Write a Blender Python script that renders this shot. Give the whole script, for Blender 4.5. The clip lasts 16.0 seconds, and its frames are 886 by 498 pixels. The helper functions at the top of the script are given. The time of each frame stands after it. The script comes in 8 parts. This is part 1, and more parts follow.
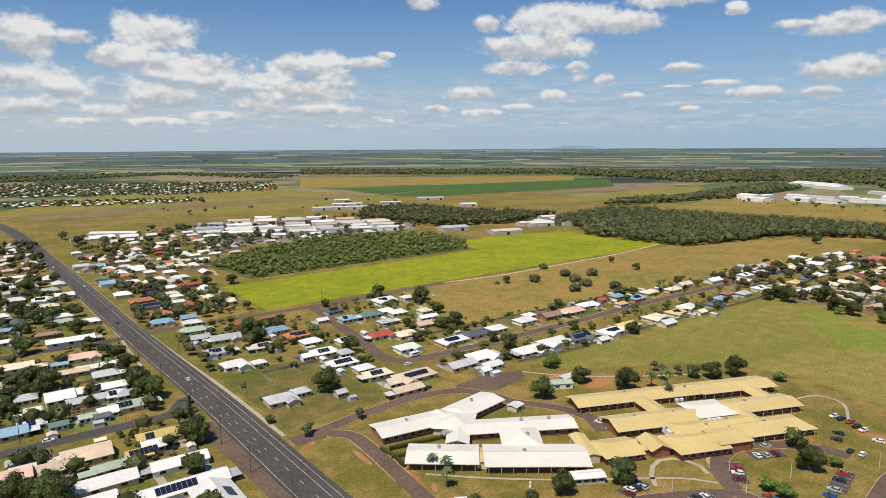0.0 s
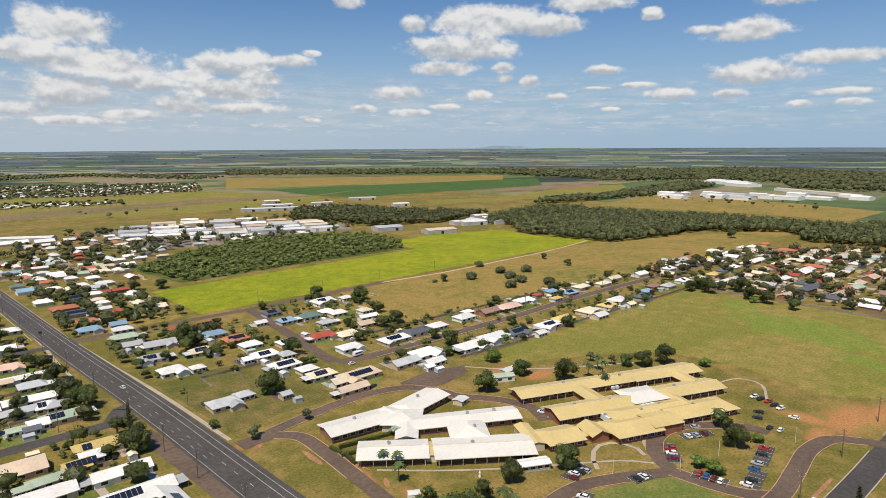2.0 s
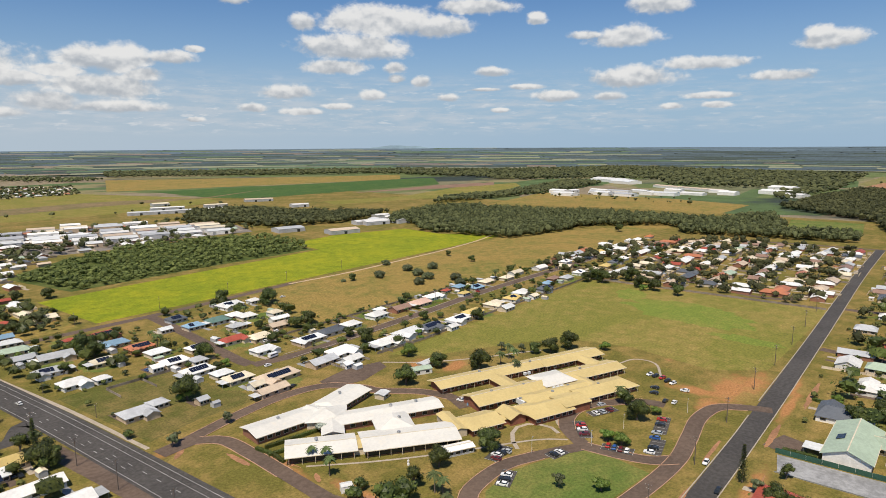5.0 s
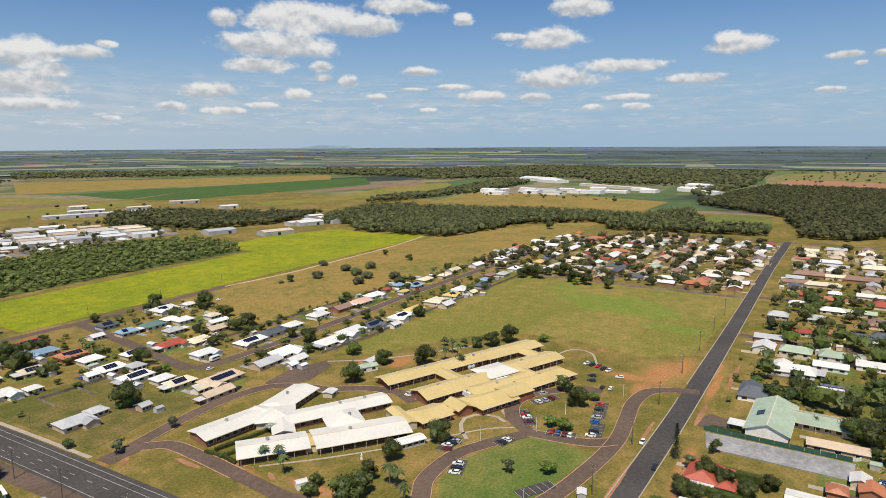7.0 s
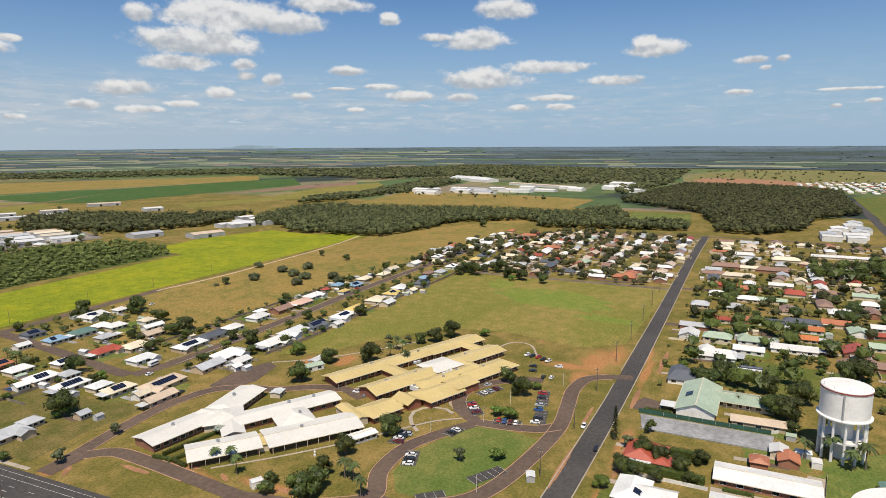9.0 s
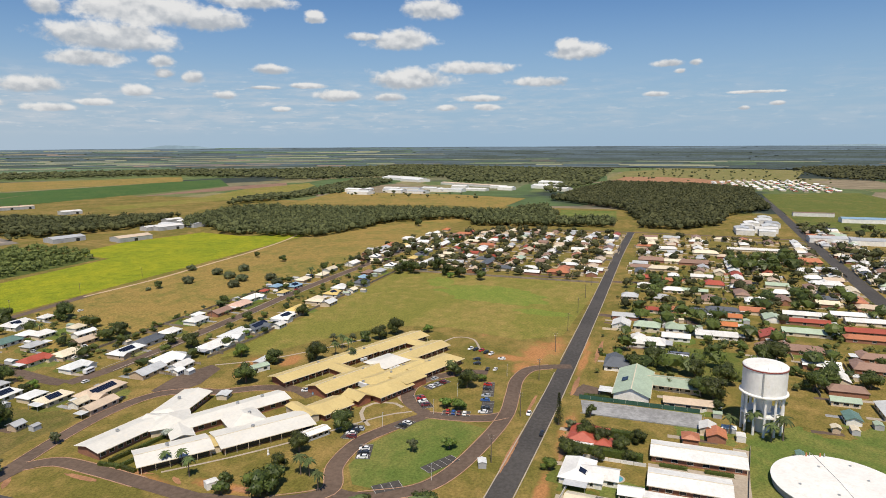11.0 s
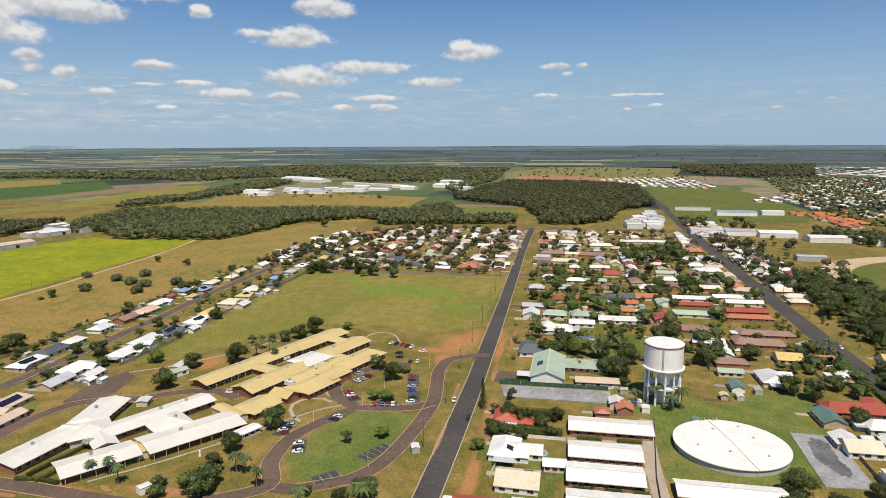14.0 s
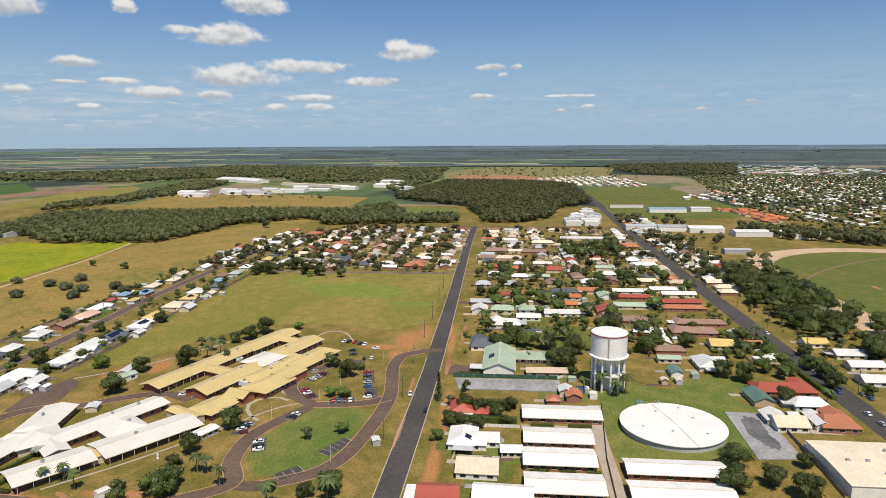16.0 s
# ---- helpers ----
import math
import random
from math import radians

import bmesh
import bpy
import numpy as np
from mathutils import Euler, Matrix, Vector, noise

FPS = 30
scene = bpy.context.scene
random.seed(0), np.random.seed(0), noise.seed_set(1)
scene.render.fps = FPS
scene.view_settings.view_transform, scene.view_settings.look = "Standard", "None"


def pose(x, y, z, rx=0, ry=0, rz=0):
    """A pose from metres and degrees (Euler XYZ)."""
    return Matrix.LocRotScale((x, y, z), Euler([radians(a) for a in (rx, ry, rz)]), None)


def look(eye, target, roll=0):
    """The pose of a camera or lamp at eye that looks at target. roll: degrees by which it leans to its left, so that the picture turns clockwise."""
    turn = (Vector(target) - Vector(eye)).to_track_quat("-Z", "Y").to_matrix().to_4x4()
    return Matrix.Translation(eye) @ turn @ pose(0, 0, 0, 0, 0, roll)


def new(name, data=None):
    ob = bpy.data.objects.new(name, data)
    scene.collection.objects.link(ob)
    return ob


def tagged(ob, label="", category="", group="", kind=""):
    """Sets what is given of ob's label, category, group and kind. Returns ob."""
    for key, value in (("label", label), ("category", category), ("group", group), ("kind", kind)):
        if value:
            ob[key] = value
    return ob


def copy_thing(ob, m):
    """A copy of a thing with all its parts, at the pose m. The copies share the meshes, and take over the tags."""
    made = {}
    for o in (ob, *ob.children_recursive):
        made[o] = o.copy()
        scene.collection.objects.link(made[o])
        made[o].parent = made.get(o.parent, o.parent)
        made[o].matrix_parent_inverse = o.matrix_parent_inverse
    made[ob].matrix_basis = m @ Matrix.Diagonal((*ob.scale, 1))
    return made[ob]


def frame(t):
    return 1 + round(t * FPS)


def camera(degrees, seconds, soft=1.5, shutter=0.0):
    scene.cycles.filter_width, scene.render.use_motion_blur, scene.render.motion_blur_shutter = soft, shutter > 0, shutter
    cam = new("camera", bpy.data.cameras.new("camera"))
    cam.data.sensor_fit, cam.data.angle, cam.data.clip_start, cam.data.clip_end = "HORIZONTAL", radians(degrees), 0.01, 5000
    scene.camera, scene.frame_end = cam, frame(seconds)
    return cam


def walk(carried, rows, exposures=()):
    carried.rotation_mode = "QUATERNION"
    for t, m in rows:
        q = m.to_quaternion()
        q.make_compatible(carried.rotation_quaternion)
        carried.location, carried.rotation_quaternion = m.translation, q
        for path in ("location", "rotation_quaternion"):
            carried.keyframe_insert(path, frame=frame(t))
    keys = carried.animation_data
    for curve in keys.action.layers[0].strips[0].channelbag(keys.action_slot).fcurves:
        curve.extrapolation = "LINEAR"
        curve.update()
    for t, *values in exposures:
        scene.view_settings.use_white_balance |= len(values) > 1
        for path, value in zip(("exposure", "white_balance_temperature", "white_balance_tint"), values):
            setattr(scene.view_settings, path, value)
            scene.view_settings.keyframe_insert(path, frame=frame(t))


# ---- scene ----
cam = camera(69.3, 16.0, soft=0.6)
# seconds, eye x, y, z, heading (degrees to the left of +y), pitch
PATH = [
    (0, -2.47, 4.44, 121.45, -35.630, -9.187),
    (0.5, -4.31, 4.50, 121.48, -37.219, -9.198),
    (1, -6.23, 4.55, 121.51, -38.797, -9.209),
    (1.5, -8.21, 4.60, 121.54, -40.367, -9.220),
    (2, -10.26, 4.65, 121.56, -41.930, -9.231),
    (2.5, -12.37, 4.73, 121.58, -43.490, -9.241),
    (3, -14.52, 4.82, 121.61, -45.046, -9.252),
    (3.5, -16.73, 4.95, 121.62, -46.602, -9.262),
    (4, -18.98, 5.12, 121.64, -48.158, -9.272),
    (6.5, -30.71, 6.71, 121.69, -55.969, -9.320),
    (7, -33.13, 7.20, 121.70, -57.540, -9.330),
    (7.5, -35.55, 7.77, 121.70, -59.112, -9.339),
    (8, -37.99, 8.40, 121.70, -60.687, -9.348),
    (8.5, -40.42, 9.10, 121.70, -62.262, -9.357),
    (9, -42.86, 9.88, 121.69, -63.837, -9.365),
    (11.5, -54.92, 14.79, 121.64, -71.650, -9.407),
    (12, -57.27, 15.97, 121.62, -73.186, -9.415),
    (12.5, -59.60, 17.21, 121.60, -74.707, -9.423),
    (13, -61.91, 18.50, 121.58, -76.210, -9.430),
    (13.5, -64.18, 19.84, 121.56, -77.692, -9.438),
    (14, -66.41, 21.23, 121.53, -79.149, -9.445),
    (14.5, -68.60, 22.65, 121.51, -80.578, -9.452),
    (15, -70.75, 24.10, 121.48, -81.975, -9.459),
    (15.5, -72.85, 25.58, 121.45, -83.335, -9.466),
    (16, -74.91, 27.08, 121.41, -84.654, -9.473),
]
walk(cam, [(t, pose(x, y, z, 90 + pitch, 0, yaw) @ pose(0, 0, 0, 0, 0, -0.3)) for t, x, y, z, yaw, pitch in PATH],
     exposures=[(0.0, 0.0), (16.0, 0.0)])

# ---- light ----
SUN_ELEV, SUN_AZ = 62.0, 249.0        # degrees; azimuth clockwise from +y
sun_dir = Vector((math.sin(radians(SUN_AZ)) * math.cos(radians(SUN_ELEV)),
                  math.cos(radians(SUN_AZ)) * math.cos(radians(SUN_ELEV)), math.sin(radians(SUN_ELEV))))
sun_data = bpy.data.lights.new("sun", "SUN")
sun_data.energy, sun_data.angle, sun_data.color = 5.1, radians(0.53), (1.0, 0.895, 0.74)
sun = new("sun", sun_data)
sun.matrix_world = look((0, 0, 500), Vector((0, 0, 500)) - sun_dir)

world = bpy.data.worlds.new("sky")
world.use_nodes = True
scene.world = world


class Nodes:
    """Short hand for wiring nodes."""

    def __init__(self, tree):
        self.tree = tree
        tree.nodes.clear()

    def add(self, kind):
        return self.tree.nodes.new(kind)

    def put(self, sock, v):
        if isinstance(v, bpy.types.NodeSocket):
            self.tree.links.new(v, sock)
        else:
            sock.default_value = v

    def math(self, op, a, b=0.0, c=0.0, clamp=False):
        n = self.add("ShaderNodeMath")
        n.operation, n.use_clamp = op, clamp
        self.put(n.inputs[0], a), self.put(n.inputs[1], b), self.put(n.inputs[2], c)
        return n.outputs[0]

    def noise(self, vec, scale, detail=4.0, rough=0.55, distort=0.0):
        n = self.add("ShaderNodeTexNoise")
        if vec is not None:
            self.put(n.inputs["Vector"], vec)
        for k, v in (("Scale", scale), ("Detail", detail), ("Roughness", rough), ("Distortion", distort)):
            n.inputs[k].default_value = v
        return n.outputs[0]

    def ramp(self, v, a, b, lo=0.0, hi=1.0):
        n = self.add("ShaderNodeMapRange")
        n.interpolation_type = "SMOOTHSTEP"
        for k, q in zip(range(5), (v, a, b, lo, hi)):
            self.put(n.inputs[k], q)
        return n.outputs[0]

    def mix(self, f, a, b):
        n = self.add("ShaderNodeMix")
        n.data_type = "RGBA"
        self.put(n.inputs[0], f)
        self.put(n.inputs[6], (*a, 1) if isinstance(a, tuple) and len(a) == 3 else a)
        self.put(n.inputs[7], (*b, 1) if isinstance(b, tuple) and len(b) == 3 else b)
        return n.outputs[2]

    def scaled(self, vec, s):
        n = self.add("ShaderNodeMapping")
        self.put(n.inputs[0], vec)
        n.inputs["Scale"].default_value = s
        return n.outputs[0]


def build_sky():
    n = Nodes(world.node_tree)
    sky = n.add("ShaderNodeTexSky")
    sky.sky_type, sky.sun_disc, sky.sun_elevation, sky.sun_rotation = "NISHITA", False, radians(SUN_ELEV), radians(SUN_AZ)
    sky.air_density, sky.dust_density, sky.ozone_density, sky.altitude = 1.0, 0.6, 1.6, 100.0
    way = n.add("ShaderNodeTexCoord").outputs["Generated"]
    sep = n.add("ShaderNodeSeparateXYZ")
    n.put(sep.inputs[0], way)
    az = n.math("MULTIPLY", n.math("ARCTAN2", sep.outputs[0], sep.outputs[1]), 57.2958)
    el = n.math("MULTIPLY", n.math("ARCSINE", sep.outputs[2]), 57.2958)

    def spread(across, up, lift_by=0.0):
        """A point of the sky in degrees, scaled across and up."""
        c = n.add("ShaderNodeCombineXYZ")
        n.put(c.inputs[0], n.math("MULTIPLY", az, across)), n.put(c.inputs[1], n.math("MULTIPLY", n.math("ADD", el, lift_by), up))
        return c.outputs[0]

    def puffs(where, scale):
        """Rounded heads of cumulus."""
        v = n.add("ShaderNodeTexVoronoi")
        v.feature = "SMOOTH_F1"
        n.put(v.inputs["Vector"], where)
        v.inputs["Scale"].default_value, v.inputs["Smoothness"].default_value = scale, 0.35
        v.inputs["Detail"].default_value, v.inputs["Roughness"].default_value = 2.0, 0.5
        return n.math("SUBTRACT", 0.55, v.outputs["Distance"])

    flat, above = spread(1.0, 1.35), spread(1.0, 1.35, 0.45)
    ragged = n.noise(flat, 1.5, 6.0, 0.62, 0.35)
    big = n.noise(flat, 0.33, 3.0, 0.5)
    heads, heads_above = puffs(flat, 0.55), puffs(above, 0.55)
    warp = n.math("ADD", n.math("MULTIPLY", n.math("SUBTRACT", ragged, 0.5), 1.25), n.math("MULTIPLY", heads, 0.62))
    warp = n.math("ADD", warp, n.math("MULTIPLY", n.math("SUBTRACT", big, 0.5), 1.3))
    total, under = None, None

    def cloud(a, e, wide, high):
        """One cumulus at azimuth a and elevation e, with a flat base; all in degrees."""
        nonlocal total, under
        da = n.math("DIVIDE", n.math("SUBTRACT", az, a), wide)
        de = n.math("DIVIDE", n.math("SUBTRACT", el, e), high)
        low = n.math("MULTIPLY", n.math("MINIMUM", de, 0.0), 0.7)
        r = n.math("SQRT", n.math("ADD", n.math("MULTIPLY", da, da), n.math("ADD", n.math("MULTIPLY", de, de), n.math("MULTIPLY", low, low))))
        m = n.math("SUBTRACT", 1.0, r)
        d = n.math("MULTIPLY", de, n.ramp(m, -0.5, 0.3))
        total, under = (m, d) if total is None else (n.math("MAXIMUM", total, m), n.math("ADD", under, d))

    for spec in CLOUDS:
        cloud(*spec)
    dens = n.math("ADD", total, n.math("MULTIPLY", warp, 0.55))
    mask = n.ramp(dens, -0.24, 0.30)
    # veils and scraps of flat cloud low over the horizon
    band = n.math("MULTIPLY", n.math("MULTIPLY", n.ramp(el, 0.5, 1.7), n.ramp(el, 6.8, 3.2)), n.ramp(az, 100.0, 40.0, 0.35, 1.0))
    streak = n.noise(spread(0.30, 1.9), 1.0, 6.0, 0.62)
    scraps = n.noise(spread(0.55, 2.6), 1.0, 5.0, 0.6)
    thin = n.math("MULTIPLY", n.math("MULTIPLY", n.ramp(streak, 0.40, 0.66), band), 0.62)
    bright = n.math("MULTIPLY", n.math("MULTIPLY", n.ramp(scraps, 0.55, 0.70), band), 0.55)
    lit = n.math("MULTIPLY", n.math("SUBTRACT", heads, heads_above), 1.1)
    relief = n.math("ADD", n.math("MULTIPLY", n.math("SUBTRACT", ragged, 0.5), 1.2), n.math("ADD", lit, n.math("MULTIPLY", n.math("SUBTRACT", big, 0.5), 1.6)))
    shade = n.ramp(n.math("ADD", n.math("MAXIMUM", n.math("MINIMUM", under, 0.7), -0.9), relief), -0.75, 0.75)
    body = n.mix(shade, (5.6, 6.0, 6.5), (10.3, 10.2, 10.0))
    tint = n.add("ShaderNodeMix")
    tint.data_type, tint.blend_type = "RGBA", "MULTIPLY"
    n.put(tint.inputs[0], 1.0), n.put(tint.inputs[6], sky.outputs[0]), n.put(tint.inputs[7], (0.66, 0.92, 1.22, 1.0))
    haze = n.math("POWER", n.ramp(el, 14.0, -1.0), 1.05)
    base = n.mix(n.math("MULTIPLY", haze, 0.92), tint.outputs[2], (4.5, 6.25, 8.15, 1))
    veil = n.math("MULTIPLY", n.math("MULTIPLY", n.ramp(az, 75.0, 8.0), n.ramp(el, 8.0, 1.0)), 0.7)
    base = n.mix(veil, base, (6.3, 7.1, 7.8))
    c1 = n.mix(bright, n.mix(thin, base, (7.0, 7.6, 8.3)), (9.2, 9.3, 9.5))
    c2 = n.mix(n.math("MULTIPLY", mask, 0.95), c1, body)
    bg = n.add("ShaderNodeBackground")
    n.put(bg.inputs[0], c2)
    bg.inputs[1].default_value = 0.078
    n.tree.links.new(bg.outputs[0], n.add("ShaderNodeOutputWorld").inputs[0])


# azimuth, elevation, half width, half height in degrees
CLOUDS = [
    (3.6, 7.81, 2.42, 1.98), (6.7, 8.12, 1.75, 0.74), (12.4, 8.66, 3.76, 1.74), (14.5, 6.19, 5.33, 1.61), (10.1, 6.94, 2.67, 1.26), (4.3, 4.92, 3.92, 1.31),
    (6.0, 4.05, 2.08, 0.96), (3.2, 3.02, 2.44, 0.94), (12.5, 4.2, 3.35, 1.62), (17.5, 4.94, 3.47, 0.73), (23.0, 6.61, 2.4, 1.15), (25.4, 6.47, 2.65, 1.43),
    (21.1, 5.57, 2.06, 0.63), (27.0, 5.51, 1.83, 0.81), (24.1, 4.55, 4.86, 1.07), (20.3, 3.34, 2.67, 0.91), (16.4, 2.47, 3.06, 0.47), (24.8, 3.0, 3.84, 0.55),
    (8.9, 2.81, 2.65, 0.6), (6.2, 1.96, 2.61, 0.39), (12.5, 1.98, 3.38, 0.41), (29.0, 6.93, 1.94, 0.64), (30.9, 7.63, 0.92, 0.32), (33.9, 11.71, 1.4, 0.71),
    (30.5, 2.1, 0.83, 0.28), (35.2, 3.05, 1.44, 0.44), (46.1, 10.15, 6.17, 1.53), (51.1, 9.75, 3.12, 1.0), (43.8, 8.07, 5.23, 1.31), (42.1, 6.49, 3.35, 0.7),
    (39.6, 10.01, 1.19, 0.83), (47.2, 6.42, 1.05, 0.63), (47.3, 5.59, 0.84, 0.53), (49.4, 5.35, 0.93, 0.58), (45.3, 4.19, 1.18, 0.54), (38.0, 4.42, 2.48, 0.77),
    (39.2, 2.78, 1.99, 0.39), (42.1, 3.24, 1.42, 0.33), (51.8, 3.95, 1.02, 0.42), (59.4, 10.46, 0.91, 0.61), (56.3, 2.89, 0.97, 0.26), (81.7, 7.53, 2.54, 0.87),
    (80.8, 8.05, 1.19, 0.68), (78.4, 5.11, 2.69, 0.56), (72.7, 6.31, 3.87, 0.62), (67.4, 5.4, 4.05, 1.07), (66.6, 8.63, 3.18, 1.04), (63.7, 8.88, 1.72, 0.42),
    (69.3, 11.01, 2.69, 1.0), (65.5, 3.88, 1.52, 0.44), (61.1, 3.99, 2.09, 0.6), (73.6, 3.77, 2.14, 0.32), (74.0, 3.03, 1.32, 0.32), (70.5, 3.0, 0.95, 0.32),
    (59.4, 10.21, 0.92, 0.46), (54.3, 11.38, 4.08, 0.76), (55.7, 6.1, 1.64, 0.54), (89.0, 6.3, 1.43, 0.41), (89.9, 5.67, 0.59, 0.27), (91.0, 6.3, 0.57, 0.36),
    (58.4, 4.82, 1.65, 0.27), (88.0, 3.89, 1.1, 0.27), (94.8, 2.62, 0.59, 0.22), (97.2, 2.92, 0.69, 0.22), (109.9, 3.07, 0.5, 0.2), (106.2, 2.55, 0.57, 0.16),
    (95.5, 3.84, 2.13, 0.16), (55.6, 6.17, 1.5, 0.47), (55.1, 4.63, 1.66, 0.19), (-14, 8, 8, 3), (-12, 4, 7, 2.4), ]
build_sky()

# ---- materials ----
def material(name, build):
    m = bpy.data.materials.new(name)
    m.use_nodes = True
    n = Nodes(m.node_tree)
    bsdf = n.add("ShaderNodeBsdfPrincipled")
    n.tree.links.new(bsdf.outputs[0], n.add("ShaderNodeOutputMaterial").inputs[0])
    pos = n.add("ShaderNodeNewGeometry").outputs["Position"]
    build(n, bsdf, pos)
    return m


def bump(n, bsdf, height, strength=0.3, distance=0.1):
    b = n.add("ShaderNodeBump")
    b.inputs["Strength"].default_value, b.inputs["Distance"].default_value = strength, distance
    n.put(b.inputs["Height"], height)
    n.put(bsdf.inputs["Normal"], b.outputs[0])


def weathered(name, base, rough=0.7, spread=0.25, fine=1.5, coarse=0.12, metal=0.0, random_tint=0.0, dirt=None):
    """A plain surface with blotches at two scales, and a little difference from object to object."""

    def build(n, bsdf, pos):
        a, b = n.noise(pos, fine, 5.0, 0.6), n.noise(pos, coarse, 3.0)
        f = n.math("ADD", n.math("MULTIPLY", a, 0.5), n.math("MULTIPLY", b, 0.5))
        dark = tuple(c * (1 - spread) for c in base)
        lite = tuple(min(1.0, c * (1 + spread * 0.6)) for c in base)
        col = n.mix(n.ramp(f, 0.32, 0.68), dark, lite)
        if dirt:
            col = n.mix(n.math("MULTIPLY", n.ramp(n.noise(pos, 0.35, 6.0, 0.65), 0.52, 0.72), 0.6), col, dirt)
        if random_tint:
            rnd = n.add("ShaderNodeObjectInfo").outputs["Random"]
            hsv = n.add("ShaderNodeHueSaturation")
            n.put(hsv.inputs["Value"], n.ramp(rnd, 0.0, 1.0, 1 - random_tint, 1 + random_tint))
            n.put(hsv.inputs["Color"], col)
            col = hsv.outputs[0]
        n.put(bsdf.inputs["Base Color"], col)
        n.put(bsdf.inputs["Roughness"], n.ramp(a, 0.3, 0.7, min(1, rough + 0.1), max(0.05, rough - 0.1)))
        bsdf.inputs["Metallic"].default_value = metal
        bump(n, bsdf, a, 0.25, 0.05)

    return material(name, build)


def grassland(name, green, dry, soil, mix_at=0.5, soil_at=0.66, grain=0.9, rows=0.0, row_turn=0.0, worn=()):
    """Grass of three tones: patches tens of metres wide, tufts under a metre, bare soil in spots."""

    def build(n, bsdf, pos):
        wide, mid, tuft = n.noise(pos, 0.018, 5.0, 0.6, 0.6), n.noise(pos, 0.11, 5.0, 0.62), n.noise(pos, grain, 4.0, 0.7)
        f = n.math("ADD", n.math("MULTIPLY", wide, 0.55), n.math("MULTIPLY", mid, 0.45))
        col = n.mix(n.ramp(f, mix_at - 0.12, mix_at + 0.12), green, dry)
        bare = n.math("ADD", n.math("MULTIPLY", n.noise(pos, 0.05, 6.0, 0.65), 0.8), n.math("MULTIPLY", tuft, 0.2))
        col = n.mix(n.ramp(bare, soil_at - 0.03, soil_at + 0.07), col, soil)
        if worn:
            at, near = n.add("ShaderNodeSeparateXYZ"), None
            n.put(at.inputs[0], pos)
            for cx, cy, rx, ry in worn:
                a, b = n.math("DIVIDE", n.math("SUBTRACT", at.outputs[0], cx), rx), n.math("DIVIDE", n.math("SUBTRACT", at.outputs[1], cy), ry)
                d = n.math("SQRT", n.math("ADD", n.math("MULTIPLY", a, a), n.math("MULTIPLY", b, b)))
                near = d if near is None else n.math("MINIMUM", near, d)
            ragged = n.math("ADD", near, n.math("ADD", n.math("MULTIPLY", n.math("SUBTRACT", mid, 0.5), 2.6), n.math("MULTIPLY", n.math("SUBTRACT", tuft, 0.5), 1.0)))
            col = n.mix(n.math("MULTIPLY", n.ramp(ragged, 1.25, 0.35), 0.85), col, (0.40, 0.185, 0.075))
        hsv = n.add("ShaderNodeHueSaturation")
        v = n.math("MULTIPLY", n.ramp(tuft, 0.28, 0.72, 0.70, 1.30), n.ramp(mid, 0.3, 0.7, 0.93, 1.06))
        if rows:
            turned = n.add("ShaderNodeMapping")
            turned.inputs["Rotation"].default_value = (0, 0, radians(row_turn))
            n.put(turned.inputs[0], pos)
            w = n.add("ShaderNodeTexWave")
            n.put(w.inputs["Vector"], turned.outputs[0])
            w.inputs["Scale"].default_value, w.inputs["Distortion"].default_value, w.inputs["Detail"].default_value = rows, 1.5, 2.0
            v = n.math("MULTIPLY", v, n.ramp(w.outputs[1], 0.0, 1.0, 0.95, 1.04))
        n.put(hsv.inputs["Value"], v)
        n.put(hsv.inputs["Color"], col)
        n.put(bsdf.inputs["Base Color"], hsv.outputs[0])
        bsdf.inputs["Roughness"].default_value = 0.95
        bsdf.inputs["Specular IOR Level"].default_value = 0.15
        bump(n, bsdf, tuft, 0.5, 0.25)

    return material(name, build)


def foliage(name, dark, lite, gloss=0.5):
    def build(n, bsdf, pos):
        rnd = n.add("ShaderNodeObjectInfo").outputs["Random"]
        isl = n.add("ShaderNodeNewGeometry").outputs["Random Per Island"]
        a = n.noise(pos, 0.7, 5.0, 0.75)
        f = n.math("ADD", n.math("MULTIPLY", a, 0.7), n.math("MULTIPLY", isl, 0.3))
        col = n.mix(n.ramp(f, 0.25, 0.75), dark, lite)
        hsv = n.add("ShaderNodeHueSaturation")
        n.put(hsv.inputs["Hue"], n.ramp(rnd, 0.0, 1.0, 0.485, 0.51))
        n.put(hsv.inputs["Value"], n.ramp(rnd, 0.0, 1.0, 0.75, 1.25))
        n.put(hsv.inputs["Color"], col)
        n.put(bsdf.inputs["Base Color"], hsv.outputs[0])
        bsdf.inputs["Roughness"].default_value = gloss
        bsdf.inputs["Specular IOR Level"].default_value = 0.25

    return material(name, build)


def glassy(name, tint, rough=0.12):
    def build(n, bsdf, pos):
        a = n.noise(pos, 0.6, 3.0)
        n.put(bsdf.inputs["Base Color"], n.mix(a, tuple(c * 0.7 for c in tint), tuple(c * 1.3 for c in tint)))
        bsdf.inputs["Roughness"].default_value = rough

    return material(name, build)


def painted(name, colour, rough=0.3):
    def build(n, bsdf, pos):
        n.put(bsdf.inputs["Base Color"], n.mix(n.ramp(n.noise(pos, 3.0, 3.0), 0.3, 0.7), tuple(c * 0.92 for c in colour), colour))
        bsdf.inputs["Roughness"].default_value = rough
        bsdf.inputs["Coat Weight"].default_value = 0.5

    return material(name, build)


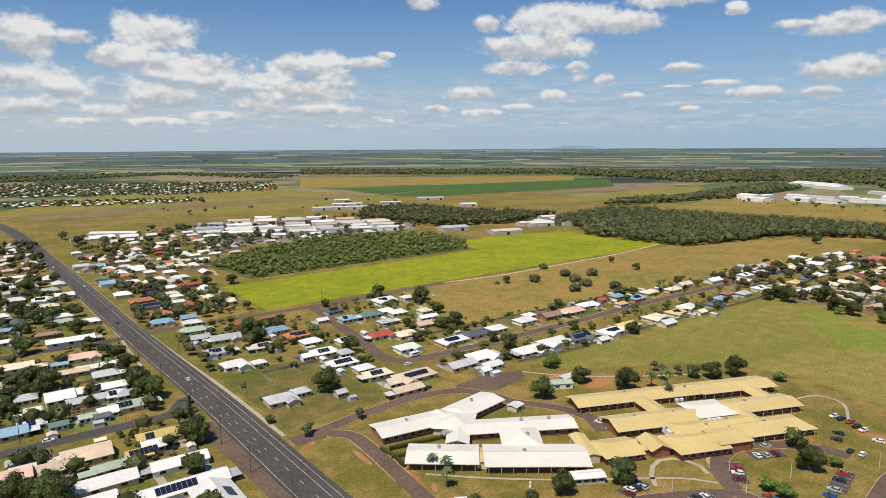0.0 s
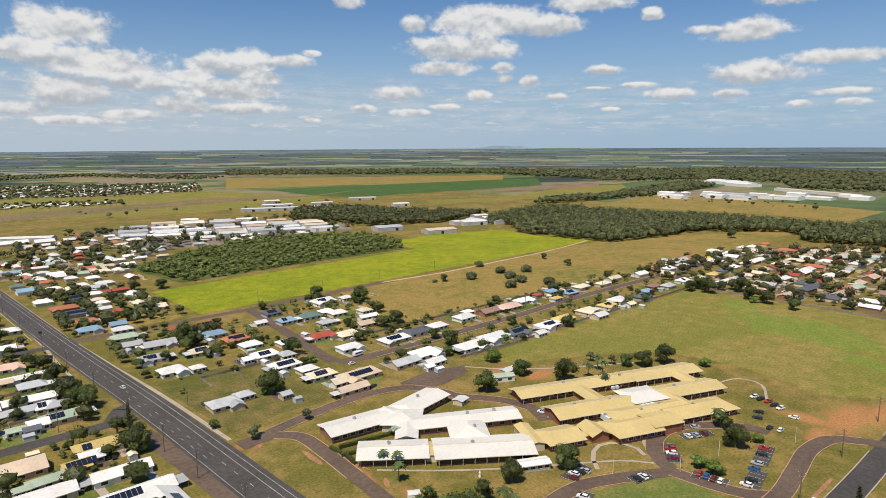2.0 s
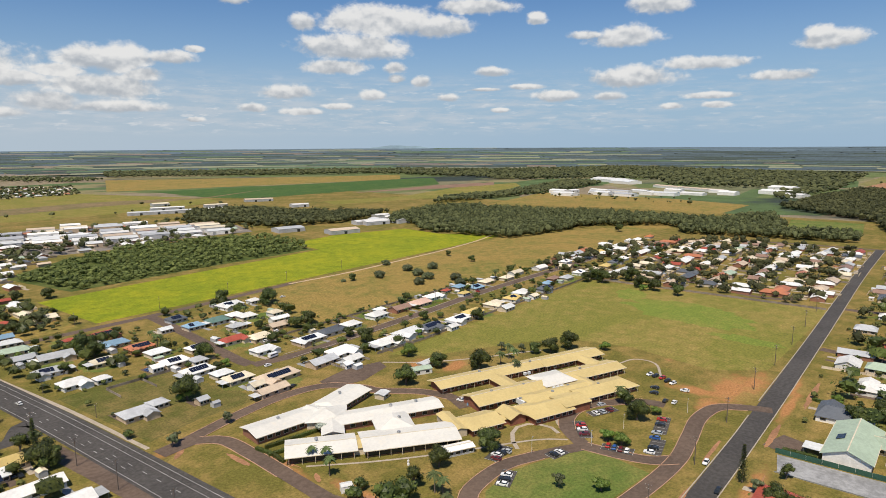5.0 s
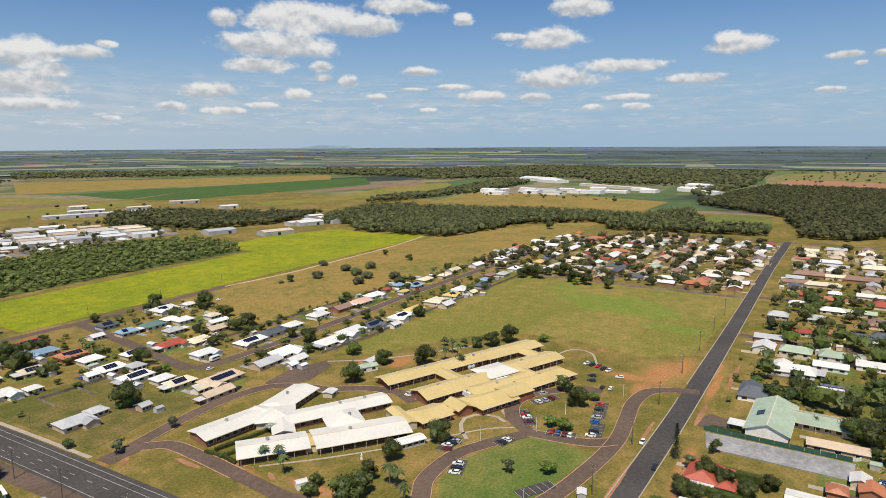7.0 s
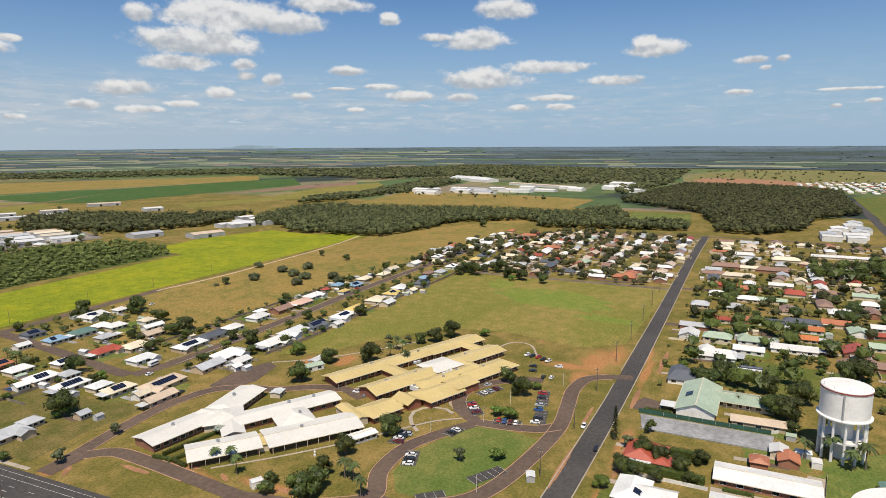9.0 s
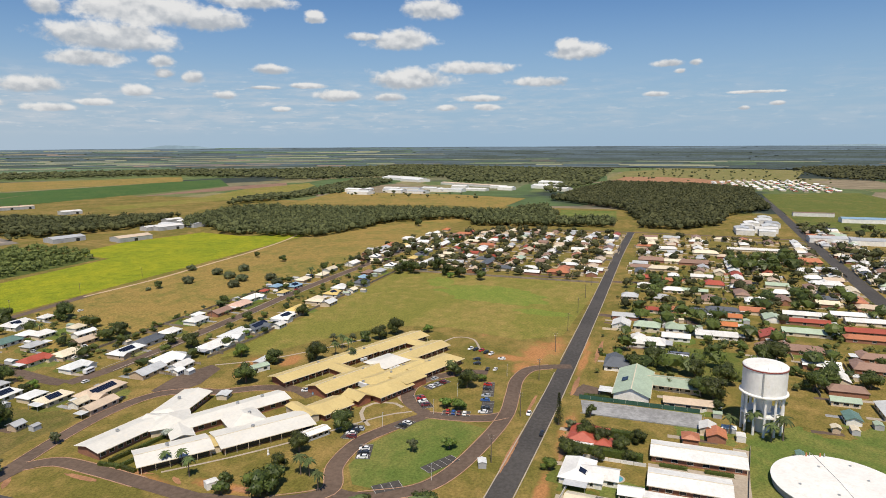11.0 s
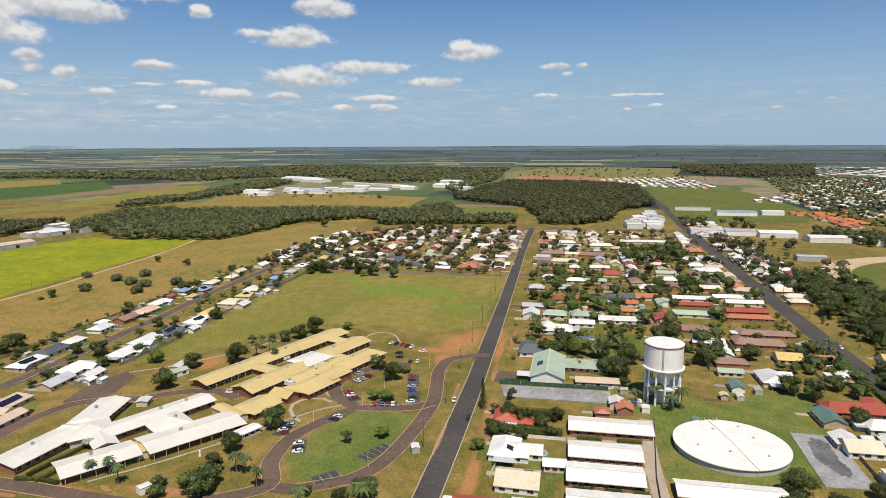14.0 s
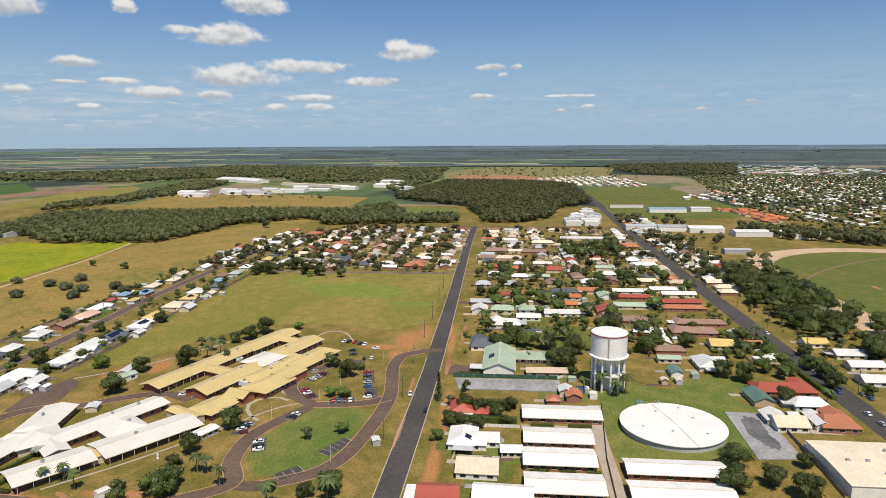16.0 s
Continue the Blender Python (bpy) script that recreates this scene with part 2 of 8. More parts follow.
GRASS = grassland("mown grass", (0.131, 0.118, 0.026), (0.248, 0.172, 0.056), (0.30, 0.15, 0.062), 0.52, 0.645,
                  worn=((304, 84, 24, 10), (318, 77, 20, 6), (291, 98, 6, 14), (278, 88, 10, 5), (324, 60, 18, 3), (300, 57, 24, 2.5), (236, 230, 13, 8), (222, 226, 8, 5), (247, 214, 11, 6),
                        (98, 244, 9, 4), (121, 158, 3, 16), (117, 205, 3, 22), (126, 330, 10, 5), (150, 345, 14, 6), (206, 52, 22, 3), (150, 53, 20, 3), (80, 345, 4, 30)))
PADDOCK = grassland("paddock grass", (0.170, 0.166, 0.034), (0.252, 0.192, 0.058), (0.24, 0.15, 0.06), 0.54, 0.74, 0.7)
DRYFIELD = grassland("dry pasture", (0.145, 0.145, 0.034), (0.262, 0.182, 0.054), (0.29, 0.16, 0.07), 0.45, 0.68, 0.5)
CANOLA = grassland("yellow flowering crop", (0.165, 0.205, 0.012), (0.255, 0.262, 0.014), (0.12, 0.165, 0.022), 0.5, 0.72, 0.6, 0.25, 4)
CROP = grassland("green crop", (0.05, 0.10, 0.025), (0.08, 0.12, 0.03), (0.15, 0.13, 0.05), 0.55, 0.75, 0.4, 0.08, 10)


def countryside():
    """Farmland seen from afar: a patchwork of crops and pasture, with dark bush in large tracts."""

    def build(n, bsdf, pos):
        turned = n.add("ShaderNodeMapping")
        turned.inputs["Rotation"].default_value = (0, 0, radians(-12))
        turned.inputs["Scale"].default_value = (1 / 420, 1 / 200, 0)
        n.put(turned.inputs[0], pos)
        cells = n.add("ShaderNodeTexVoronoi")
        cells.distance = "CHEBYCHEV"
        n.put(cells.inputs["Vector"], turned.outputs[0])
        cells.inputs["Scale"].default_value, cells.inputs["Randomness"].default_value = 1.0, 0.75
        sep = n.add("ShaderNodeSeparateColor")
        n.put(sep.inputs[0], cells.outputs["Color"])
        mid, tuft = n.noise(pos, 0.02, 5.0, 0.62), n.noise(pos, 0.3, 4.0, 0.7)
        col = n.mix(n.ramp(sep.outputs[0], 0.2, 0.6), (0.115, 0.145, 0.055), (0.21, 0.185, 0.095))
        col = n.mix(n.ramp(sep.outputs[1], 0.62, 0.75), col, (0.085, 0.125, 0.05))
        col = n.mix(n.ramp(sep.outputs[2], 0.86, 0.9), col, (0.22, 0.18, 0.12))
        bush = n.math("ADD", n.noise(pos, 0.0011, 5.0, 0.6), n.math("MULTIPLY", n.math("SUBTRACT", mid, 0.5), 0.1))
        far = n.add("ShaderNodeSeparateXYZ")
        n.put(far.inputs[0], pos)
        high = n.ramp(far.outputs[2], 4.0, 70.0, -0.03, 0.13)
        col = n.mix(n.ramp(n.math("ADD", bush, high), 0.50, 0.56), col, (0.040, 0.052, 0.044))
        hsv = n.add("ShaderNodeHueSaturation")
        n.put(hsv.inputs["Value"], n.math("MULTIPLY", n.ramp(tuft, 0.25, 0.75, 0.75, 1.25), n.ramp(mid, 0.3, 0.7, 0.8, 1.2)))
        n.put(hsv.inputs["Color"], col)
        n.put(bsdf.inputs["Base Color"], hsv.outputs[0])
        bsdf.inputs["Roughness"].default_value = 0.95
        bsdf.inputs["Specular IOR Level"].default_value = 0.1

    return material("far farmland", build)


PLAIN = countryside()
ORCHARD = grassland("orchard rows", (0.025, 0.05, 0.018), (0.04, 0.065, 0.02), (0.06, 0.07, 0.03), 0.5, 0.75, 0.3, 0.06, 30)
LUSH = grassland("watered lawn", (0.10, 0.142, 0.03), (0.17, 0.166, 0.046), (0.22, 0.15, 0.06), 0.52, 0.72)
REDSOIL = weathered("red soil", (0.33, 0.165, 0.08), 0.95, 0.35, 0.8, 0.08)
SOIL = weathered("brown ploughed soil", (0.22, 0.13, 0.08), 0.95, 0.3, 0.4, 0.03)
ASPHALT = weathered("grey asphalt", (0.062, 0.056, 0.051), 0.9, 0.3, 0.6, 0.04, dirt=(0.078, 0.068, 0.058))
OLD_ASPHALT = weathered("worn brown asphalt", (0.116, 0.079, 0.056), 0.92, 0.3, 0.5, 0.05, dirt=(0.14, 0.10, 0.075))
CONCRETE = weathered("pale concrete", (0.38, 0.32, 0.25), 0.85, 0.2, 1.0, 0.1, dirt=(0.3, 0.24, 0.18))
SLAB = weathered("grey weathered concrete", (0.30, 0.30, 0.30), 0.85, 0.35, 0.5, 0.09, dirt=(0.17, 0.17, 0.17))
LINE = weathered("white road paint", (0.52, 0.51, 0.48), 0.7, 0.25, 2.0, 0.3)
KERB = weathered("reddish kerb", (0.42, 0.25, 0.16), 0.9, 0.3, 1.2, 0.2)
SAND = weathered("pale sand track", (0.48, 0.35, 0.22), 0.95, 0.2, 0.4, 0.05)
W = {}
for key, colour in dict(white=(0.70, 0.69, 0.66), cream=(0.66, 0.58, 0.43), zinc=(0.42, 0.43, 0.44), pale=(0.62, 0.63, 0.62),
                        slate=(0.10, 0.11, 0.125), red=(0.34, 0.075, 0.045), terracotta=(0.42, 0.16, 0.08), brown=(0.27, 0.17, 0.125),
                        green=(0.36, 0.44, 0.33), teal=(0.12, 0.2, 0.17), blue=(0.22, 0.34, 0.45), yellow=(0.56, 0.42, 0.15),
                        tan=(0.53, 0.42, 0.31), pink=(0.62, 0.42, 0.33), orange=(0.50, 0.17, 0.06)).items():
    W[key] = weathered(key + " sheet roofing", colour, 0.5, 0.16, 0.9, 0.15, random_tint=0.12, dirt=tuple(c * 0.82 for c in colour))
HOSPITAL_WHITE = weathered("white hospital roofing", (0.645, 0.625, 0.57), 0.5, 0.10, 0.7, 0.09, dirt=(0.66, 0.6, 0.5))
HOSPITAL_YELLOW = weathered("straw yellow roofing", (0.540, 0.423, 0.184), 0.55, 0.12, 0.8, 0.08, dirt=(0.52, 0.38, 0.15))
GUTTER = weathered("cream painted gutter", (0.62, 0.55, 0.42), 0.6, 0.2, 1.0, 0.2)
BRICK = weathered("red brick wall", (0.27, 0.10, 0.055), 0.85, 0.3, 3.0, 0.4)
WALL = {k: weathered(k + " wall", c, 0.8, 0.15, 1.4, 0.3, random_tint=0.1) for k, c in dict(
    white=(0.72, 0.70, 0.65), cream=(0.62, 0.52, 0.38), brick=(0.30, 0.14, 0.085), grey=(0.42, 0.42, 0.42), tan=(0.5, 0.38, 0.26)).items()}
PANE = glassy("dark window glass", (0.025, 0.03, 0.035))
SOLAR = glassy("solar cells", (0.014, 0.018, 0.035), 0.18)
LEAF = foliage("broad leaves", (0.018, 0.028, 0.008), (0.088, 0.108, 0.022))
LEAF_BRIGHT = foliage("bright leaves", (0.055, 0.095, 0.015), (0.13, 0.18, 0.03))
LEAF_GREY = foliage("grey green leaves", (0.05, 0.065, 0.03), (0.12, 0.135, 0.06))
LEAF_RED = foliage("dark red leaves", (0.025, 0.018, 0.014), (0.06, 0.035, 0.025))
LEAF_SILVER = foliage("silver leaves", (0.22, 0.25, 0.21), (0.42, 0.45, 0.38))
PALM = foliage("palm fronds", (0.04, 0.06, 0.018), (0.11, 0.14, 0.05), 0.85)
FOREST = foliage("eucalypt woodland", (0.026, 0.032, 0.012), (0.098, 0.104, 0.040), 0.8)
SCRUB = foliage("wet scrub", (0.040, 0.056, 0.015), (0.145, 0.165, 0.045), 0.8)
BARK = weathered("grey brown bark", (0.16, 0.12, 0.09), 0.95, 0.3, 3.0, 0.5)
TIMBER = weathered("weathered pole timber", (0.13, 0.10, 0.08), 0.9, 0.3, 2.0, 0.3)
FENCE = weathered("grey timber fence", (0.24, 0.20, 0.16), 0.9, 0.3, 1.5, 0.2, random_tint=0.2)
STEEL = weathered("galvanised steel", (0.45, 0.46, 0.47), 0.45, 0.2, 2.0, 0.3, metal=0.6)
TYRE = weathered("black rubber", (0.02, 0.02, 0.02), 0.8)
TOWER_WHITE = weathered("white painted concrete", (0.73, 0.715, 0.68), 0.7, 0.1, 0.8, 0.12, dirt=(0.62, 0.56, 0.48))
# distance haze is put into this forest's base colour
HAZE_WOODS = weathered("eucalypt forest tinted haze blue", (0.066, 0.094, 0.102), 0.95, 0.35, 0.05, 0.006)
HAZEL_WOODS = weathered("dark plantation canopy", (0.045, 0.064, 0.048), 0.95, 0.35, 0.08, 0.009)
INFIELD = grassland("racecourse grass", (0.10, 0.122, 0.026), (0.165, 0.145, 0.042), (0.28, 0.15, 0.062), 0.56, 0.70, 0.7)
# farthest woods: stronger haze blue mixed into the base colour
HAZE_RANGE = weathered("haze-tinted wooded range", (0.098, 0.142, 0.172), 0.95, 0.2, 0.03, 0.004)
CANE = weathered("young cane", (0.085, 0.135, 0.06), 0.95, 0.2, 0.05, 0.006)
PALE_GRASS = weathered("pale grazing grass", (0.23, 0.235, 0.14), 0.95, 0.2, 0.05, 0.006)
FALLOW = weathered("fallow brown earth", (0.22, 0.165, 0.115), 0.95, 0.2, 0.05, 0.006)
# hill colour holds the pale blue of haze over distance
HILL_HAZE = weathered("wooded hill tinted haze blue", (0.20, 0.28, 0.33), 0.95, 0.12, 0.03, 0.004)
ROUGH = grassland("rough vacant grass", (0.092, 0.098, 0.022), (0.175, 0.132, 0.046), (0.24, 0.14, 0.06), 0.52, 0.66)
PALE_PASTURE = grassland("grazed pale pasture", (0.15, 0.155, 0.05), (0.22, 0.185, 0.075), (0.30, 0.19, 0.09), 0.5, 0.68, 0.4)
FRESH = grassland("fresh green grass", (0.155, 0.195, 0.034), (0.205, 0.20, 0.046), (0.23, 0.16, 0.06), 0.55, 0.78, 0.7)

# ---- mesh tools ----
def mesh_of(name, verts, faces, mat, smooth=False):
    me = bpy.data.meshes.new(name)
    me.from_pydata(verts, [], faces)
    for m in mat if isinstance(mat, (list, tuple)) else [mat]:
        me.materials.append(m)
    if smooth:
        me.polygons.foreach_set("use_smooth", [True] * len(me.polygons))
    return me


def part(name, me, parent=None, m=None, label=""):
    ob = new(name, me)
    ob.parent = parent
    if m is not None:
        ob.matrix_basis = m
    return tagged(ob, label) if label else ob


def thing(name, x, y, turn=0.0, label="", category="", group="", kind="", z=0.0):
    ob = new(name)
    ob.empty_display_size = 0.5
    ob.matrix_basis = pose(x, y, z, 0, 0, turn)
    return tagged(ob, label, category, group, kind)


def box_data(x0, x1, y0, y1, z0, z1):
    v = [(x, y, z) for z in (z0, z1) for y in (y0, y1) for x in (x0, x1)]
    return v, [(0, 2, 3, 1), (4, 5, 7, 6), (0, 1, 5, 4), (2, 6, 7, 3), (0, 4, 6, 2), (1, 3, 7, 5)]


CACHE = {}


def unit_box(mat):
    """A one metre box with a small bevel, shared by everything that scales it."""
    if mat.name not in CACHE:
        bm = bmesh.new()
        bmesh.ops.create_cube(bm, size=1.0)
        bmesh.ops.bevel(bm, geom=bm.edges[:], offset=0.02, segments=1, affect="EDGES")
        me = bpy.data.meshes.new("box " + mat.name)
        bm.to_mesh(me)
        bm.free()
        me.materials.append(mat)
        CACHE[mat.name] = me
    return CACHE[mat.name]


def slab_part(name, mat, parent, cx, cy, cz, sx, sy, sz, turn=0.0, tilt=0.0, label=""):
    m = pose(cx, cy, cz, tilt, 0, turn) @ Matrix.Diagonal((sx, sy, sz, 1))
    return part(name, unit_box(mat), parent, m, label)


def tube(points, radii, sides=8, cap=True):
    """Vertices and faces of a tube along points."""
    V, Fc = [], []
    for i, (p, r) in enumerate(zip(points, radii)):
        a, b = Vector(points[max(0, i - 1)]), Vector(points[min(len(points) - 1, i + 1)])
        d = (b - a).normalized()
        s = d.orthogonal().normalized()
        u = d.cross(s)
        V += [tuple(Vector(p) + r * (math.cos(k * math.tau / sides) * s + math.sin(k * math.tau / sides) * u)) for k in range(sides)]
        if i:
            o = (i - 1) * sides
            Fc += [(o + k, o + (k + 1) % sides, o + sides + (k + 1) % sides, o + sides + k) for k in range(sides)]
    if cap:
        Fc += [tuple(range(sides))[::-1], tuple(range(len(V) - sides, len(V)))]
    return V, Fc


def merged(pieces):
    V, Fc = [], []
    for v, f in pieces:
        Fc += [tuple(i + len(V) for i in q) for q in f]
        V += v
    return V, Fc


def sheet(name, outline, z, mat, label="", category="", kind="structure", thick=0.0):
    """A flat patch of ground with the given outline (counter-clockwise)."""
    k = len(outline)
    V = [(x, y, z) for x, y in outline]
    Fc = [tuple(range(k))]
    if thick:
        V += [(x, y, z - thick) for x, y in outline]
        Fc += [(i, i + k, (i + 1) % k + k, (i + 1) % k) for i in range(k)]
    return tagged(new(name, mesh_of(name, V, Fc, mat)), label, category, "", kind)


def smooth_line(points, step=4.0):
    """A Catmull-Rom line through the points."""
    P = [Vector((*p, 0)) for p in points]
    P = [2 * P[0] - P[1], *P, 2 * P[-1] - P[-2]]
    out = []
    for a, b, c, d in zip(P, P[1:], P[2:], P[3:]):
        k = max(1, int((c - b).length / step))
        for i in range(k):
            t = i / k
            out.append(0.5 * (2 * b + (c - a) * t + (2 * a - 5 * b + 4 * c - d) * t * t + (3 * b - a - 3 * c + d) * t ** 3))
    return out + [P[-2]]


def ribbon_data(points, width, z, off=0.0, step=4.0, height=0.0):
    line = smooth_line(points, step) if len(points) > 2 else [Vector((*p, 0)) for p in points]
    V, Fc = [], []
    for i, p in enumerate(line):
        d = (line[min(i + 1, len(line) - 1)] - line[max(i - 1, 0)]).normalized()
        s = Vector((-d.y, d.x, 0))
        for w in (off - width / 2, off + width / 2):
            q = p + s * w
            V.append((q.x, q.y, z + height))
            if height:
                V.append((q.x, q.y, z - 0.05))
    n = 4 if height else 2
    for i in range(len(line) - 1):
        a, b = i * n, (i + 1) * n
        if height:
            Fc += [(a, b, b + 2, a + 2), (a, a + 1, b + 1, b), (a + 2, b + 2, b + 3, a + 3)]
        else:
            Fc.append((a, b, b + 1, a + 1))
    return V, Fc


def ribbon(name, points, width, z, mat, label="", category="road", off=0.0, height=0.0, kind="structure"):
    return tagged(new(name, mesh_of(name, *ribbon_data(points, width, z, off, 4.0, height), mat)), label, category, "", kind)


def polygon(*pts):
    def inside(x, y):
        hit = False
        for (ax, ay), (bx, by) in zip(pts, pts[1:] + pts[:1]):
            if (ay > y) != (by > y) and x < (bx - ax) * (y - ay) / (by - ay) + ax:
                hit = not hit
        return hit and noise.noise((x / 40, y / 40, 3)) > -0.45

    return inside

# ---- the land ----
def lift(x, y):
    """The country is flat; far out it rises gently to low ranges."""
    r = math.hypot(x - 100, y - 50)
    return 0.0 if r < 3300 else 92.0 * min(1.0, (r - 3300) / 1400.0) ** 1.2 * (0.985 + 0.03 * noise.noise((x / 700, y / 700, 0)))


def build_ground():
    V, Fc, rings, spokes = [], [], [0, 60, 140, 260, 420, 640, 900, 1200, 1600, 2000, 2500, 3000, 3300, 3500, 3800, 4100, 4400, 4700], 120
    for r in rings:
        for k in range(spokes):
            x, y = 100 + r * math.cos(k * math.tau / spokes), 50 + r * math.sin(k * math.tau / spokes)
            V.append((x, y, lift(x, y)))
    for i in range(len(rings) - 1):
        for k in range(spokes):
            a, b = i * spokes + k, i * spokes + (k + 1) % spokes
            Fc.append((a, a + spokes, b + spokes, b))
    return tagged(new("ground", mesh_of("ground", V, Fc, PLAIN)), "wide flat country of grass and red soil", "ground", "", "structure")


build_ground()


def rect(x0, y0, x1, y1):
    return [(x0, y0), (x1, y0), (x1, y1), (x0, y1)]


# town grass: everything round the streets
sheet("ground_town", rect(-700, -1100, 1150, 1400), 0.03, GRASS, "mown and dry grass verges of the town", "grass")
sheet("field_flowering", [(162, 463), (450, 470), (690, 478), (655, 560), (668, 632), (560, 662), (475, 650), (466, 585), (160, 563)], 0.06, CANOLA, "flat field of bright yellow flowering crop", "field")
sheet("field_pasture", [(200, 345), (760, 325), (1000, 330), (760, 440), (690, 470), (450, 462), (275, 452)], 0.07, DRYFIELD, "dry golden pasture with bare patches", "field")
sheet("paddock", [(326, 100), (345, 76), (508, 70), (500, 259), (380, 257), (238, 257), (250, 236), (278, 222), (308, 206), (330, 186), (338, 150)], 0.08, PADDOCK, "open mown green paddock beside the hospital", "paddock")
sheet("lawn", [(147, 96), (160, 90.5), (198, 85), (201, 100), (200, 114), (184, 120.5), (169, 126), (150, 126), (138, 118), (138, 106)], 0.06, LUSH, "watered green lawn inside the drive loop", "lawn")

# roads
ribbon("road_main", [(92, -200), (88, 100), (83.5, 202), (81.5, 250), (78, 322), (69.5, 447), (57.5, 672), (45, 875), (37, 1010), (20, 1180), (-12, 1340), (-70, 1500)], 16.5, 0.12, ASPHALT, "wide grey asphalt main road with painted lanes")
ribbon("road_hospital_street", [(60, 67), (140, 66), (240, 64.5), (420, 65.5), (655, 68), (760, 67.5), (850, 67)], 9.0, 0.12, ASPHALT, "straight dark asphalt street past the paddock")
ribbon("road_residential", [(178, 304), (215, 299), (315, 301.5), (420, 306), (620, 304), (720, 308)], 8.5, 0.115, OLD_ASPHALT, "narrow asphalt residential street")
ribbon("road_field_edge", [(66, 452), (200, 452), (300, 458), (330, 461)], 8.0, 0.11, OLD_ASPHALT, "asphalt street along the flowering field")
ribbon("road_connector", [(194, 450), (186, 380), (178, 320), (178, 306)], 8.0, 0.105, OLD_ASPHALT, "short asphalt street joining two others")
ribbon("road_side_south", [(-300, 303), (70, 303)], 8.0, 0.11, ASPHALT, "asphalt side street")
ribbon("road_side_north", [(-300, 447), (66, 447)], 8.0, 0.11, ASPHALT, "asphalt side street")
ribbon("road_highway", [(60, -136), (540, -139), (980, -150), (1500, -170)], 13.0, 0.12, ASPHALT, "busy asphalt road past the racecourse")
ribbon("road_cross_east", [(700, 322), (790, 275), (836, 190), (848, 69), (846, -20), (838, -140)], 8.0, 0.10, OLD_ASPHALT, "asphalt cross road at the woods")
ribbon("road_cul_de_sac", [(403, 60), (400, 32), (405, 4), (396, -4)], 7.0, 0.105, OLD_ASPHALT, "short asphalt cul-de-sac among houses")
ribbon("road_lane_east", [(519, 64), (520, 47), (532, 20), (557, -6)], 7.0, 0.105, OLD_ASPHALT, "asphalt lane among the houses")
ribbon("road_crescent", [(572, 69), (556, 88), (528, 100), (524, 130), (546, 167), (543, 215), (548, 300)], 7.0, 0.105, OLD_ASPHALT, "curving asphalt street among the houses")
ribbon("track_field", [(325, 460), (394, 456), (473, 460), (560, 466), (640, 478), (690, 492)], 3.2, 0.13, SAND, "pale dirt track between crop and pasture", "track")
sheet("lawn_reservoir", [(160, -18), (224, -13), (252, -52), (256, -98), (216, -100), (165, -68)], 0.055, LUSH, "mown green lawn round the reservoir", "lawn")
sheet("lawn_vacant", [(95, 257), (120, 262), (150, 260), (153, 300), (148, 338), (120, 341), (90, 338)], 0.05, ROUGH, "mown green vacant lot", "lawn")
sheet("lawn_common", [(292, -44), (340, -46), (346, 26), (294, 26)], 0.05, INFIELD, "mown green vacant lot", "lawn")

# ---- the country beyond the town ----
sheet("field_stubble", [(755, 1784), (906, 1733), (1664, 1551), (1915, 1782), (1697, 1883), (1014, 2379)], 0.20, DRYFIELD, "golden stubble field far off", "field")
sheet("field_cane", [(808, 1378), (866, 1269), (1510, 1247), (1802, 1512), (1664, 1551), (824, 1678)], 0.22, CROP, "broad green cane field far off", "field")
sheet("field_ploughed", [(1102, 1207), (1347, 1132), (1581, 1094), (1696, 1173), (1458, 1225)], 0.24, SOIL, "bare brown ploughed strip", "field")
sheet("field_olive", [(1119, 942), (1410, 943), (1593, 1008), (1694, 1091), (1474, 1134), (1097, 1030), (900, 1080), (860, 1000)], 0.22, PADDOCK, "olive green pasture by the woods", "field")
sheet("field_meadow", [(18, 1376), (357, 1191), (560, 1190), (760, 1260), (800, 1370), (672, 1791), (420, 1715), (270, 1846), (20, 1500)], 0.2, PADDOCK, "wide pale green meadow", "field")
sheet("field_orchard", [(1261, 2947), (1885, 3000), (2300, 3150), (1500, 3290)], 0.25, ORCHARD, "dark green orchard in rows", "field")
sheet("field_clearing", [(1061, 750), (1106, 594), (1137, 455), (1120, 321), (1336, 322), (1395, 500), (1397, 822)], 0.2, DRYFIELD, "dry clearing before the factories", "field")
sheet("field_sports", [(935, -162), (980, -352), (1110, -398), (1465, -407), (1694, -395), (1613, -177), (1250, -166)], 0.2, INFIELD, "green sports grounds", "field")
sheet("field_bare_soil", [(1930, 215), (1950, -60), (2060, -150), (2240, -60), (2330, 70), (2300, 180)], 0.24, REDSOIL, "orange bare soil being cleared", "field")
sheet("field_common", [(1880, 120), (1960, -80), (2114, -316), (3001, -494), (3200, -100), (2726, 215), (2194, 230)], 0.2, PALE_PASTURE, "open dry common with scattered trees", "field")
sheet("field_oval", [(960, 96), (1115, 109), (1114, 207), (979, 189)], 0.2, LUSH, "small green playing field in the woods", "field")
sheet("field_rail", [(60, 1270), (95, 1260), (532, 1355), (800, 1370), (1140, 1545), (815, 1396), (580, 1475), (123, 1400), (60, 1380)], 0.26, grassland("railway dirt", (0.14, 0.12, 0.05), (0.22, 0.155, 0.085), (0.30, 0.18, 0.10), 0.5, 0.6, 0.3), "brown strip along the railway", "field")
sheet("field_corner", [(92, 458), (150, 462), (155, 560), (130, 545)], 0.1, DRYFIELD, "bare dry corner paddock", "field")


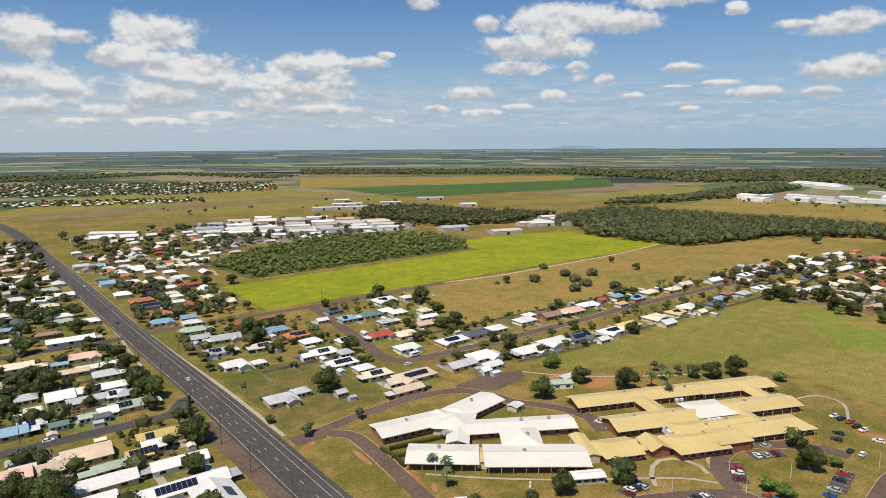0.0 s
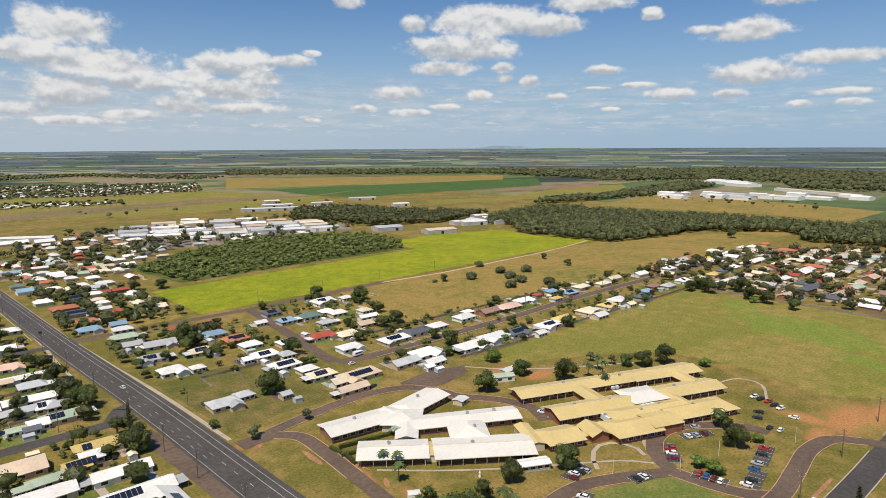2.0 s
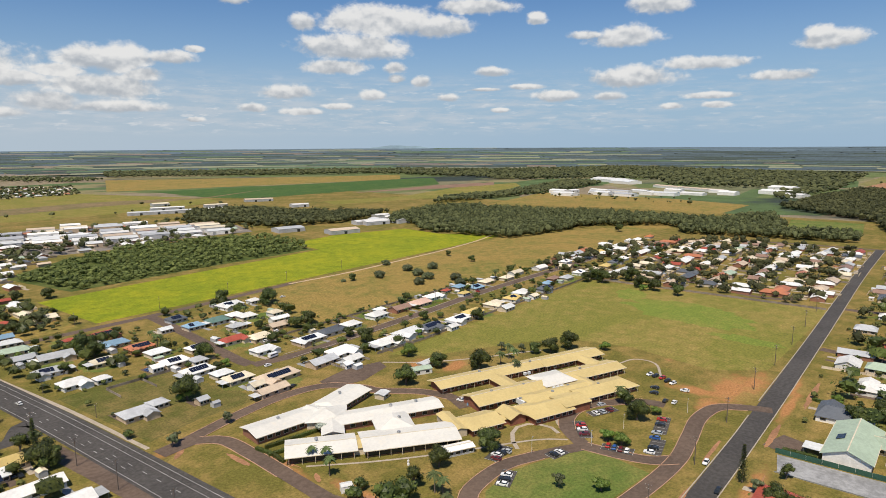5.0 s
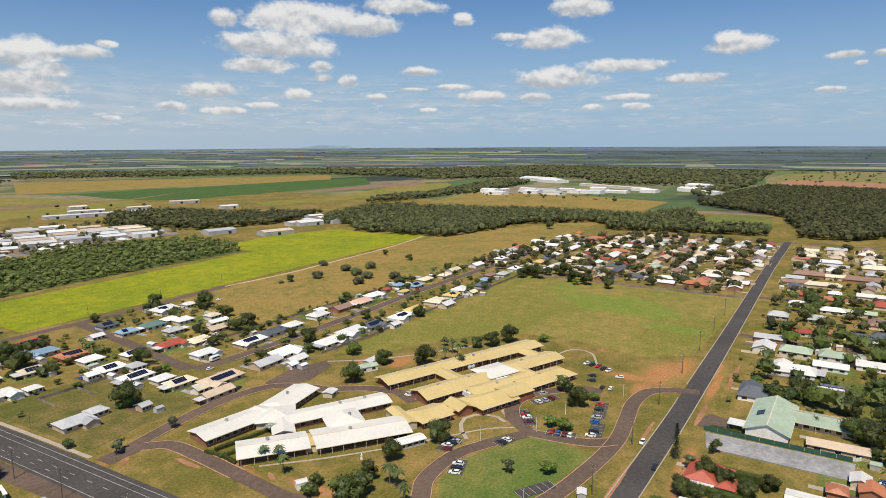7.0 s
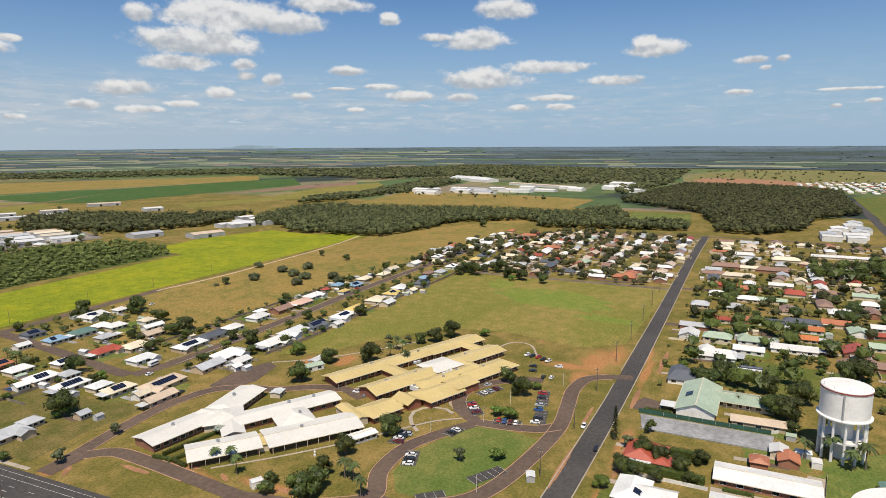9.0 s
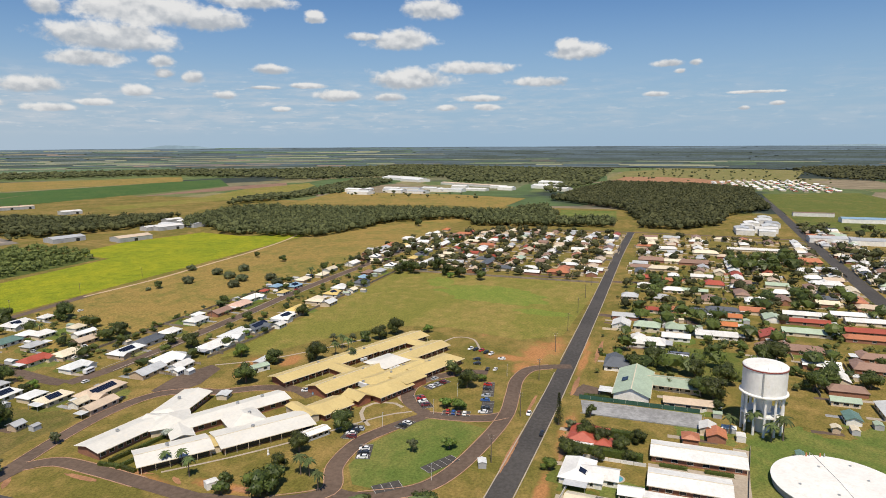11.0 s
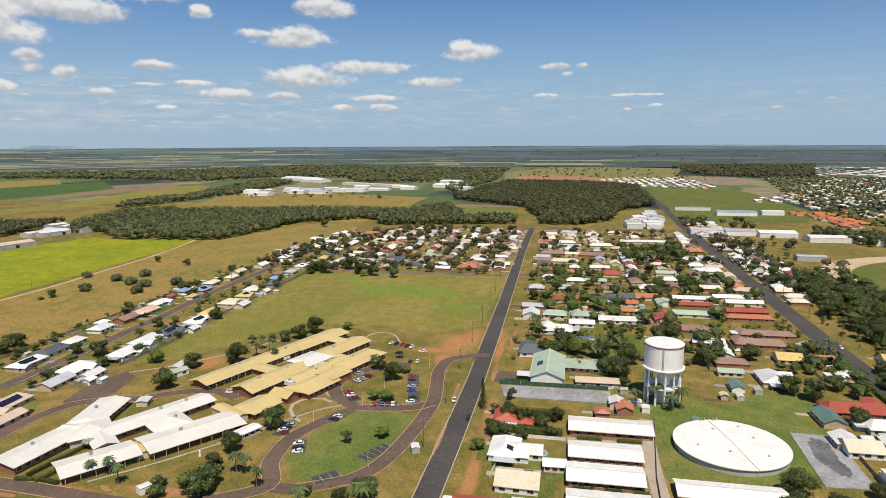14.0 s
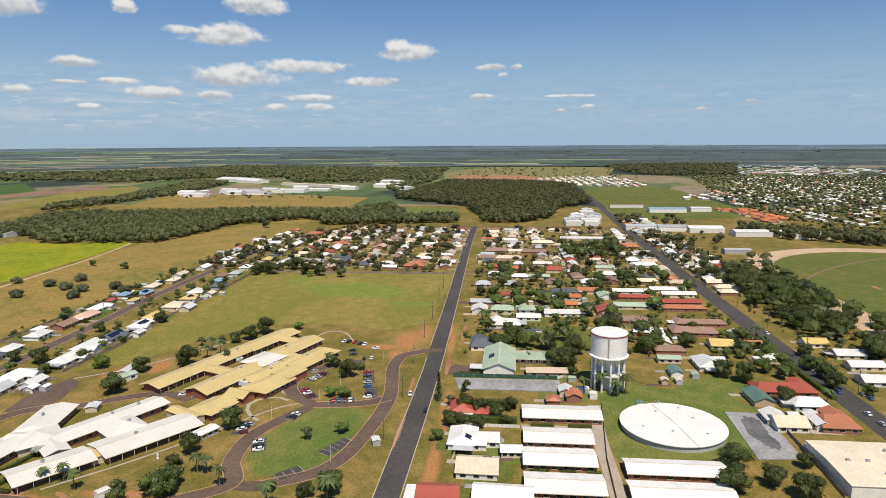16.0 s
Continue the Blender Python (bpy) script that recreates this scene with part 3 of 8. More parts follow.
def distant_country():
    """Strips of cane, grazing land, fallow and forest out to the horizon, one mesh of each sort; forest and range
    colours carry haze blue.
    """
    rr = random.Random(21)
    sorts = dict(cane=CANE, grass=PALE_GRASS, fallow=FALLOW, plantation=HAZEL_WOODS, forest=HAZE_WOODS, range=HAZE_RANGE)
    V, Fc = {k: [] for k in sorts}, {k: [] for k in sorts}
    r = 3020.0
    while r < 4640:
        deep = rr.uniform(40, 120) if r < 3300 else rr.uniform(16, 60)
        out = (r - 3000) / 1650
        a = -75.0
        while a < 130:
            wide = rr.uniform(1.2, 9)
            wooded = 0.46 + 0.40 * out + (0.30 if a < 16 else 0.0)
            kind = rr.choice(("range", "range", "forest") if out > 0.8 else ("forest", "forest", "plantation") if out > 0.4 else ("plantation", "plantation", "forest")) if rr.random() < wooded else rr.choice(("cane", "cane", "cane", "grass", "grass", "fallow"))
            k = len(V[kind])
            n = 4
            skew = rr.uniform(-0.25, 0.25)
            for i in range(n + 1):
                q = radians(a + wide * i / n)
                for rad in (r, r + deep):
                    x, y = 100 + rad * math.cos(q + (skew * 0.02 if rad > r else 0)), 50 + rad * math.sin(q + (skew * 0.02 if rad > r else 0))
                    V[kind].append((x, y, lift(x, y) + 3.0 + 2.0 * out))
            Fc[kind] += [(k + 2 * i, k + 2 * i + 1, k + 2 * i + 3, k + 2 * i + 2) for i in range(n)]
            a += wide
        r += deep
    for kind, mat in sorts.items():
        tagged(new("distant_" + kind, mesh_of("distant_" + kind, V[kind], Fc[kind], mat)), "distant strips of " + {"cane": "green cane fields", "grass": "pale grazing land", "fallow": "brown fallow land", "plantation": "dark tree plantation", "forest": "eucalypt forest tinted haze blue", "range": "haze-tinted wooded ranges"}[kind], "farmland", "", "stuff")


distant_country()


def hill(angle, half, high, dist=4655.0):
    """A long low hill on the skyline, its base colour paled with haze blue."""
    n, V, Fc = 28, [], []
    for i in range(n + 1):
        u = i / n * 2 - 1
        q = radians(angle) + u * half / dist
        top = high * (1 - u * u) * (0.75 + 0.5 * noise.noise((u * 2.5, angle, 0)))
        for rad, z in ((dist - 14, 84.0), (dist, 92.0 + top), (dist + 14, 84.0)):
            V.append((100 + rad * math.cos(q), 50 + rad * math.sin(q), z))
    for i in range(n):
        for j in (0, 1):
            k = 3 * i + j
            Fc.append((k, k + 3, k + 4, k + 1))
    tagged(new("hill", mesh_of("hill", V, Fc, HILL_HAZE)), "low hill on the skyline tinted haze blue", "hill", "", "structure")


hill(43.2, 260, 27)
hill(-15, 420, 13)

# racecourse
def stadium(cx0, cx1, cy, r, z, mat, name, label):
    V = [(cx1 + r * math.cos(radians(a)), cy + r * math.sin(radians(a)), z) for a in range(-90, 91, 6)] + [(cx0 + r * math.cos(radians(a)), cy + r * math.sin(radians(a)), z) for a in range(90, 271, 6)]
    return tagged(new(name, mesh_of(name, V, [tuple(range(len(V)))], mat)), label, "racecourse", "", "structure")


stadium(330, 530, -358, 153, 0.10, SAND, "racetrack", "pale sandy racetrack bend")
stadium(330, 530, -358, 126, 0.14, INFIELD, "racecourse_infield", "green infield of the racecourse")
ribbon("track_inner", [(440, -226), (494, -234), (552, -279), (596, -332), (621, -371)], 2.6, 0.16, SOIL, "worn sandy training track across the infield", "racecourse")
for x, y, w, h in ((430, -300, 22, 7), (455, -320, 16, 6), (470, -285, 12, 4)):
    sheet("soil_patch", rect(x, y, x + w, y + h), 0.17, REDSOIL, "bare red soil patch in the infield", "soil")

# ---- roofs and walls ----
def roof_data(L, Wd, eave, rise, hip0, hip1, over, thick=0.16):
    """A pitched roof on a rectangle centred on the origin, its ridge along x; hips in metres (0: a gable)."""
    a, b = L / 2 + over, Wd / 2 + over
    drop = rise * over / max(Wd / 2, 0.1)
    z0, z1 = eave - drop, eave + rise
    top = [(-a, -b, z0), (a, -b, z0), (a, b, z0), (-a, b, z0), (-a + hip0, 0, z1), (a - hip1, 0, z1)]
    low = [(x, y, z - thick) for x, y, z in top]
    F1 = [(0, 1, 5, 4), (2, 3, 4, 5), (1, 2, 5), (3, 0, 4)]
    F2 = [tuple(i + 6 for i in f[::-1]) for f in ((0, 1, 5, 4), (2, 3, 4, 5))]
    edge = [(0, 6, 7, 1), (2, 8, 9, 3)]
    if hip0:
        F2.append((4 + 6, 0 + 6, 3 + 6)), edge.append((3, 9, 6, 0))
    else:
        F1.remove((3, 0, 4)), edge.extend([(0, 4, 10, 6), (4, 3, 9, 10)])
    if hip1:
        F2.append((5 + 6, 2 + 6, 1 + 6)), edge.append((1, 7, 8, 2))
    else:
        F1.remove((1, 2, 5)), edge.extend([(5, 1, 7, 11), (2, 5, 11, 8)])
    return top + low, F1 + F2 + edge


def walls_data(L, Wd, eave, rise, hip0, hip1, wall=0.25):
    """Outer walls with gable ends, closed, as one solid prism under the roof."""
    a, b = L / 2, Wd / 2
    V = [(-a, -b, -0.3), (a, -b, -0.3), (a, b, -0.3), (-a, b, -0.3), (-a, -b, eave - 0.17), (a, -b, eave - 0.17), (a, b, eave - 0.17), (-a, b, eave - 0.17)]
    Fc = [(0, 1, 5, 4), (1, 2, 6, 5), (2, 3, 7, 6), (3, 0, 4, 7), (4, 5, 6, 7), (0, 3, 2, 1)]
    for hip, x, i, j in ((hip0, -a, 4, 7), (hip1, a, 5, 6)):
        if not hip:
            s = 1 if x > 0 else -1
            k = len(V)
            V += [(x, 0, eave + rise - 0.2), (x - s * wall, -b, eave - 0.17), (x - s * wall, b, eave - 0.17), (x - s * wall, 0, eave + rise - 0.2)]
            Fc += [(i, j, k), (k + 1, k + 3, k + 2), (i, k, k + 3, k + 1), (j, k + 2, k + 3, k)]
    return V, Fc


def wing(owner, x, y, L, Wd, turn, eave, rise, roof, wall, hips=(0, 0), over=0.6, windows=0, verandah=0.0, side=(-1, 1), label=""):
    """A pitched wing of a building: wall, roof, windows with frames along its long sides, and posts under a deep eave."""
    m = pose(x, y, 0, 0, 0, turn)
    part("wall", mesh_of("wall", *walls_data(L, Wd, eave, rise, *hips), wall), owner, m)
    part("roof", mesh_of("roof", *roof_data(L, Wd, eave, rise, *hips, over), roof), owner, m, label)
    if windows >= 4:
        edge = eave - rise * over / (Wd / 2)
        for s in (-1, 1):
            part("gutter", unit_box(GUTTER), owner, m @ pose(0, s * (Wd / 2 + over + 0.08), edge - 0.1) @ Matrix.Diagonal((L + 2 * over, 0.2, 0.24, 1)))
        if not hips[0] and not hips[1]:
            part("ridge_cap", unit_box(GUTTER), owner, m @ pose(0, 0, eave + rise + 0.03) @ Matrix.Diagonal((L + 2 * over, 0.45, 0.1, 1)))
    for s in side:
        for k in range(windows):
            wx = (k + 0.5) / windows * L - L / 2
            wm = m @ pose(wx, s * (Wd / 2 + 0.03), eave * 0.52, 0, 0, 0)
            part("window", window_mesh(min(2.2, L / windows * 0.62), eave * 0.42), owner, wm)
    if verandah:
        for s in side:
            n = max(2, int(L / 4.5))
            for k in range(n + 1):
                px = -L / 2 + L * k / n
                slab_m = m @ pose(px, s * (Wd / 2 + verandah), (eave - 0.45) / 2 - 0.1) @ Matrix.Diagonal((0.16, 0.16, eave - 0.5, 1))
                part("post", unit_box(WALL["cream"]), owner, slab_m)


def window_mesh(w, h):
    key = ("window", round(w, 1), round(h, 1))
    if key not in CACHE:
        w, h = key[1], key[2]
        a, b, t = w / 2, h / 2, 0.09
        V = [(sx * p, y, sz * q) for y, p, q in ((-0.06, a + t, b + t), (-0.06, a, b), (-0.02, a, b), (0.06, a + t, b + t), (0.06, a, b), (0.02, a, b)) for sx, sz in ((-1, -1), (1, -1), (1, 1), (-1, 1))]
        Fc = [(8, 9, 10, 11), (23, 22, 21, 20)]
        for k in range(4):
            n = (k + 1) % 4
            Fc += [(k, n, 4 + n, 4 + k), (4 + k, 4 + n, 8 + n, 8 + k), (12 + n, 12 + k, 16 + k, 16 + n), (16 + n, 16 + k, 20 + k, 20 + n), (n, k, 12 + k, 12 + n)]
        me = mesh_of("window", V, Fc, [PANE, WALL["white"]])
        me.polygons.foreach_set("material_index", [0] * 2 + [1] * 20)
        CACHE[key] = me
    return CACHE[key]


# ---- hospital, white roofed part: wings fan out from a hub ----
white = thing("hospital_building", 150, 205, 0, "long low hospital wings under bright white sheet roofs", "hospital")


def white_wing(x, y, L, Wd, turn, eave=3.6, rise=1.15, hips=(0, 0), over=0.9, windows=0, verandah=0.0, side=(-1, 1), roof=None):
    wing(white, x - 150, y - 205, L, Wd, turn, eave, rise, roof or HOSPITAL_WHITE, WALL["brick"] if windows else WALL["cream"], hips, over, windows, verandah, side)


white_wing(139, 224, 34, 13, -8, hips=(0, 3), windows=9)                 # west wing
white_wing(172.5, 224.5, 26, 13, 11, hips=(3, 0), windows=7)             # north-east wing
white_wing(154.5, 215.5, 16, 16, 46, 3.6, 2.3, (8, 8))                   # hub
white_wing(132.8, 194, 25, 13, -38, hips=(0, 0), windows=7, over=1.6, verandah=1.4, side=(-1,))
white_wing(161, 172, 37, 15, -36, hips=(0, 0), windows=10, over=1.6, verandah=1.4, side=(-1,))
white_wing(173, 197, 50, 12, -28.5, hips=(4, 0), windows=9)
white_wing(147, 203, 12, 8, 50, 3.4, 1.2)
white_wing(153, 219.5, 13, 9, 92, 3.6, 1.6)
white_wing(167, 187, 16, 15, 55, 3.6, 2.6, (7, 7))
white_wing(183, 167, 19, 6, 62, 3.3, 0.8, over=0.4, roof=HOSPITAL_YELLOW)
white_wing(146.5, 183.5, 8.5, 11, -38, 3.2, 0.7, over=0.4, roof=HOSPITAL_YELLOW)

# ---- hospital, straw roofed part: long parallel wards ----
yellow = thing("hospital_building", 203, 138, -21.5, "long low red brick hospital wards under straw yellow roofs", "hospital")


def ward(u0, u1, v0, v1, eave=3.6, rise=1.25, hips=(0, 0), over=0.9, windows=0, verandah=0.0, side=(-1, 1), roof=None, wall=None, turn=0):
    L, Wd = (u1 - u0, v1 - v0) if not turn else (v1 - v0, u1 - u0)
    wing(yellow, (u0 + u1) / 2, (v0 + v1) / 2, L, Wd, turn, eave, rise, roof or HOSPITAL_YELLOW, wall or BRICK, hips, over, windows, verandah, side)


ward(-14, 50, 55, 66, windows=16, over=1.5, verandah=1.3, side=(-1,))
ward(50.5, 90, 54, 66, windows=10, over=1.5, verandah=1.3, side=(-1,))
ward(-10, 34, 27, 41, 3.6, 2.0, windows=10)
ward(48.5, 84, 31, 43, windows=10, over=1.4, verandah=1.2, side=(-1,))
ward(3.5, 25, 3, 18, 3.6, 2.2, (5, 0), windows=6)
ward(22, 36, 4, 19, 4.4, 1.2, over=0.6)
ward(12, 52, 13, 27.5, 3.7, 2.2, (5, 5))
ward(36, 71, 9.5, 22, 3.6, 1.9, (0, 5), windows=10, over=1.3, verandah=1.1, side=(-1,))
ward(30, 48, 27.8, 43.5, 4.6, 1.6, (4, 4), roof=HOSPITAL_WHITE, wall=WALL["brick"])
ward(14, 22, 40, 56, 3.3, 1.0, turn=90)
ward(48, 56, 20, 33, 3.4, 1.2, turn=90)
ward(72, 80, 42, 55, 3.3, 1.0, turn=90)
ward(-26, -10.5, 7.5, 21, 3.5, 2.0, (5, 0), windows=4)
ward(-6, 2, 8, 19, 3.5, 1.8, over=0.8, turn=90)
ward(-11, 4.5, 10.5, 15.5, 2.7, 0.6, over=0.4)

# ---- water tower ----
def lathe(profile, sides=48, x=0.0, y=0.0):
    """A turned solid from rows of radius, height."""
    V, Fc = [], []
    for r, z in profile:
        V += [(x + r * math.cos(k * math.tau / sides), y + r * math.sin(k * math.tau / sides), z) for k in range(sides)]
    for i in range(len(profile) - 1):
        Fc += [(i * sides + k, i * sides + (k + 1) % sides, (i + 1) * sides + (k + 1) % sides, (i + 1) * sides + k) for k in range(sides)]
    return V, Fc + [tuple(range(sides))[::-1], tuple(range(len(V) - sides, len(V)))]


tower = thing("water_tower", 236, -26, 0, "tall white concrete water tower on a ring of columns", "water tower")
part("tank", mesh_of("tank", *lathe([(8.6, 16.6), (9.6, 17.2), (9.6, 17.6), (8.7, 17.9), (8.7, 27.9), (8.9, 28.0), (8.9, 28.9), (8.4, 29.2), (0.5, 29.9)]), TOWER_WHITE), tower)
part("band", mesh_of("band", *lathe([(8.98, 28.1), (8.98, 28.6)]), weathered("red band", (0.25, 0.05, 0.04))), tower, None, "dark red painted band")
part("core", mesh_of("core", *lathe([(3.4, -0.2), (3.4, 16.7)], 24), TOWER_WHITE), tower)
for k in range(12):
    a = k * math.tau / 12
    part("column", mesh_of("column", *tube([(7.9 * math.cos(a), 7.9 * math.sin(a), -0.2), (7.9 * math.cos(a), 7.9 * math.sin(a), 17.0)], [0.55, 0.5]), TOWER_WHITE), tower)
part("ring_beam", mesh_of("ring_beam", *lathe([(7.5, 8.0), (8.3, 8.0), (8.3, 8.7), (7.5, 8.7)]), TOWER_WHITE), tower)

reservoir = thing("reservoir", 190, -46, 0, "low round water reservoir under a flat white roof", "reservoir")
part("wall", mesh_of("wall", *lathe([(21.3, -0.3), (21.3, 2.6)], 72), WALL["grey"]), reservoir)
part("roof", mesh_of("roof", *lathe([(21.9, 2.5), (21.9, 2.8), (0.4, 3.6)], 72), TOWER_WHITE), reservoir)

sheet("slab", [(210, -74), (209.5, -90.5), (167, -89.5), (165.3, -72)][::-1], 0.3, SLAB, "stained grey concrete slab of an old reservoir", "slab", thick=0.4)
DAMP = weathered("dark damp stain", (0.13, 0.13, 0.135), 0.9, 0.4, 0.6, 0.1)
DAMP_SPOTS = ((190, -81, 14, 5), (181, -82.5, 8, 4), (199, -82, 8, 4.5))
sheet("court", [(228, -2), (243.5, -3), (243, 51), (228, 48)], 0.2, SLAB, "grey bowling court", "court", thick=0.25)

# ---- drives, paths and kerbs of the hospital ----
DRIVES = {
    "west": [(112, 165), (118, 140), (131, 124), (148, 130.5), (169, 131), (185, 124.5), (203, 114)],
    "cross": [(203, 114), (204.5, 100), (208, 88), (214, 81)],
    "east": [(288, 62), (284, 73), (276, 83), (258.7, 85.8), (237, 83), (214.6, 80.4), (188, 82), (158, 87), (142, 95), (131, 112), (131, 124)],
    "entry": [(203, 114), (213, 127), (222, 132), (233, 133.5), (244.3, 130), (254, 121.8), (262, 112), (264, 103)],
    "south": [(92, 243), (108, 243), (115, 234), (115, 215), (113.5, 192), (111.5, 165)],
    "north": [(92, 245), (110, 247.5), (133, 252), (159, 254), (181.5, 248.5), (192, 232), (194, 222), (206, 204.5), (210, 189), (204, 175)],
}
for i, (key, pts) in enumerate(DRIVES.items()):
    mat = OLD_ASPHALT
    ribbon("road_hospital_drive_" + key, pts, 6.6, 0.13 + 0.004 * i, mat, "brown worn asphalt hospital drive")
    kerb = thing("kerb", 0, 0, 0, "low reddish kerb along the hospital drive", "kerb", "", "structure")
    for s in (-1, 1):
        part("edge", mesh_of("edge", *ribbon_data(pts[1:-1] if len(pts) > 4 else pts, 0.32, 0.12, s * 3.5, 3.0, 0.14), KERB), kerb)
street_kerb = thing("kerb", 0, 0, 0, "pale concrete kerb along the asphalt street", "kerb", "", "structure")
for pts, off in (([(296, 65), (420, 65.5), (655, 68), (760, 67.5), (838, 67)], 4.7), ([(100, 66.5), (140, 66), (240, 64.5), (276, 64.7)], 4.7), ([(100, 66.5), (240, 64.5), (420, 65.5), (655, 68), (838, 67)], -4.7),
                 ([(200, 301), (315, 301.5), (420, 306), (620, 304), (700, 307)], 4.4), ([(200, 301), (315, 301.5), (420, 306), (620, 304), (700, 307)], -4.4),
                 ([(79, 322), (69.5, 443)], -8.4), ([(68, 462), (57.5, 672), (45, 875)], -8.4), ([(66, 470), (57.5, 672), (45, 875)], 8.4)):
    part("edge", mesh_of("edge", *ribbon_data(pts, 0.42, 0.12, off, 6.0, 0.13), CONCRETE), street_kerb)
entrance = thing("entrance_canopy", 237.5, 136, -21.5, "straw roofed drive-through canopy over a red paved entrance", "canopy")
part("roof", mesh_of("roof", *roof_data(11, 9, 3.5, 0.9, 3, 3, 0.5), HOSPITAL_YELLOW), entrance)
part("paving", mesh_of("paving", *box_data(-5, 5, -4, 4, 0.0, 0.17), weathered("red paving", (0.36, 0.10, 0.06), 0.8)), entrance, None, "red paved floor")
for sx in (-4.6, 4.6):
    for sy in (-3.6, 3.6):
        slab_part("post", BRICK, entrance, sx, sy, 1.7, 0.5, 0.5, 3.4)
sheet("carpark_north", [(182, 243), (200, 238), (222, 243), (226, 252), (205, 258), (184, 255)], 0.125, OLD_ASPHALT, "worn asphalt yard behind the hospital", "car park")
sheet("courtyard", [(205, 176), (214, 165), (222, 172), (213, 186)], 0.14, CONCRETE, "pale concrete service yard", "yard")
for pts, w, lab in (([(91.5, 252), (87.5, 322), (80, 404), (77, 443)], 2.0, "verge"), ([(60.5, 380), (60, 418), (60.5, 465), (57, 560)], 1.8, "verge"),
                    ([(206, 119), (216, 133), (226, 138), (236, 138)], 2.2, "hospital forecourt"), ([(122, 190), (140, 173), (160, 157), (176, 146), (196, 132), (204, 122)], 1.2, "hospital lawn"),
                    ([(184, 134), (189, 139.5), (195, 143.5), (201, 145), (206.5, 143), (209.5, 138.5), (210, 133), (207, 128)], 1.8, "forecourt lawn"), ([(226, 250), (240, 232), (262, 214), (300, 190)], 1.5, "paddock"), ([(300, 145), (318, 140), (318, 128), (300, 118)], 1.3, "wards")):
    ribbon("path", pts, w, 0.105, CONCRETE, "narrow pale concrete path on the " + lab, "path")


def blot(name, cx, cy, rx, ry, turn, seed, z, mat, label, category="soil"):
    """A worn patch with a ragged outline."""
    n, c, s, out = 72, math.cos(radians(turn)), math.sin(radians(turn)), []
    for k in range(n):
        a = k * math.tau / n
        q = 0.85 + 0.28 * noise.noise((2.2 * math.cos(a) + seed, 2.2 * math.sin(a), seed)) + 0.16 * noise.noise((7 * math.cos(a), 7 * math.sin(a) + seed, 1))
        x, y = rx * q * math.cos(a), ry * q * math.sin(a)
        out.append((cx + c * x - s * y, cy + s * x + c * y))
    return sheet(name, out, z, mat, label, category)


for i, (x, y, rx, ry) in enumerate(DAMP_SPOTS):
    blot("stain", x, y, rx, ry, 0, 60 + i, 0.306 + 0.004 * i, DAMP, "dark damp stain on the old concrete slab", "stain")
SOILED = "bare reddish soil worn through the grass"
for i, (x, y, rx, ry, turn) in enumerate(((97, 238, 5, 1.5, 40), (119, 180, 4, 1.2, 60), (122, 152, 6, 2, 100), (109, 215, 1.5, 9, 0), (118.8, 205, 1.2, 14, 4), (150, 184, 3, 1.5, 0), (135, 250.5, 9, 1.0, 6), (260, 56, 16, 1.5, 0), (180, 70, 20, 1.2, 0), (230, 72, 14, 1.0, 0), (200, 50.5, 24, 1.6, 0), (320, 51, 24, 1.6, 0))):
    blot("soil_patch", x, y, rx, ry, turn, i + 20, 0.112 + 0.003 * i, REDSOIL, SOILED)

# painted lines of the main road
MAIN = [(88, 100), (83.5, 202), (81.5, 250), (78, 322), (69.5, 447), (57.5, 672), (45, 875)]
marks = thing("road_marking", 0, 0, 0, "white painted lines of the main road", "road marking", "", "structure", 0.0)
for off in (-5.9, -2.9, 6.8):
    part("line", mesh_of("line", *ribbon_data(MAIN, 0.15, 0.136, off), LINE), marks)
way = smooth_line(MAIN, 3.0)
for i in range(0, len(way) - 1, 4):
    d = (way[i + 1] - way[i]).normalized()
    side = Vector((-d.y, d.x, 0))
    for off in (1.0, 3.8):
        if off > 2 and (way[i].y > 330 or way[i].y < 235):
            continue
        a = way[i] + side * off
        part("dash", mesh_of("dash", *ribbon_data([(a.x, a.y), (a.x + 3 * d.x, a.y + 3 * d.y)], 0.2, 0.138), LINE), marks)
tagged(marks, kind="structure")
ribbon("road_apron", [(77.5, 285), (78, 300), (70, 318), (60, 303)], 9, 0.128, ASPHALT, "asphalt apron at the side street")
ribbon("road_service", [(78, 130), (74, 190), (70.5, 240), (66.5, 285)], 8, 0.116, OLD_ASPHALT, "worn asphalt service lane along the main road")

# parking bays with white lines
def bays(x0, y0, x1, y1, count):
    """Bays side by side along a line, each about 2.6 m wide."""
    d, turn = math.hypot(x1 - x0, y1 - y0), math.degrees(math.atan2(y1 - y0, x1 - x0))
    pad = sheet("parking", rect(-1.6, -2.9, d + 1.6, 2.9), 0.155, ASPHALT, "asphalt parking bays with white lines", "parking")
    pad.matrix_basis = pose(x0, y0, 0, 0, 0, turn)
    for k in range(count + 1):
        x = -1.4 + (d + 2.8) * k / count
        part("line", mesh_of("line", *box_data(x - 0.06, x + 0.06, -2.6, 2.6, 0.155, 0.161), LINE), pad)


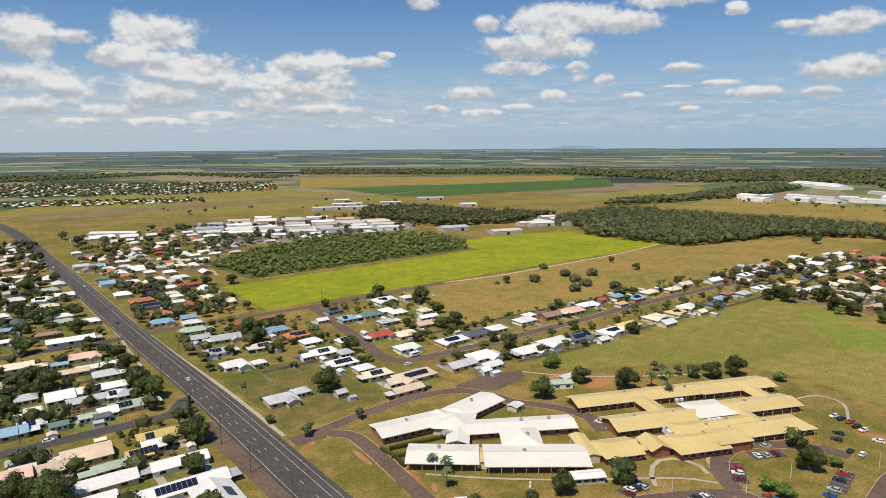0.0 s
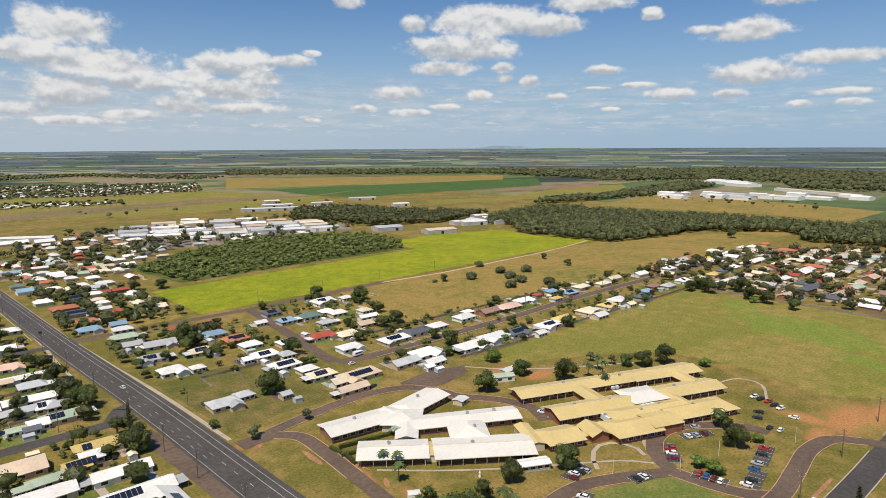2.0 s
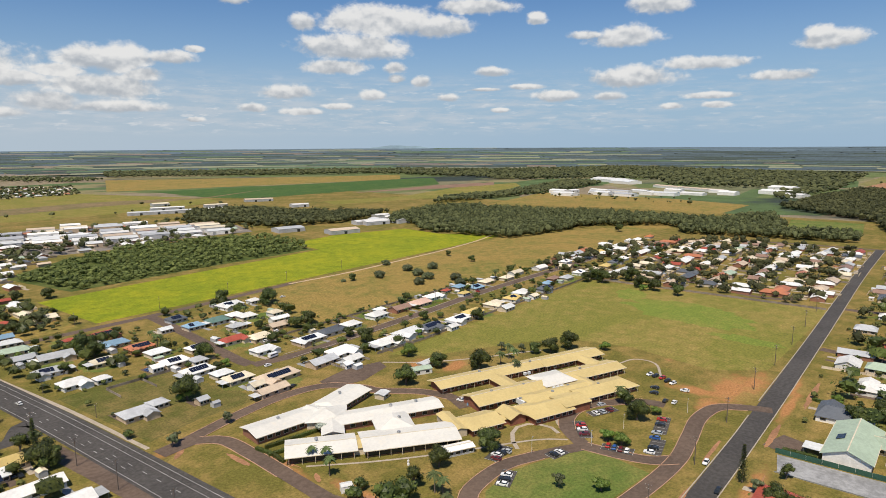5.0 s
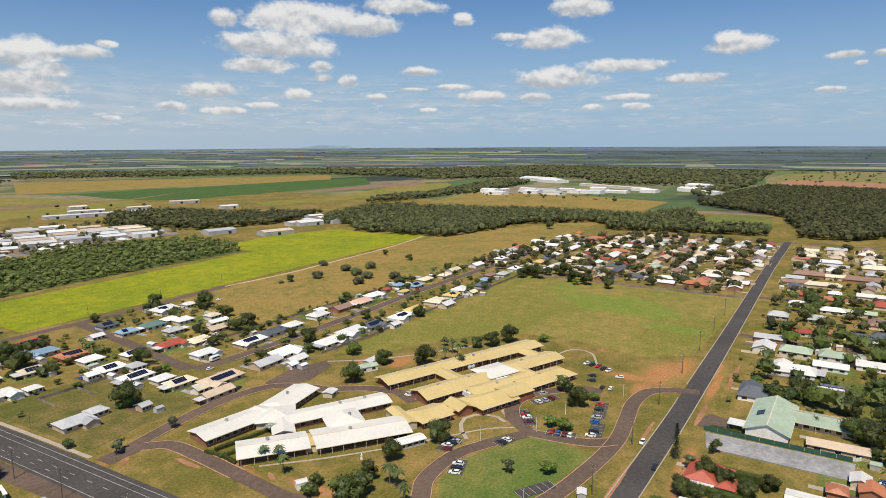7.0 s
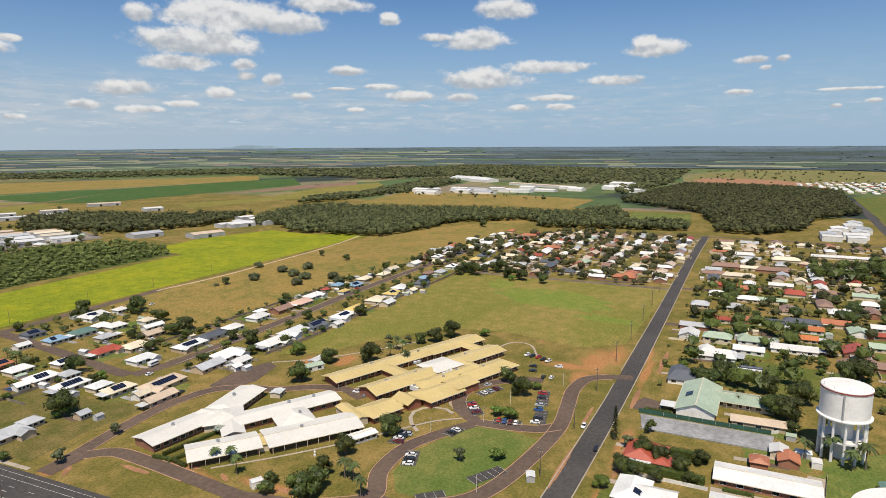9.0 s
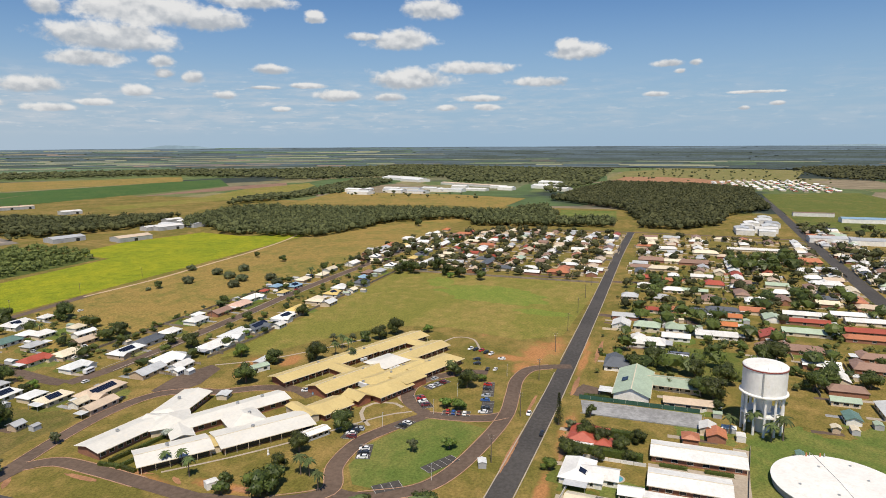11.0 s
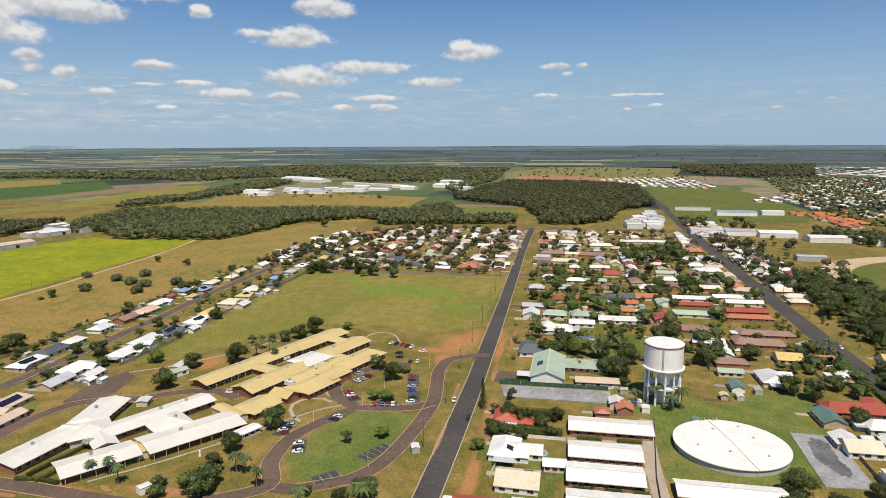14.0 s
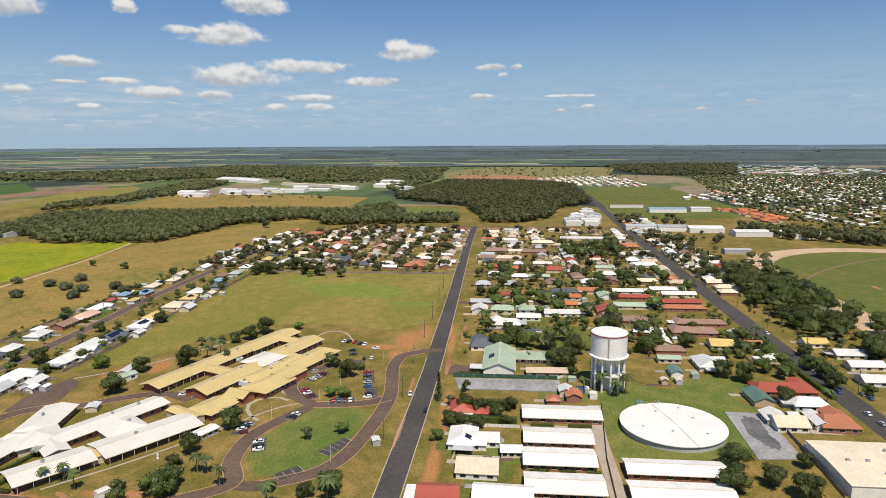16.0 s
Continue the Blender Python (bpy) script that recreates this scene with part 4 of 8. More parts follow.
bays(207.5, 107, 209.6, 97.5, 4)
bays(249, 98, 234, 94.5, 6)
bays(226, 92, 214, 89.5, 5)
bays(221.8, 126, 211.4, 117.5, 5)
bays(234, 125.5, 244.7, 120.3, 5)
bays(171, 137.5, 181.7, 138.5, 4)
bays(187.5, 120.4, 193.2, 119, 3)
bays(166.1, 126.5, 157.5, 123.6, 4)
bays(157.2, 96.2, 168, 90, 5)
bays(138, 108, 143, 102.5, 3)
for cx, cy, rx, ry, turn, seed in ((440, 150, 55, 34, 78, 401), (395, 100, 26, 9, 84, 402), (470, 205, 22, 14, 20, 403)):
    blot("grass_patch", cx, cy, rx, ry, turn, seed, 0.085 + 0.002 * (seed - 400), FRESH, "fresher green grass in the mown paddock", "grass")

# ---- houses ----
rng = random.Random(7)
PLOTS = []


def house(x, y, L, Wd, turn, roof="white", wall="cream", hip=3.0, wing_at=0, solar=0, near=True, annex=0, group="houses of the town", storeys=1):
    """A detached house: main wing, a cross wing, windows, solar panels and a flat carport."""
    PLOTS.append((x, y, max(L, Wd) / 2 + 1))
    rise = Wd * 0.21
    label = {"white": "white", "zinc": "grey zinc", "slate": "dark slate grey", "pale": "pale grey"}.get(roof, roof)
    h = thing("house", x, y, turn, "low %s-walled house under a %s sheet metal roof" % (wall, label), "house", group)
    eave = 2.9 + 2.6 * (storeys - 1)
    wing(h, 0, 0, L, Wd, 0, eave, rise, W[roof], WALL[wall], (hip, hip), 0.55, windows=3 if near else 0)
    if wing_at:
        w2 = Wd * 0.62
        wing(h, wing_at * (L / 2 - w2 / 2 - 0.3), -Wd * 0.5, Wd * 0.75, w2, 90, eave - 0.05, w2 * 0.21, W[roof], WALL[wall], (0, min(hip, w2 / 2)), 0.5, windows=1 if near else 0)
    slope = math.degrees(math.atan2(rise, Wd / 2))
    if solar:
        s, d = (-1 if solar > 0 else 1), math.radians(slope)
        for i in range(abs(solar)):
            px = -L * 0.3 + 1.75 * i
            part("solar_panel", unit_box(SOLAR), h, pose(px, s * Wd * 0.25, eave + rise * 0.5 + 0.14, -s * slope, 0, 0) @ Matrix.Diagonal((1.65, 3.4, 0.06, 1)))
    if annex:
        slab_part("carport_roof", W["zinc" if roof == "white" else "pale"], h, annex * (L / 2 + 2.4), -0.8, 2.45, 4.4, Wd * 0.75, 0.14)
        for sx in (0.4, 4.2):
            for sy in (-1, 1):
                slab_part("post", STEEL, h, annex * (L / 2 + sx), -0.8 + sy * Wd * 0.33, 1.15, 0.12, 0.12, 2.5)
    return h


ROOFS = ["white"] * 8 + ["cream"] * 4 + ["zinc"] * 4 + ["pale"] * 5 + ["slate"] * 3 + ["red", "terracotta", "brown", "brown", "green", "tan", "tan", "yellow", "pink", "blue"]



def town(name, inside, x0, y0, x1, y1, lot, depth, seed, label, palette=ROOFS, size=(11, 15), keep=0.92, clear=True):
    """Blocks of small houses too far off to pick apart, in one mesh: pitched roofs over walls, row by row."""
    rr = random.Random(seed)
    mats = [W[k] for k in dict.fromkeys(palette)] + [CONCRETE, FENCE, WALL["cream"], WALL["brick"]]
    paving, boards = len(mats) - 4, len(mats) - 3
    at = {k: i for i, k in enumerate(dict.fromkeys(palette))}
    V, Fc, M = [], [], []
    gy = y0
    while gy < y1:
        gx = x0 + rr.uniform(0, lot)
        while gx < x1:
            x, y = gx + rr.uniform(-2, 2), gy + rr.uniform(-3, 3)
            gx += lot
            if not inside(x, y) or rr.random() > keep or (clear and any(abs(x - a) < c + 8 and abs(y - b) < c + 5 for a, b, c in PLOTS)):
                continue
            L, Wd, turn = rr.uniform(*size), rr.uniform(8, 10.5), rr.choice((0, 0, 90)) + rr.uniform(-3, 3)
            hip = rr.choice((0, 0, 3.5, 3.5))
            m = pose(x, y, 0, 0, 0, turn)
            roof = at[rr.choice(palette)]
            for (v, f), mi in ((walls_data(L, Wd, 2.9, Wd * 0.2, hip, hip), len(mats) - rr.choice((1, 2, 2))), (roof_data(L, Wd, 2.9, Wd * 0.2, hip, hip, 0.5), roof)):
                k = len(V)
                V += [tuple(m @ Vector(p)) for p in v]
                Fc += [tuple(i + k for i in q) for q in f]
                M += [mi] * len(f)
            if not clear:
                continue
            # drive, back fence, side fence and a shed on each lot
            side, back = rr.choice((-1, 1)), rr.choice((-1, 1))
            lot_bits = [((side * (lot * 0.42) - 1.5, side * (lot * 0.42) + 1.5, -back * 13, -back * 2, -0.1, 0.10), paving)]
            if rr.random() < 0.75:
                lot_bits.append(((-lot / 2, lot / 2, back * depth * 0.47, back * depth * 0.47 + 0.12, -0.1, 1.7), rr.choice((boards, boards, len(mats) - 2))))
            if rr.random() < 0.6:
                lot_bits.append(((lot / 2 - 0.1, lot / 2, -4, back * depth * 0.47, -0.1, 1.6), rr.choice((boards, len(mats) - 2))))
            if rr.random() < 0.55:
                u, w = rr.uniform(-lot * 0.35, lot * 0.25), back * depth * 0.33
                lot_bits += [((u, u + 4.5, w - 1.6, w + 1.6, -0.1, 2.3), len(mats) - 2), ((u - 0.2, u + 4.7, w - 1.8, w + 1.8, 2.3, 2.5), at[rr.choice(palette)])]
            for (bx0, bx1, by0, by1, bz0, bz1), mi in lot_bits:
                v, f = box_data(min(bx0, bx1), max(bx0, bx1), min(by0, by1), max(by0, by1), bz0, bz1)
                k = len(V)
                V += [(px + x, py + y, pz) for px, py, pz in v]
                Fc += [tuple(i + k for i in q) for q in f]
                M += [mi] * len(f)
        gy += depth
    me = mesh_of(name, V, Fc, mats)
    me.polygons.foreach_set("material_index", M)
    return tagged(new(name, me), label, "houses", "", "stuff")


def big_shed(x, y, L, Wd, turn, roof="white", wall="grey", high=6.0, label="large industrial shed with a pale metal roof"):
    b = thing("industrial_shed", x, y, turn, label, "shed", "industrial sheds")
    wing(b, 0, 0, L, Wd, 0, high, Wd * 0.08, W[roof], WALL[wall], (0, 0), 0.2, 0)
    n = max(1, int(L / 14))
    for k in range(n):
        slab_part("roller_door", PANE if k % 2 else STEEL, b, -L / 2 + (k + 0.5) * L / n, -Wd / 2 - 0.05, high * 0.36, 4.5, 0.12, high * 0.7)
    PLOTS.append((x, y, L / 2 + 2))
    return b


# ---- houses that stand out, street by street ----
# residential north
house(104, 286.7, 14, 10, -1.5, "zinc", "tan", 3.5, 1, 0, True, 0)
house(115.4, 290, 8, 7, 2, "zinc", "cream", 3.5, 0, 0, True, 0)
house(130.5, 277, 5, 5, 2, "zinc", "tan", 0, 0, 0, True, 0)
house(149.2, 423.2, 16, 10, 0, "red", "brick", 3.5, 1, 6, True, 0)
house(145.4, 400, 16, 9, 0, "blue", "tan", 3.5, -1, 0, True, -1)
house(130.8, 427.9, 6, 5, -1.5, "red", "cream", 2.5, 0, 0, True, 0)
house(151.8, 380.7, 15, 10, 1, "terracotta", "brick", 3.5, -1, 6, True, 0)
house(153.5, 362.9, 12, 9, 1, "pale", "cream", 3.5, 0, 0, True, 0)
house(126.8, 371.3, 12, 9, -1.5, "cream", "tan", 3.5, 0, 4, True, -1)
house(113.7, 343.7, 7, 6, 0, "white", "white", 3, 0, 0, True, 0)
house(101.8, 348.9, 13, 10, 2, "white", "white", 3.5, 1, 0, True, 0)
house(139.6, 338, 6, 6, 0, "white", "white", 0, 0, 0, True, 0)
house(151.5, 339.4, 14, 10, 0, "white", "cream", 3.5, 0, 4, True, 0)
house(160.7, 331.3, 8, 8, -1.5, "zinc", "white", 3.5, 0, 0, True, 0)
house(151.1, 316, 16, 10, 2, "white", "white", 3.5, 0, 6, True, -1)
house(156.7, 301.4, 10, 8, 1, "pale", "cream", 3.5, 0, 0, True, 0)
house(158.4, 289.1, 14, 9, -1.5, "cream", "cream", 3.5, 0, 4, True, -1)
house(172.7, 275.4, 22, 11, 1, "tan", "tan", 3.5, -1, 8, True, -1)
house(159.6, 272.7, 10, 6, 2, "cream", "white", 0, 0, 0, True, 0)
house(159.2, 261.4, 16, 7, 0, "tan", "tan", 0, 0, 0, True, -1)
house(202.5, 274.4, 17, 9, 1, "zinc", "tan", 0, 0, 0, True, 0)
house(220.7, 279.1, 16, 12, 2, "white", "white", 3.5, 1, 0, True, 1)
house(215.1, 263.8, 12, 7, 1, "white", "white", 0, 0, 0, True, -1)
house(207.5, 259.4, 5, 5, 0, "white", "white", 0, 0, 0, True, 0)
house(249.7, 270.5, 17, 11, -1.5, "white", "white", 3.5, 1, 0, True, -1)
house(273.7, 273.5, 20, 11, 0, "pale", "white", 3.5, -1, 0, True, -1)
house(291.6, 270.6, 16, 10, 0, "slate", "white", 3.5, 1, 8, True, 0)
house(318.9, 267.4, 16, 10, 0, "white", "white", 3.5, -1, 6, True, -1)
house(301.2, 258.9, 8, 6, -1.5, "white", "white", 0, 0, 0, True, 0)
house(340.1, 269.9, 15, 10, 1, "yellow", "tan", 3.5, -1, 0, True, -1)
house(369.2, 271.7, 14, 10, 1, "cream", "cream", 3.5, -1, 0, True, 1)
house(365.4, 258.1, 12, 8, 0, "pale", "cream", 0, 0, 0, True, 0)
house(393.6, 270.9, 14, 9, 1, "yellow", "white", 3.5, -1, 4, True, 0)
house(414.6, 275.9, 14, 9, 2, "white", "cream", 3.5, -1, 0, True, -1)
house(409.5, 261, 8, 6, -1.5, "cream", "white", 0, 0, 0, True, 0)
house(437.6, 267.3, 14, 10, 0, "slate", "grey", 3.5, -1, 6, True, 0)
house(457.2, 275.5, 10, 8, -1.5, "blue", "cream", 3.5, 0, 0, False, 0)
house(478.5, 281.5, 12, 8, 0, "brown", "brick", 3.5, 0, 0, False, 0)
house(488.6, 273.9, 12, 9, 0, "zinc", "cream", 3.5, 0, 0, False, 0)
house(517.7, 275.7, 12, 9, 0, "white", "white", 3.5, 0, 2, False, 0)
house(537.6, 271.7, 12, 9, 2, "cream", "cream", 3.5, 0, 0, False, 0)
house(562.9, 269.9, 12, 9, 2, "yellow", "tan", 3.5, 0, 0, False, 0)
house(588, 272.2, 13, 9, 1, "slate", "grey", 3.5, 1, 4, False, 0)
house(611.9, 273.4, 12, 9, 0, "white", "white", 3.5, 0, 0, False, 0)
house(639.1, 273.1, 12, 9, 0, "cream", "cream", 3.5, 0, 0, False, 0)
house(673.1, 272.5, 12, 9, 2, "pale", "white", 3.5, 0, 0, False, 0)
house(198.4, 423.1, 12, 9, 1, "slate", "grey", 3.5, 0, 4, True, 0)
house(196.4, 397.1, 12, 9, 0, "blue", "cream", 3.5, 0, 2, True, 1)
house(214.4, 397, 14, 10, 0, "teal", "white", 3.5, 0, 0, True, 0)
house(244.5, 428.2, 18, 11, 1, "white", "white", 3.5, -1, 4, True, 0)
house(229.6, 399.7, 10, 8, 1, "white", "cream", 3.5, 0, 0, True, 0)
house(233.4, 390.8, 12, 9, -1.5, "white", "cream", 3.5, 0, 0, True, 0)
house(263.8, 425.6, 9, 7, 2, "white", "white", 3.5, 0, 0, True, 0)
house(251.9, 383.1, 9, 8, 2, "cream", "white", 3.5, 0, 0, True, 0)
house(243.7, 367.4, 14, 6, -1.5, "white", "white", 0, 0, 0, True, 0)
house(232.5, 353.8, 14, 8, -1.5, "tan", "tan", 0, 0, 0, True, 0)
house(209.1, 341.2, 14, 10, 1, "cream", "tan", 3.5, 1, 0, True, 0)
house(196, 349.4, 16, 9, 0, "red", "cream", 3.5, 1, 0, True, -1)
house(195.1, 317.8, 14, 9, 0, "pale", "white", 3.5, 1, 0, True, 0)
house(225, 312.7, 20, 9, 0, "pale", "tan", 3.5, -1, 6, True, 0)
house(245.9, 315.4, 18, 10, 0, "slate", "white", 3.5, 0, 0, True, 0)
house(264, 316.5, 12, 9, 1, "white", "white", 3.5, 0, 0, True, 0)
house(292.3, 319.9, 14, 10, 1, "white", "white", 3.5, 0, 0, True, 0)
house(303.8, 328.2, 8, 6, 0, "white", "white", 3, 0, 0, True, 0)
house(316, 319.1, 16, 9, 0, "brown", "brick", 0, 0, 0, True, 0)
house(338.2, 318.4, 15, 11, -1.5, "pink", "tan", 2, 0, 0, True, -1)
house(360, 323.3, 16, 9, -1.5, "white", "white", 3.5, 1, 0, True, 0)
house(381.5, 327.6, 7, 5, 0, "red", "cream", 2.5, 0, 0, True, 0)
house(399.8, 328.2, 10, 8, -1.5, "blue", "tan", 3.5, 0, 0, True, 0)
house(406.8, 315.7, 13, 10, -1.5, "blue", "tan", 3.5, 0, 4, True, 0)
house(383.2, 310.3, 9, 6, 0, "yellow", "white", 3, 0, 0, True, 0)
house(431.6, 322, 14, 9, 2, "cream", "tan", 3.5, 0, 0, False, 0)
house(456, 316.8, 13, 8, 1, "cream", "cream", 3.5, 0, 0, False, 0)
house(481, 323, 16, 8, 0, "cream", "white", 0, 0, 0, False, 0)
house(516.2, 317.2, 16, 9, -1.5, "white", "white", 0, 0, 0, False, 0)
house(544, 321.5, 10, 8, 2, "brown", "brick", 3.5, 0, 0, False, 0)
house(560, 312.7, 12, 9, 0, "white", "white", 3.5, 0, 2, False, 0)
house(584.1, 311.4, 12, 8, 0, "white", "cream", 3.5, 0, 0, False, 0)
house(605.6, 309.2, 12, 9, 0, "cream", "white", 3.5, 0, 0, False, 0)
house(636.9, 311.3, 14, 9, 0, "yellow", "tan", 3.5, 0, 0, False, 0)
house(650.1, 309, 10, 7, 0, "green", "white", 3.5, 0, 0, False, 0)
house(676.8, 325.3, 8, 6, 0, "white", "cream", 3, 0, 0, False, 0)
house(692.9, 313, 14, 9, 2, "pale", "white", 3.5, 1, 0, False, 0)
house(737.7, 318.9, 10, 8, 1, "white", "white", 3.5, 0, 0, False, 0)
house(750.8, 313.6, 12, 9, 0, "white", "cream", 3.5, 0, 0, False, 0)
house(784.9, 311.6, 13, 8, 2, "orange", "cream", 3.5, 0, 0, False, 0)
house(102, 432, 16, 9, -4, "green", "cream", 3.5, 0, 0, True, 1)
house(113, 402, 18, 10, -4, "zinc", "tan", 0, 1, 0, True, -1)
house(100, 412, 11, 8, -4, "zinc", "cream", 0, 0, 0, True, 0)
house(101, 377, 15, 9, -4, "zinc", "white", 3.5, -1, 4, True, 1)
house(106, 452, 12, 8, -4, "pale", "cream", 3.5, 0, 0, True, 0)
house(171, 352, 9, 8, 2, "white", "cream", 3.5, 0, 4, True, 0)
house(214, 374, 11, 8, 2, "zinc", "tan", 3.5, 0, 0, True, 1)
house(180, 404, 8, 6, 2, "pale", "white", 0, 0, 0, True, 0)
# west of the main road
house(48.1, 279.1, 17, 10, -1.5, "yellow", "cream", 3.5, 0, 2, True, 0)
house(43.6, 271.4, 8, 8, 1, "pale", "tan", 0, 0, 0, True, 0)
house(37.4, 266.3, 9, 8, 1, "yellow", "white", 0, 0, 6, True, 0)
house(48.9, 250.5, 20, 8, -1.5, "white", "white", 0, 0, 0, True, -1)
house(45.6, 230.6, 30, 9, 0, "white", "white", 0, 0, 8, True, 1)
house(53.2, 216.2, 17, 14, 92, "white", "cream", 0, 0, 4, True, 1)
house(19.6, 250.6, 28, 9, 0, "white", "cream", 0, 0, 0, True, 0)
house(18, 237.9, 14, 8, 0, "white", "cream", 0, 0, 0, True, 0)
house(20.7, 278.6, 17, 13, 0, "tan", "tan", 0, 0, 0, True, -1)
house(9.3, 273.4, 10, 9, 0, "tan", "tan", 0, 0, 0, True, 0)
house(26.9, 261.6, 13, 6, 2, "green", "tan", 0, 0, 0, True, -1)
house(19, 260, 5, 4, 0, "green", "tan", 0, 0, 0, True, 0)
house(-3.9, 275.3, 12, 10, 1, "pink", "cream", 0, 0, 0, True, 0)
house(-0.3, 278.3, 8, 6, 0, "pale", "cream", 0, 0, 0, True, 0)
house(-4.7, 319.3, 16, 9, 0, "blue", "tan", 0, 0, 0, True, 1)
house(3, 324.7, 6, 5, 0, "zinc", "tan", 0, 0, 2, True, 0)
house(6.4, 323.6, 8, 6, 0, "pale", "white", 0, 0, 2, True, 0)
house(14.5, 316.2, 7, 5, 2, "teal", "white", 0, 0, 0, True, 0)
house(18.2, 352.6, 12, 12, 1, "white", "white", 0, 0, 0, True, 0)
house(4.8, 359.9, 9, 8, 0, "zinc", "cream", 3.5, 0, 0, True, 0)
house(6.4, 341.1, 6, 5, 0, "white", "cream", 0, 0, 0, True, 0)
house(2.4, 335.5, 6, 4, -1.5, "white", "white", 0, 0, 0, True, 0)
house(36.7, 353.7, 22, 8, -1.5, "white", "white", 0, 0, 4, True, 0)
house(30, 340.4, 20, 7, 2, "zinc", "white", 0, 0, 0, True, 1)
house(41.2, 340.1, 9, 9, 0, "pale", "tan", 3.5, 0, 2, True, 0)
house(45.6, 337.8, 10, 7, 0, "zinc", "white", 3.5, 0, 0, True, 0)
house(44, 321.6, 18, 9, 1, "green", "tan", 0, 0, 4, True, 1)
house(34.3, 319.8, 8, 8, 0, "white", "white", 0, 0, 0, True, 0)
house(31.3, 315, 6, 5, -1.5, "slate", "white", 0, 0, 0, True, 0)
house(26.1, 318.1, 7, 5, -1.5, "green", "white", 0, 0, 0, True, 0)
house(35.2, 414.1, 18, 9, -1.5, "pink", "cream", 3.5, 1, 0, True, -1)
house(24, 388.5, 22, 6, -1.5, "tan", "tan", 0, 0, 0, True, 0)
house(39.6, 390.4, 20, 6, 1, "white", "white", 0, 0, 0, True, -1)
house(41.5, 374.5, 12, 9, -1.5, "zinc", "tan", 3.5, 0, 0, True, 1)
house(2.4, 415.7, 18, 9, 0, "cream", "white", 0, 0, 0, True, 0)
house(23, 406.2, 8, 4, 0, "blue", "cream", 0, 0, 0, True, 0)
house(14.4, 410.2, 6, 5, 0, "cream", "tan", 2.5, 0, 0, True, 0)
house(33.4, 455.1, 26, 8, -1.5, "white", "white", 0, 0, 0, True, 1)
house(23.1, 478.2, 14, 6, 1, "brown", "brick", 3, 0, 0, True, 0)
house(-0.4, 474.4, 10, 6, 0, "white", "white", 3, 0, 0, True, 0)
house(1.1, 504.2, 14, 6, 0, "blue", "cream", 3, 0, 0, True, 0)
house(46.3, 498.1, 18, 8, 1, "pale", "cream", 3.5, 0, 0, True, 0)
house(27.8, 590.9, 14, 10, -1.5, "white", "white", 3.5, 1, 4, False, 0)
house(29.6, 564.5, 14, 8, 1, "cream", "tan", 3.5, 0, 0, False, 0)
house(30.6, 544.6, 14, 7, 0, "pale", "white", 3.5, 0, 0, False, 0)
house(33.5, 524.6, 16, 7, 2, "white", "white", 3.5, 0, 0, False, 0)
house(34.3, 507.1, 14, 8, 0, "green", "tan", 3.5, 0, 0, True, 0)
house(8.4, 571.7, 12, 8, 0, "white", "white", 3.5, 0, 0, False, 0)
house(8.9, 635, 12, 8, 1, "zinc", "white", 3.5, 0, 0, False, 0)
house(8.9, 659.2, 12, 7, 1, "pale", "white", 3.5, 0, 0, False, 0)
house(20.2, 708.4, 18, 6, 0, "white", "white", 0, 0, 0, False, 0)
house(16.7, 752.7, 22, 6, 1, "pink", "tan", 0, 0, 0, False, 0)
house(11.5, 824.4, 12, 8, -1.5, "zinc", "tan", 3.5, 0, 0, False, 0)
house(7.1, 708.5, 12, 6, -1.5, "white", "white", 3, 0, 0, False, 0)
house(13.7, 572, 10, 7, -1.5, "white", "cream", 3.5, 0, 0, False, 0)
# north of the field street
house(82.7, 574.2, 12, 10, 2, "white", "cream", 3.5, 0, 0, False, 0)
house(90.6, 541.4, 18, 9, 0, "terracotta", "brick", 3.5, -1, 0, False, 0)
house(93.4, 518.8, 18, 10, 0, "slate", "grey", 3.5, 0, 8, False, 0)
house(102.2, 572.6, 12, 8, 0, "slate", "grey", 3.5, 0, 6, False, 0)
house(92.9, 488, 15, 9, 0, "terracotta", "brick", 3.5, 1, 0, True, 1)
house(89.6, 465.8, 14, 9, -1.5, "blue", "cream", 3.5, 1, 0, True, 0)
house(107.2, 467.5, 10, 8, 0, "blue", "tan", 0, 0, 0, True, 0)
house(117.9, 504.8, 9, 6, 0, "red", "brick", 3, 0, 0, True, 0)
house(112.9, 519.9, 8, 6, 2, "white", "cream", 0, 0, 0, False, 0)
house(120, 578.3, 12, 8, 0, "white", "cream", 3.5, 0, 0, False, 0)
house(136.7, 580, 20, 6, 2, "red", "brick", 0, 0, 0, False, 0)
house(145.1, 565, 6, 5, 0, "white", "white", 2.5, 0, 0, False, 0)
house(116.6, 553.9, 9, 7, 2, "cream", "cream", 3.5, 0, 0, False, 0)
house(116.7, 541.1, 9, 7, 2, "white", "white", 3.5, 0, 0, False, 0)
house(79.5, 629.1, 12, 10, 2, "blue", "white", 0, 0, 0, False, 0)
house(77.7, 655.1, 10, 7, 2, "teal", "cream", 3.5, 0, 0, False, 0)
house(99.1, 623.3, 12, 7, 0, "white", "white", 3.5, 0, 0, False, 0)
house(96.9, 656.9, 16, 7, 0, "orange", "white", 0, 0, 0, False, 0)
house(87.9, 729, 18, 9, 0, "blue", "tan", 0, 0, 0, False, 0)
house(71.2, 737.8, 14, 9, 0, "zinc", "white", 0, 0, 0, False, 0)
house(110.2, 740.6, 14, 6, 0, "white", "cream", 0, 0, 0, False, 0)
house(114.8, 696.9, 14, 6, 0, "white", "cream", 0, 0, 0, False, 0)
